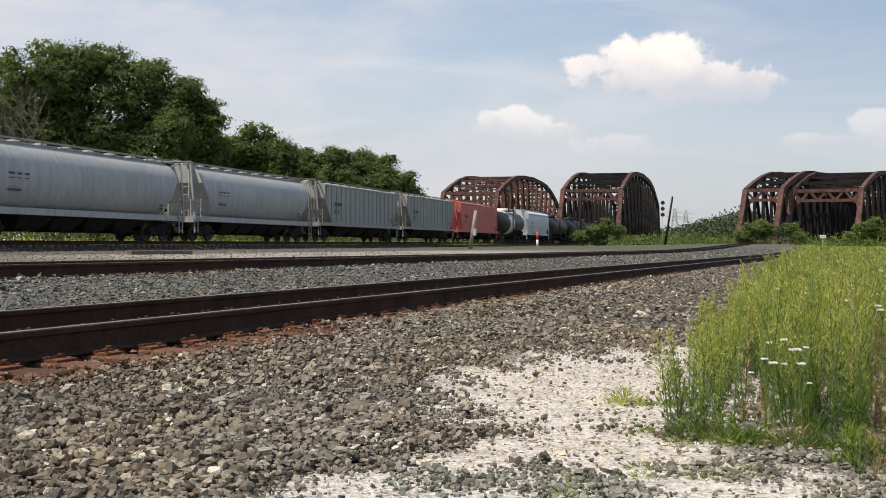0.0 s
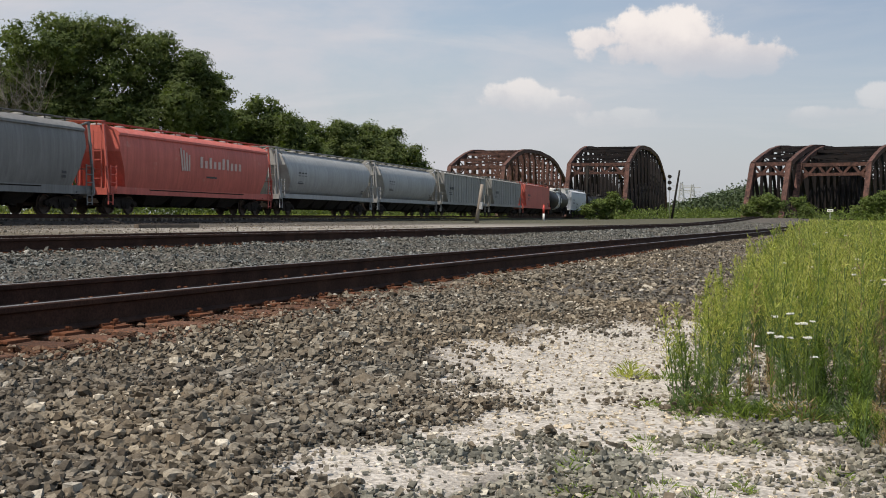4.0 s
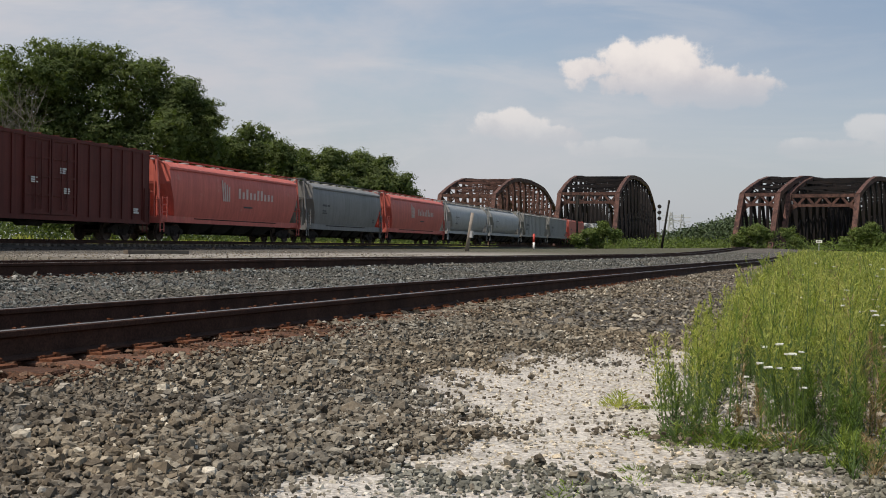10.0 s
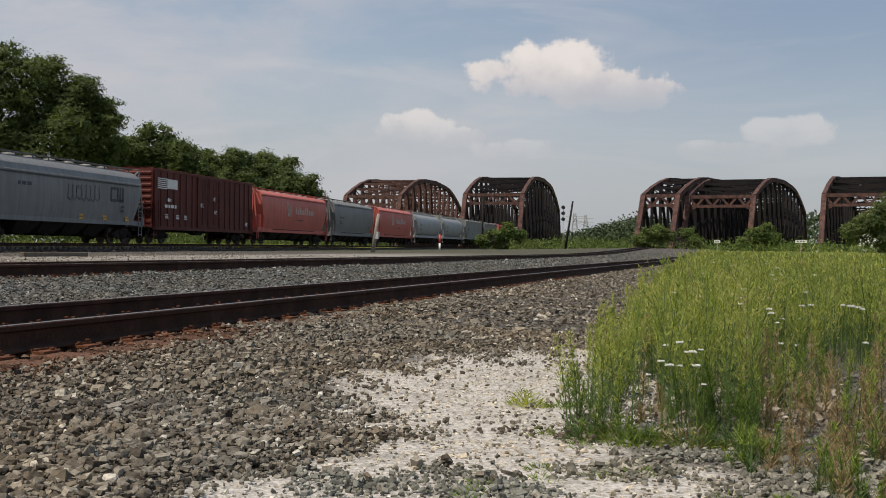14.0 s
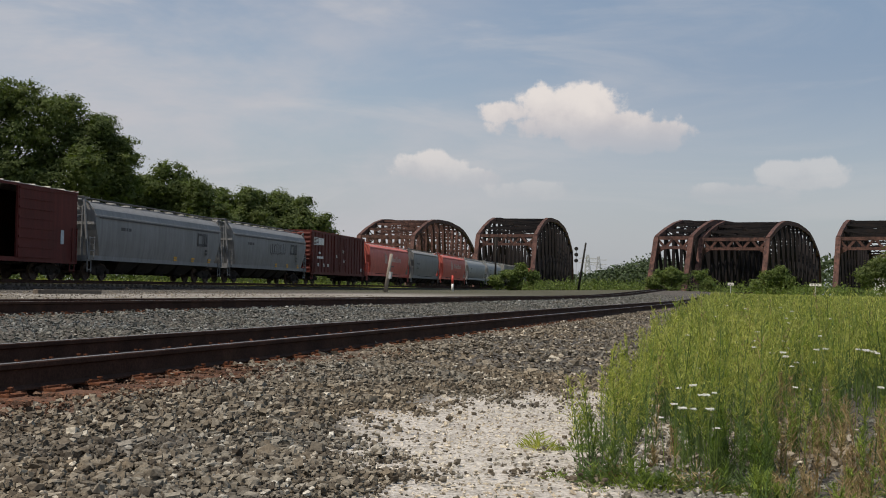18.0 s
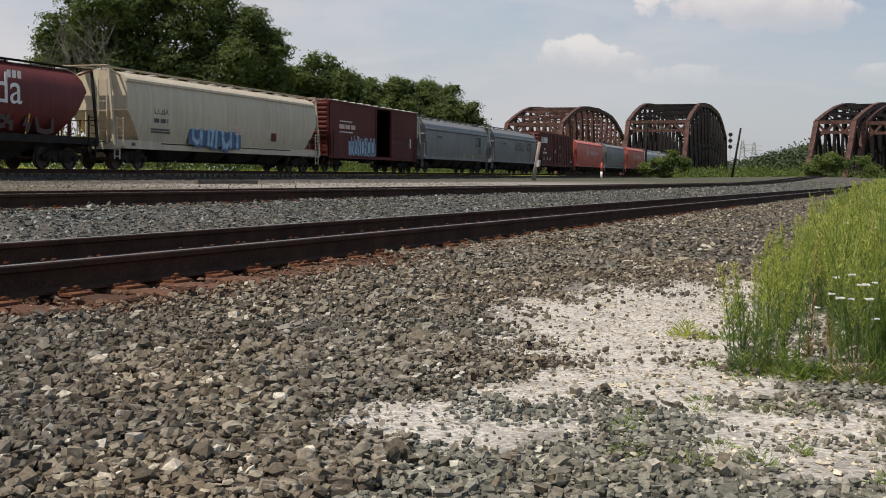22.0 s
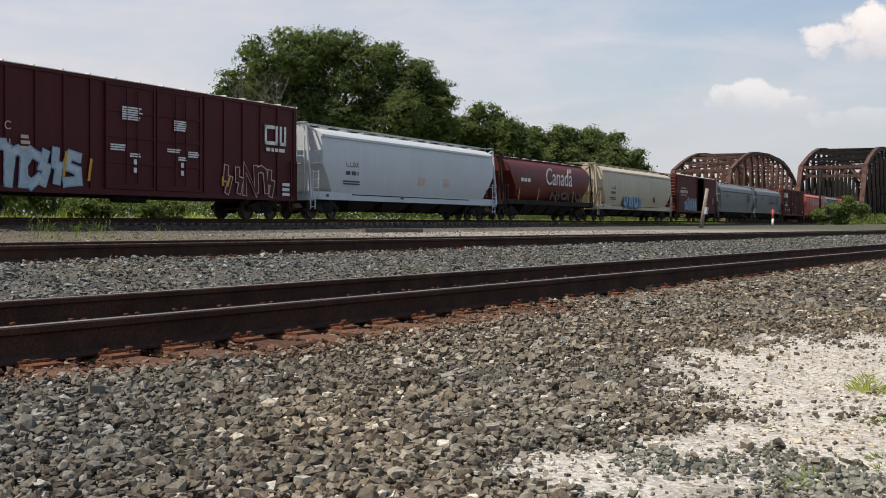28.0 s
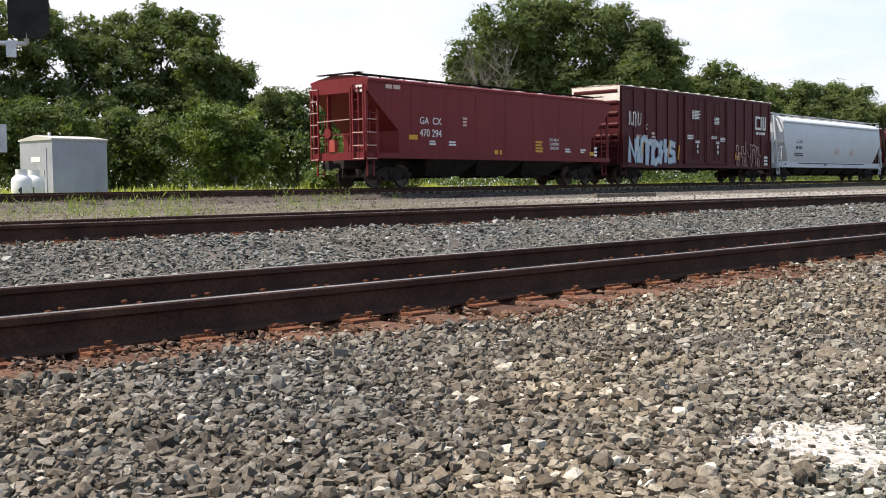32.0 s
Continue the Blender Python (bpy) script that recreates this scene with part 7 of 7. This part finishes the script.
# ---- loose stones ----
def stone_material(name, stops, rough=0.9):
    mat = bpy.data.materials.new(name)
    mat.use_nodes = True
    nt = mat.node_tree
    L = nt.links.new
    b = nt.nodes["Principled BSDF"]
    b.inputs["Roughness"].default_value = rough
    b.inputs["Specular IOR Level"].default_value = 0.25
    geo = nt.nodes.new("ShaderNodeNewGeometry")
    inf = nt.nodes.new("ShaderNodeObjectInfo")
    add = nt.nodes.new("ShaderNodeMath")
    add.operation = "ADD"
    L(geo.outputs["Random Per Island"], add.inputs[0])
    L(inf.outputs["Random"], add.inputs[1])
    fr = nt.nodes.new("ShaderNodeMath")
    fr.operation = "FRACT"
    L(add.outputs[0], fr.inputs[0])
    ramp = nt.nodes.new("ShaderNodeValToRGB")
    el = ramp.color_ramp.elements
    el[0].position, el[0].color = stops[0][0], (*stops[0][1], 1)
    el[1].position, el[1].color = stops[-1][0], (*stops[-1][1], 1)
    for p, c in stops[1:-1]:
        e = el.new(p)
        e.color = (*c, 1)
    L(fr.outputs[0], ramp.inputs[0])
    co = nt.nodes.new("ShaderNodeTexCoord")
    n = node(nt, "ShaderNodeTexNoise", Scale=55.0, Detail=4.0, Roughness=0.65)
    L(co.outputs["Object"], n.inputs["Vector"])
    mr = node(nt, "ShaderNodeMapRange", From_Min=0.3, From_Max=0.7, To_Min=0.58, To_Max=1.38)
    L(n.outputs["Fac"], mr.inputs["Value"])
    # broad tint: browner and greyer stretches
    big = node(nt, "ShaderNodeTexNoise", Scale=0.7, Detail=3.0)
    L(co.outputs["Object"], big.inputs["Vector"])
    mr2 = node(nt, "ShaderNodeMapRange", From_Min=0.35, From_Max=0.65)
    L(big.outputs["Fac"], mr2.inputs["Value"])
    tint = nt.nodes.new("ShaderNodeMix")
    tint.data_type = "RGBA"
    tint.inputs["A"].default_value, tint.inputs["B"].default_value = (1.12, 1.01, 0.84, 1), (1.0, 1.0, 0.95, 1)
    L(mr2.outputs[0], tint.inputs["Factor"])
    v1 = nt.nodes.new("ShaderNodeVectorMath")
    v1.operation = "SCALE"
    L(ramp.outputs[0], v1.inputs[0])
    L(mr.outputs[0], v1.inputs["Scale"])
    v2 = nt.nodes.new("ShaderNodeVectorMath")
    v2.operation = "MULTIPLY"
    L(v1.outputs[0], v2.inputs[0])
    L(tint.outputs["Result"], v2.inputs[1])
    L(v2.outputs[0], b.inputs["Base Color"])
    bp = node(nt, "ShaderNodeBump", Strength=0.7, Distance=0.006)
    L(n.outputs["Fac"], bp.inputs["Height"])
    L(bp.outputs[0], b.inputs["Normal"])
    return mat


M["stone"] = stone_material("stone", [(0.0, (0.063, 0.054, 0.046)), (0.25, (0.116, 0.105, 0.091)), (0.45, (0.149, 0.129, 0.106)), (0.6, (0.179, 0.167, 0.149)), (0.92, (0.236, 0.221, 0.197)), (0.97, (0.333, 0.320, 0.295)), (1.0, (0.564, 0.554, 0.524))])
# the colours of stone, about a quarter darker and slightly bluer
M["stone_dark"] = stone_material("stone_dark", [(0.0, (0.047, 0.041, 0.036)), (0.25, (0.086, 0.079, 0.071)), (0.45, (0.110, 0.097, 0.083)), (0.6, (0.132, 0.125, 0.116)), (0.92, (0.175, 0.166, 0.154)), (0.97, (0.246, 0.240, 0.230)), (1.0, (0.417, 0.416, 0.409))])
M["stone_grey"] = stone_material("stone_grey", [(0.0, (0.058, 0.064, 0.065)), (0.4, (0.110, 0.119, 0.121)), (0.8, (0.161, 0.173, 0.178)), (0.96, (0.214, 0.225, 0.231)), (1.0, (0.356, 0.375, 0.396))])
M["stone_slate"] = stone_material("stone_slate", [(0.0, (0.095, 0.098, 0.090)), (0.4, (0.152, 0.157, 0.147)), (0.8, (0.209, 0.214, 0.199)), (0.96, (0.285, 0.285, 0.266)), (1.0, (0.475, 0.475, 0.446))])
M["cinder"] = stone_material("cinder", [(0.0, (0.03, 0.024, 0.02)), (0.5, (0.06, 0.048, 0.04)), (1.0, (0.12, 0.10, 0.085))])
M["pebble_white"] = stone_material("pebble_white", [(0.0, (0.24, 0.225, 0.2)), (0.3, (0.40, 0.375, 0.33)), (0.65, (0.52, 0.49, 0.445)), (1.0, (0.64, 0.62, 0.58))])

PHI = (1 + 5 ** 0.5) / 2
ICO_V = np.array([(-1, PHI, 0), (1, PHI, 0), (-1, -PHI, 0), (1, -PHI, 0), (0, -1, PHI), (0, 1, PHI), (0, -1, -PHI), (0, 1, -PHI), (PHI, 0, -1), (PHI, 0, 1), (-PHI, 0, -1), (-PHI, 0, 1)]) / 1.9
ICO_F = np.array([(0, 11, 5), (0, 5, 1), (0, 1, 7), (0, 7, 10), (0, 10, 11), (1, 5, 9), (5, 11, 4), (11, 10, 2), (10, 7, 6), (7, 1, 8), (3, 9, 4), (3, 4, 2), (3, 2, 6), (3, 6, 8), (3, 8, 9), (4, 9, 5), (2, 4, 11), (6, 2, 10), (8, 6, 7), (9, 8, 1)])
BLOCK_V = np.array([(x, y, z) for x in (-1, 1) for y in (-1, 1) for z in (-1, 1)]) * 0.72
BLOCK_F = np.array([(0, 1, 3), (0, 3, 2), (4, 6, 7), (4, 7, 5), (0, 4, 5), (0, 5, 1), (2, 3, 7), (2, 7, 6), (0, 2, 6), (0, 6, 4), (1, 5, 7), (1, 7, 3)])
OCT_V = np.array([(1, 0, 0), (-1, 0, 0), (0, 1, 0), (0, -1, 0), (0.3, 0.2, 0.8), (-0.2, -0.3, -0.8)], dtype=float)
OCT_F = np.array([(0, 2, 4), (2, 1, 4), (1, 3, 4), (3, 0, 4), (2, 0, 5), (1, 2, 5), (3, 1, 5), (0, 3, 5)])


def random_turns(rng, n):
    q = rng.normal(size=(n, 4))
    q /= np.linalg.norm(q, axis=1, keepdims=True)
    w, x, y, z = q.T
    return np.stack([1 - 2 * (y * y + z * z), 2 * (x * y - z * w), 2 * (x * z + y * w), 2 * (x * y + z * w), 1 - 2 * (x * x + z * z), 2 * (y * z - x * w),
                     2 * (x * z - y * w), 2 * (y * z + x * w), 1 - 2 * (x * x + y * y)], 1).reshape(n, 3, 3)


def stone_shapes(rng, n, size, base, flat=0.62, rough=0.25):
    """Angular stones: the base solid, jittered, squeezed and turned."""
    v = np.repeat(base[None], n, axis=0) * (1 + rng.uniform(-rough, rough, (n, len(base), 1))) + rng.uniform(-rough, rough, (n, len(base), 3)) * 0.6
    s = size * np.exp(rng.normal(0, 0.31, n))
    dims = np.stack([s * rng.uniform(0.8, 1.25, n), s * rng.uniform(0.6, 1.0, n), s * rng.uniform(flat * 0.6, flat * 1.25, n)], 1) / 2
    v = v * dims[:, None, :]
    # turn about a mostly upright axis, with some tilt
    r = random_turns(rng, n)
    a = rng.uniform(0, 6.283, n)
    tilt = rng.normal(0, 0.45, n)
    ca, sa, ct, st = np.cos(a), np.sin(a), np.cos(tilt), np.sin(tilt)
    z0, o = np.zeros(n), np.ones(n)
    rz = np.stack([ca, -sa, z0, sa, ca, z0, z0, z0, o], 1).reshape(n, 3, 3)
    rx = np.stack([o, z0, z0, z0, ct, -st, z0, st, ct], 1).reshape(n, 3, 3)
    m = np.where((rng.random(n) < 0.25)[:, None, None], r, rx @ rz)
    return np.einsum("nij,nkj->nki", m, v), dims


def ground_grid(x, y):
    return np.array([bump_z(a, b) for a, b in zip(x, y)])


def scatter(name, seed, n, fx, size, base, faces, mat, label, lift=0.35, keep=None, pile=0.0):
    """Stones strewn over the stretch that fx draws from, as one object."""
    rng = np.random.default_rng(seed)
    x, y = fx(rng, n)
    if keep is not None:
        ok = keep(rng, x, y)
        x, y = x[ok], y[ok]
    n = len(x)
    if keep in (keep_shoulder, keep_brown, keep_dark, keep_slate):
        size = size * np.interp(white_at(x, y), [0.6, 1.2], [0.6, 1.0])
    v, dims = stone_shapes(rng, n, size, base)
    z = ground_grid(x, y) + dims[:, 2] * lift + rng.random(n) ** 2 * pile
    v = v + np.stack([x, y, z], 1)[:, None, :]
    f = faces[None] + (np.arange(n) * len(base))[:, None, None]
    return mesh_object(name, v.reshape(-1, 3), f.reshape(-1, 3), mat, label, "ballast", "stuff", parent=None)


def white_at(x, y):
    """How far a place lies in the patch of white dust: below 1 inside."""
    w = np.array([noise.noise((a * 0.9, b * 0.9, 5)) for a, b in zip(x, y)])
    d = np.min([((x - px) / rx) ** 2 + ((y - py) / ry) ** 2 + less for px, py, rx, ry, less in WHITE], axis=0)
    g = np.array([noise.noise((a * 3.1, b * 3.1, 8)) for a, b in zip(x, y)])
    return d + 0.5 * w + 0.75 * g


def fan(az0, az1, d0, d1, power=0.5):
    """Places in a sector round the eye, even by area when power is 0.5."""
    def draw(rng, n):
        a = np.radians(rng.uniform(az0, az1, n))
        d = (d0 ** (1 / power) + (d1 ** (1 / power) - d0 ** (1 / power)) * rng.random(n)) ** power
        return d * np.sin(a), d * np.cos(a)
    return draw


def keep_shoulder(rng, x, y):
    edge = np.array([weed_edge(b) for b in y])
    w = white_at(x, y)
    inside = (x > -4.15) & ((x < edge + 0.5) | (y < 8.5))
    near_tie = (x < -3.75) & (rng.random(len(x)) < 0.6)
    thin = rng.random(len(x)) < np.interp(w, [0.1, 0.55, 0.85, 1.3], [0.97, 0.9, 0.5, 0.0])
    right = (x > -0.6) & (y < 5) & (rng.random(len(x)) < 0.15)
    return inside & ~near_tie & ~thin & ~right


def by_weeds(x, y):
    return (x > -1.5 + 0.15 * np.sin(y * 3)) & (y < 4.9)


def keep_brown(rng, x, y):
    return keep_shoulder(rng, x, y) & ~by_weeds(x, y) & ~dark_stretch(x, y)


def dark_stretch(x, y):
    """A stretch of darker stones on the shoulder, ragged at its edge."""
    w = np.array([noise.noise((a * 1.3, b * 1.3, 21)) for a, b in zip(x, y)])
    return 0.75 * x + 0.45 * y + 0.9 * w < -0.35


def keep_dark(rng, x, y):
    return keep_shoulder(rng, x, y) & ~by_weeds(x, y) & dark_stretch(x, y)


def keep_slate(rng, x, y):
    return keep_shoulder(rng, x, y) & by_weeds(x, y)


BALLAST = "angular grey brown ballast stones"
scatter("ballast", 101, 58000, fan(-69, -8, 2.75, 5.8), 0.030, BLOCK_V, BLOCK_F, M["stone"], BALLAST, 0.3, keep_brown, 0.04)
scatter("ballast_shards", 111, 26000, fan(-69, -8, 2.75, 5.4), 0.035, ICO_V, ICO_F, M["stone"], "chipped grey brown ballast stones", 0.3, keep_brown, 0.045)
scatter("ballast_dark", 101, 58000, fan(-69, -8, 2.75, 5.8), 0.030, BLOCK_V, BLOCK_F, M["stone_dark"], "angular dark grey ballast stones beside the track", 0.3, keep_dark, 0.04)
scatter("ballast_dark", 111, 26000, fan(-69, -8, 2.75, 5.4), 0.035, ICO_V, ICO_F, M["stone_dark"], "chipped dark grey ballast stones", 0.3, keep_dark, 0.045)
scatter("ballast_slate", 113, 16000, fan(-36, 22, 2.75, 5.2), 0.027, BLOCK_V, BLOCK_F, M["stone_slate"], "slate grey ballast stones near the weeds", 0.3, keep_slate, 0.02)
scatter("ballast_slate", 114, 8000, fan(-36, 9, 2.75, 5.2), 0.029, ICO_V, ICO_F, M["stone_slate"], "slate grey ballast stones near the weeds", 0.3, keep_slate, 0.02)
scatter("ballast_slate", 117, 6000, fan(-9, 26, 4.7, 8.5), 0.027, OCT_V, OCT_F, M["stone_slate"], "slate grey ballast stones among the weeds", 0.3, None, 0.02)
scatter("ballast_beyond", 112, 62000, fan(-69, 4, 5.8, 11.0), 0.033, BLOCK_V, BLOCK_F, M["stone"], "angular grey brown ballast stones", 0.3, keep_shoulder, 0.03)
scatter("ballast_far", 102, 26000, fan(-26, 0, 11.0, 36.0, 0.75), 0.05, OCT_V, OCT_F, M["stone"], "angular grey ballast stones beside the track", 0.3, keep_shoulder, 0.03)


def around(rng, n):
    a, d = rng.uniform(0, 6.283, n), 6.0 * np.sqrt(rng.random(n))
    return d * np.sin(a), d * np.cos(a)


def keep_around(rng, x, y):
    d, a = np.hypot(x, y), np.degrees(np.arctan2(x, y))
    return (x > -3.9) & ((d < 2.85) | (a > 8) | (a < -66)) & (x < 2.6 + np.sin(y * 2) * 0.3)


scatter("ballast_around", 116, 13000, around, 0.036, OCT_V, OCT_F, M["stone"], "angular grey brown ballast stones on the wide shoulder", 0.3, keep_around, 0.03)


def strip(x0, x1, y0, y1, follow=0.0):
    def draw(rng, n):
        y = y0 + (y1 - y0) * rng.random(n) ** 1.5
        return rng.uniform(x0, x1, n) + follow * y, y
    return draw


scatter("ballast_between", 103, 26000, strip(-10.4, -6.9, 1.0, 40, -0.004), 0.046, OCT_V, OCT_F, M["stone_grey"], "grey ballast stones between two tracks", 0.3, None, 0.05)
scatter("ballast_between_far", 104, 7000, strip(-11.0, -6.6, 40, 120, -0.012), 0.085, OCT_V, OCT_F, M["stone_grey"], "grey ballast stones between two tracks", 0.3, None, 0.05)
scatter("gravel", 105, 13000, strip(-30, -13.2, 4, 60), 0.05, OCT_V, OCT_F, M["stone"], "loose gravel before the siding", 0.2, None, 0.02)
scatter("gravel_bed", 106, 9000, lambda rng, n: (lambda y: (-32.0 - 0.085 * y + rng.uniform(-2.6, 3.4, n), y))(rng.uniform(-8, 110, n)), 0.085, OCT_V, OCT_F, M["cinder"], "dark ballast stones of the train's track", 0.2, None, 0.04)

scatter("ballast_by_ties", 115, 9000, strip(-4.9, -3.7, 9.0, 45), 0.05, OCT_V, OCT_F, M["stone"], "grey ballast stones beside the tie ends", 0.3, None, 0.04)
M["rust_stone"] = stone_material("rust_stone", [(0.0, (0.05, 0.03, 0.022)), (0.5, (0.12, 0.068, 0.048)), (0.85, (0.17, 0.12, 0.095)), (1.0, (0.3, 0.27, 0.24))])
scatter("rusty_ballast", 108, 7000, strip(-4.9, -3.85, -1.0, 12), 0.036, OCT_V, OCT_F, M["rust_stone"], "rusty ballast stones between the tie ends", 0.3, None, 0.04)


def keep_white(rng, x, y):
    return white_at(x, y) < 1.1 * rng.random(len(x)) + 0.25


scatter("limestone_chips", 107, 26000, fan(-36, 18, 2.6, 10.5), 0.017, OCT_V, OCT_F, M["pebble_white"], "fine white limestone chips", 0.3, keep_white, 0.006)


def loose_stones():
    """The stones that can be told apart close to the camera, each an object."""
    rng = np.random.default_rng(9)
    base = tagged(new("ballast_stones"), "larger grey ballast stones lying on the shoulder", "ballast", kind="structure")
    meshes = []
    for i in range(14):
        v, _ = stone_shapes(rng, 1, 0.036, BLOCK_V, 0.62)
        me = bpy.data.meshes.new("stone")
        me.from_pydata([tuple(p) for p in v[0]], [], [tuple(int(k) for k in f) for f in BLOCK_F])
        me.polygons.foreach_set("use_smooth", np.zeros(len(BLOCK_F), dtype=bool))
        me.materials.append(M["stone"])
        meshes.append(me)
    n = 0
    while n < 290:
        a, d = radians(rng.uniform(-68, -4)), rng.uniform(2.7, 6.0)
        x, y = d * math.sin(a), d * math.cos(a)
        if x < -3.8 or white_at(np.array([x]), np.array([y]))[0] < 0.8:
            continue
        share("stone", meshes[rng.integers(14)], base, pose(x, y, bump_z(x, y) + 0.03, *rng.uniform(-25, 25, 2), rng.uniform(0, 360)))
        n += 1
    # single pale rocks
    for az, tan_el, s in ((-33.95, 0.2586, 0.062), (-37.47, 0.1349, 0.05), (-52.6, 0.185, 0.055)):
        v, _ = stone_shapes(rng, 1, s, ICO_V, 0.8)
        me = bpy.data.meshes.new("pale_rock")
        me.from_pydata([tuple(p) for p in v[0]], [], [tuple(int(k) for k in f) for f in ICO_F])
        me.polygons.foreach_set("use_smooth", np.zeros(len(ICO_F), dtype=bool))
        me.materials.append(M["pebble_white"])
        d = 0.84 / tan_el
        for _ in range(3):
            x, y = spot(az, d)
            d = (0.71 - bump_z(x, y) - s * 0.4) / tan_el
        ob = new("pale_rock", me)
        ob.location = (*spot(az, d), bump_z(*spot(az, d)) + s * 0.3)
        tagged(ob, "pale cream rock lying on the ballast", "rock", "pale rocks on the ballast")


loose_stones()


# ---- what moves ----
def travel(t):
    return float(np.interp(t, [r[0] for r in TRAVEL], [r[1] for r in TRAVEL])) * SCALE


def motions():
    for car, offset in CARS:
        rows = []
        for t, d in TRAVEL:
            y = offset + d * SCALE
            rows.append((t, pose(train_x(y), y, train_z(y), 0, 0, LEAN)))
        walk(car, rows)
    # all wheels turn alike: one set of keys
    first = WHEELS[0]
    walk(first, [(t, pose(0, 0, 0, -math.degrees((travel(t) - travel(0)) / 0.457), 0, 0)) for t in np.arange(0, 32.01, 1 / 15)])
    for w in WHEELS[1:]:
        w.rotation_mode = "QUATERNION"
        w.animation_data_create()
        w.animation_data.action = first.animation_data.action
        w.animation_data.action_slot = first.animation_data.action_slot


motions()
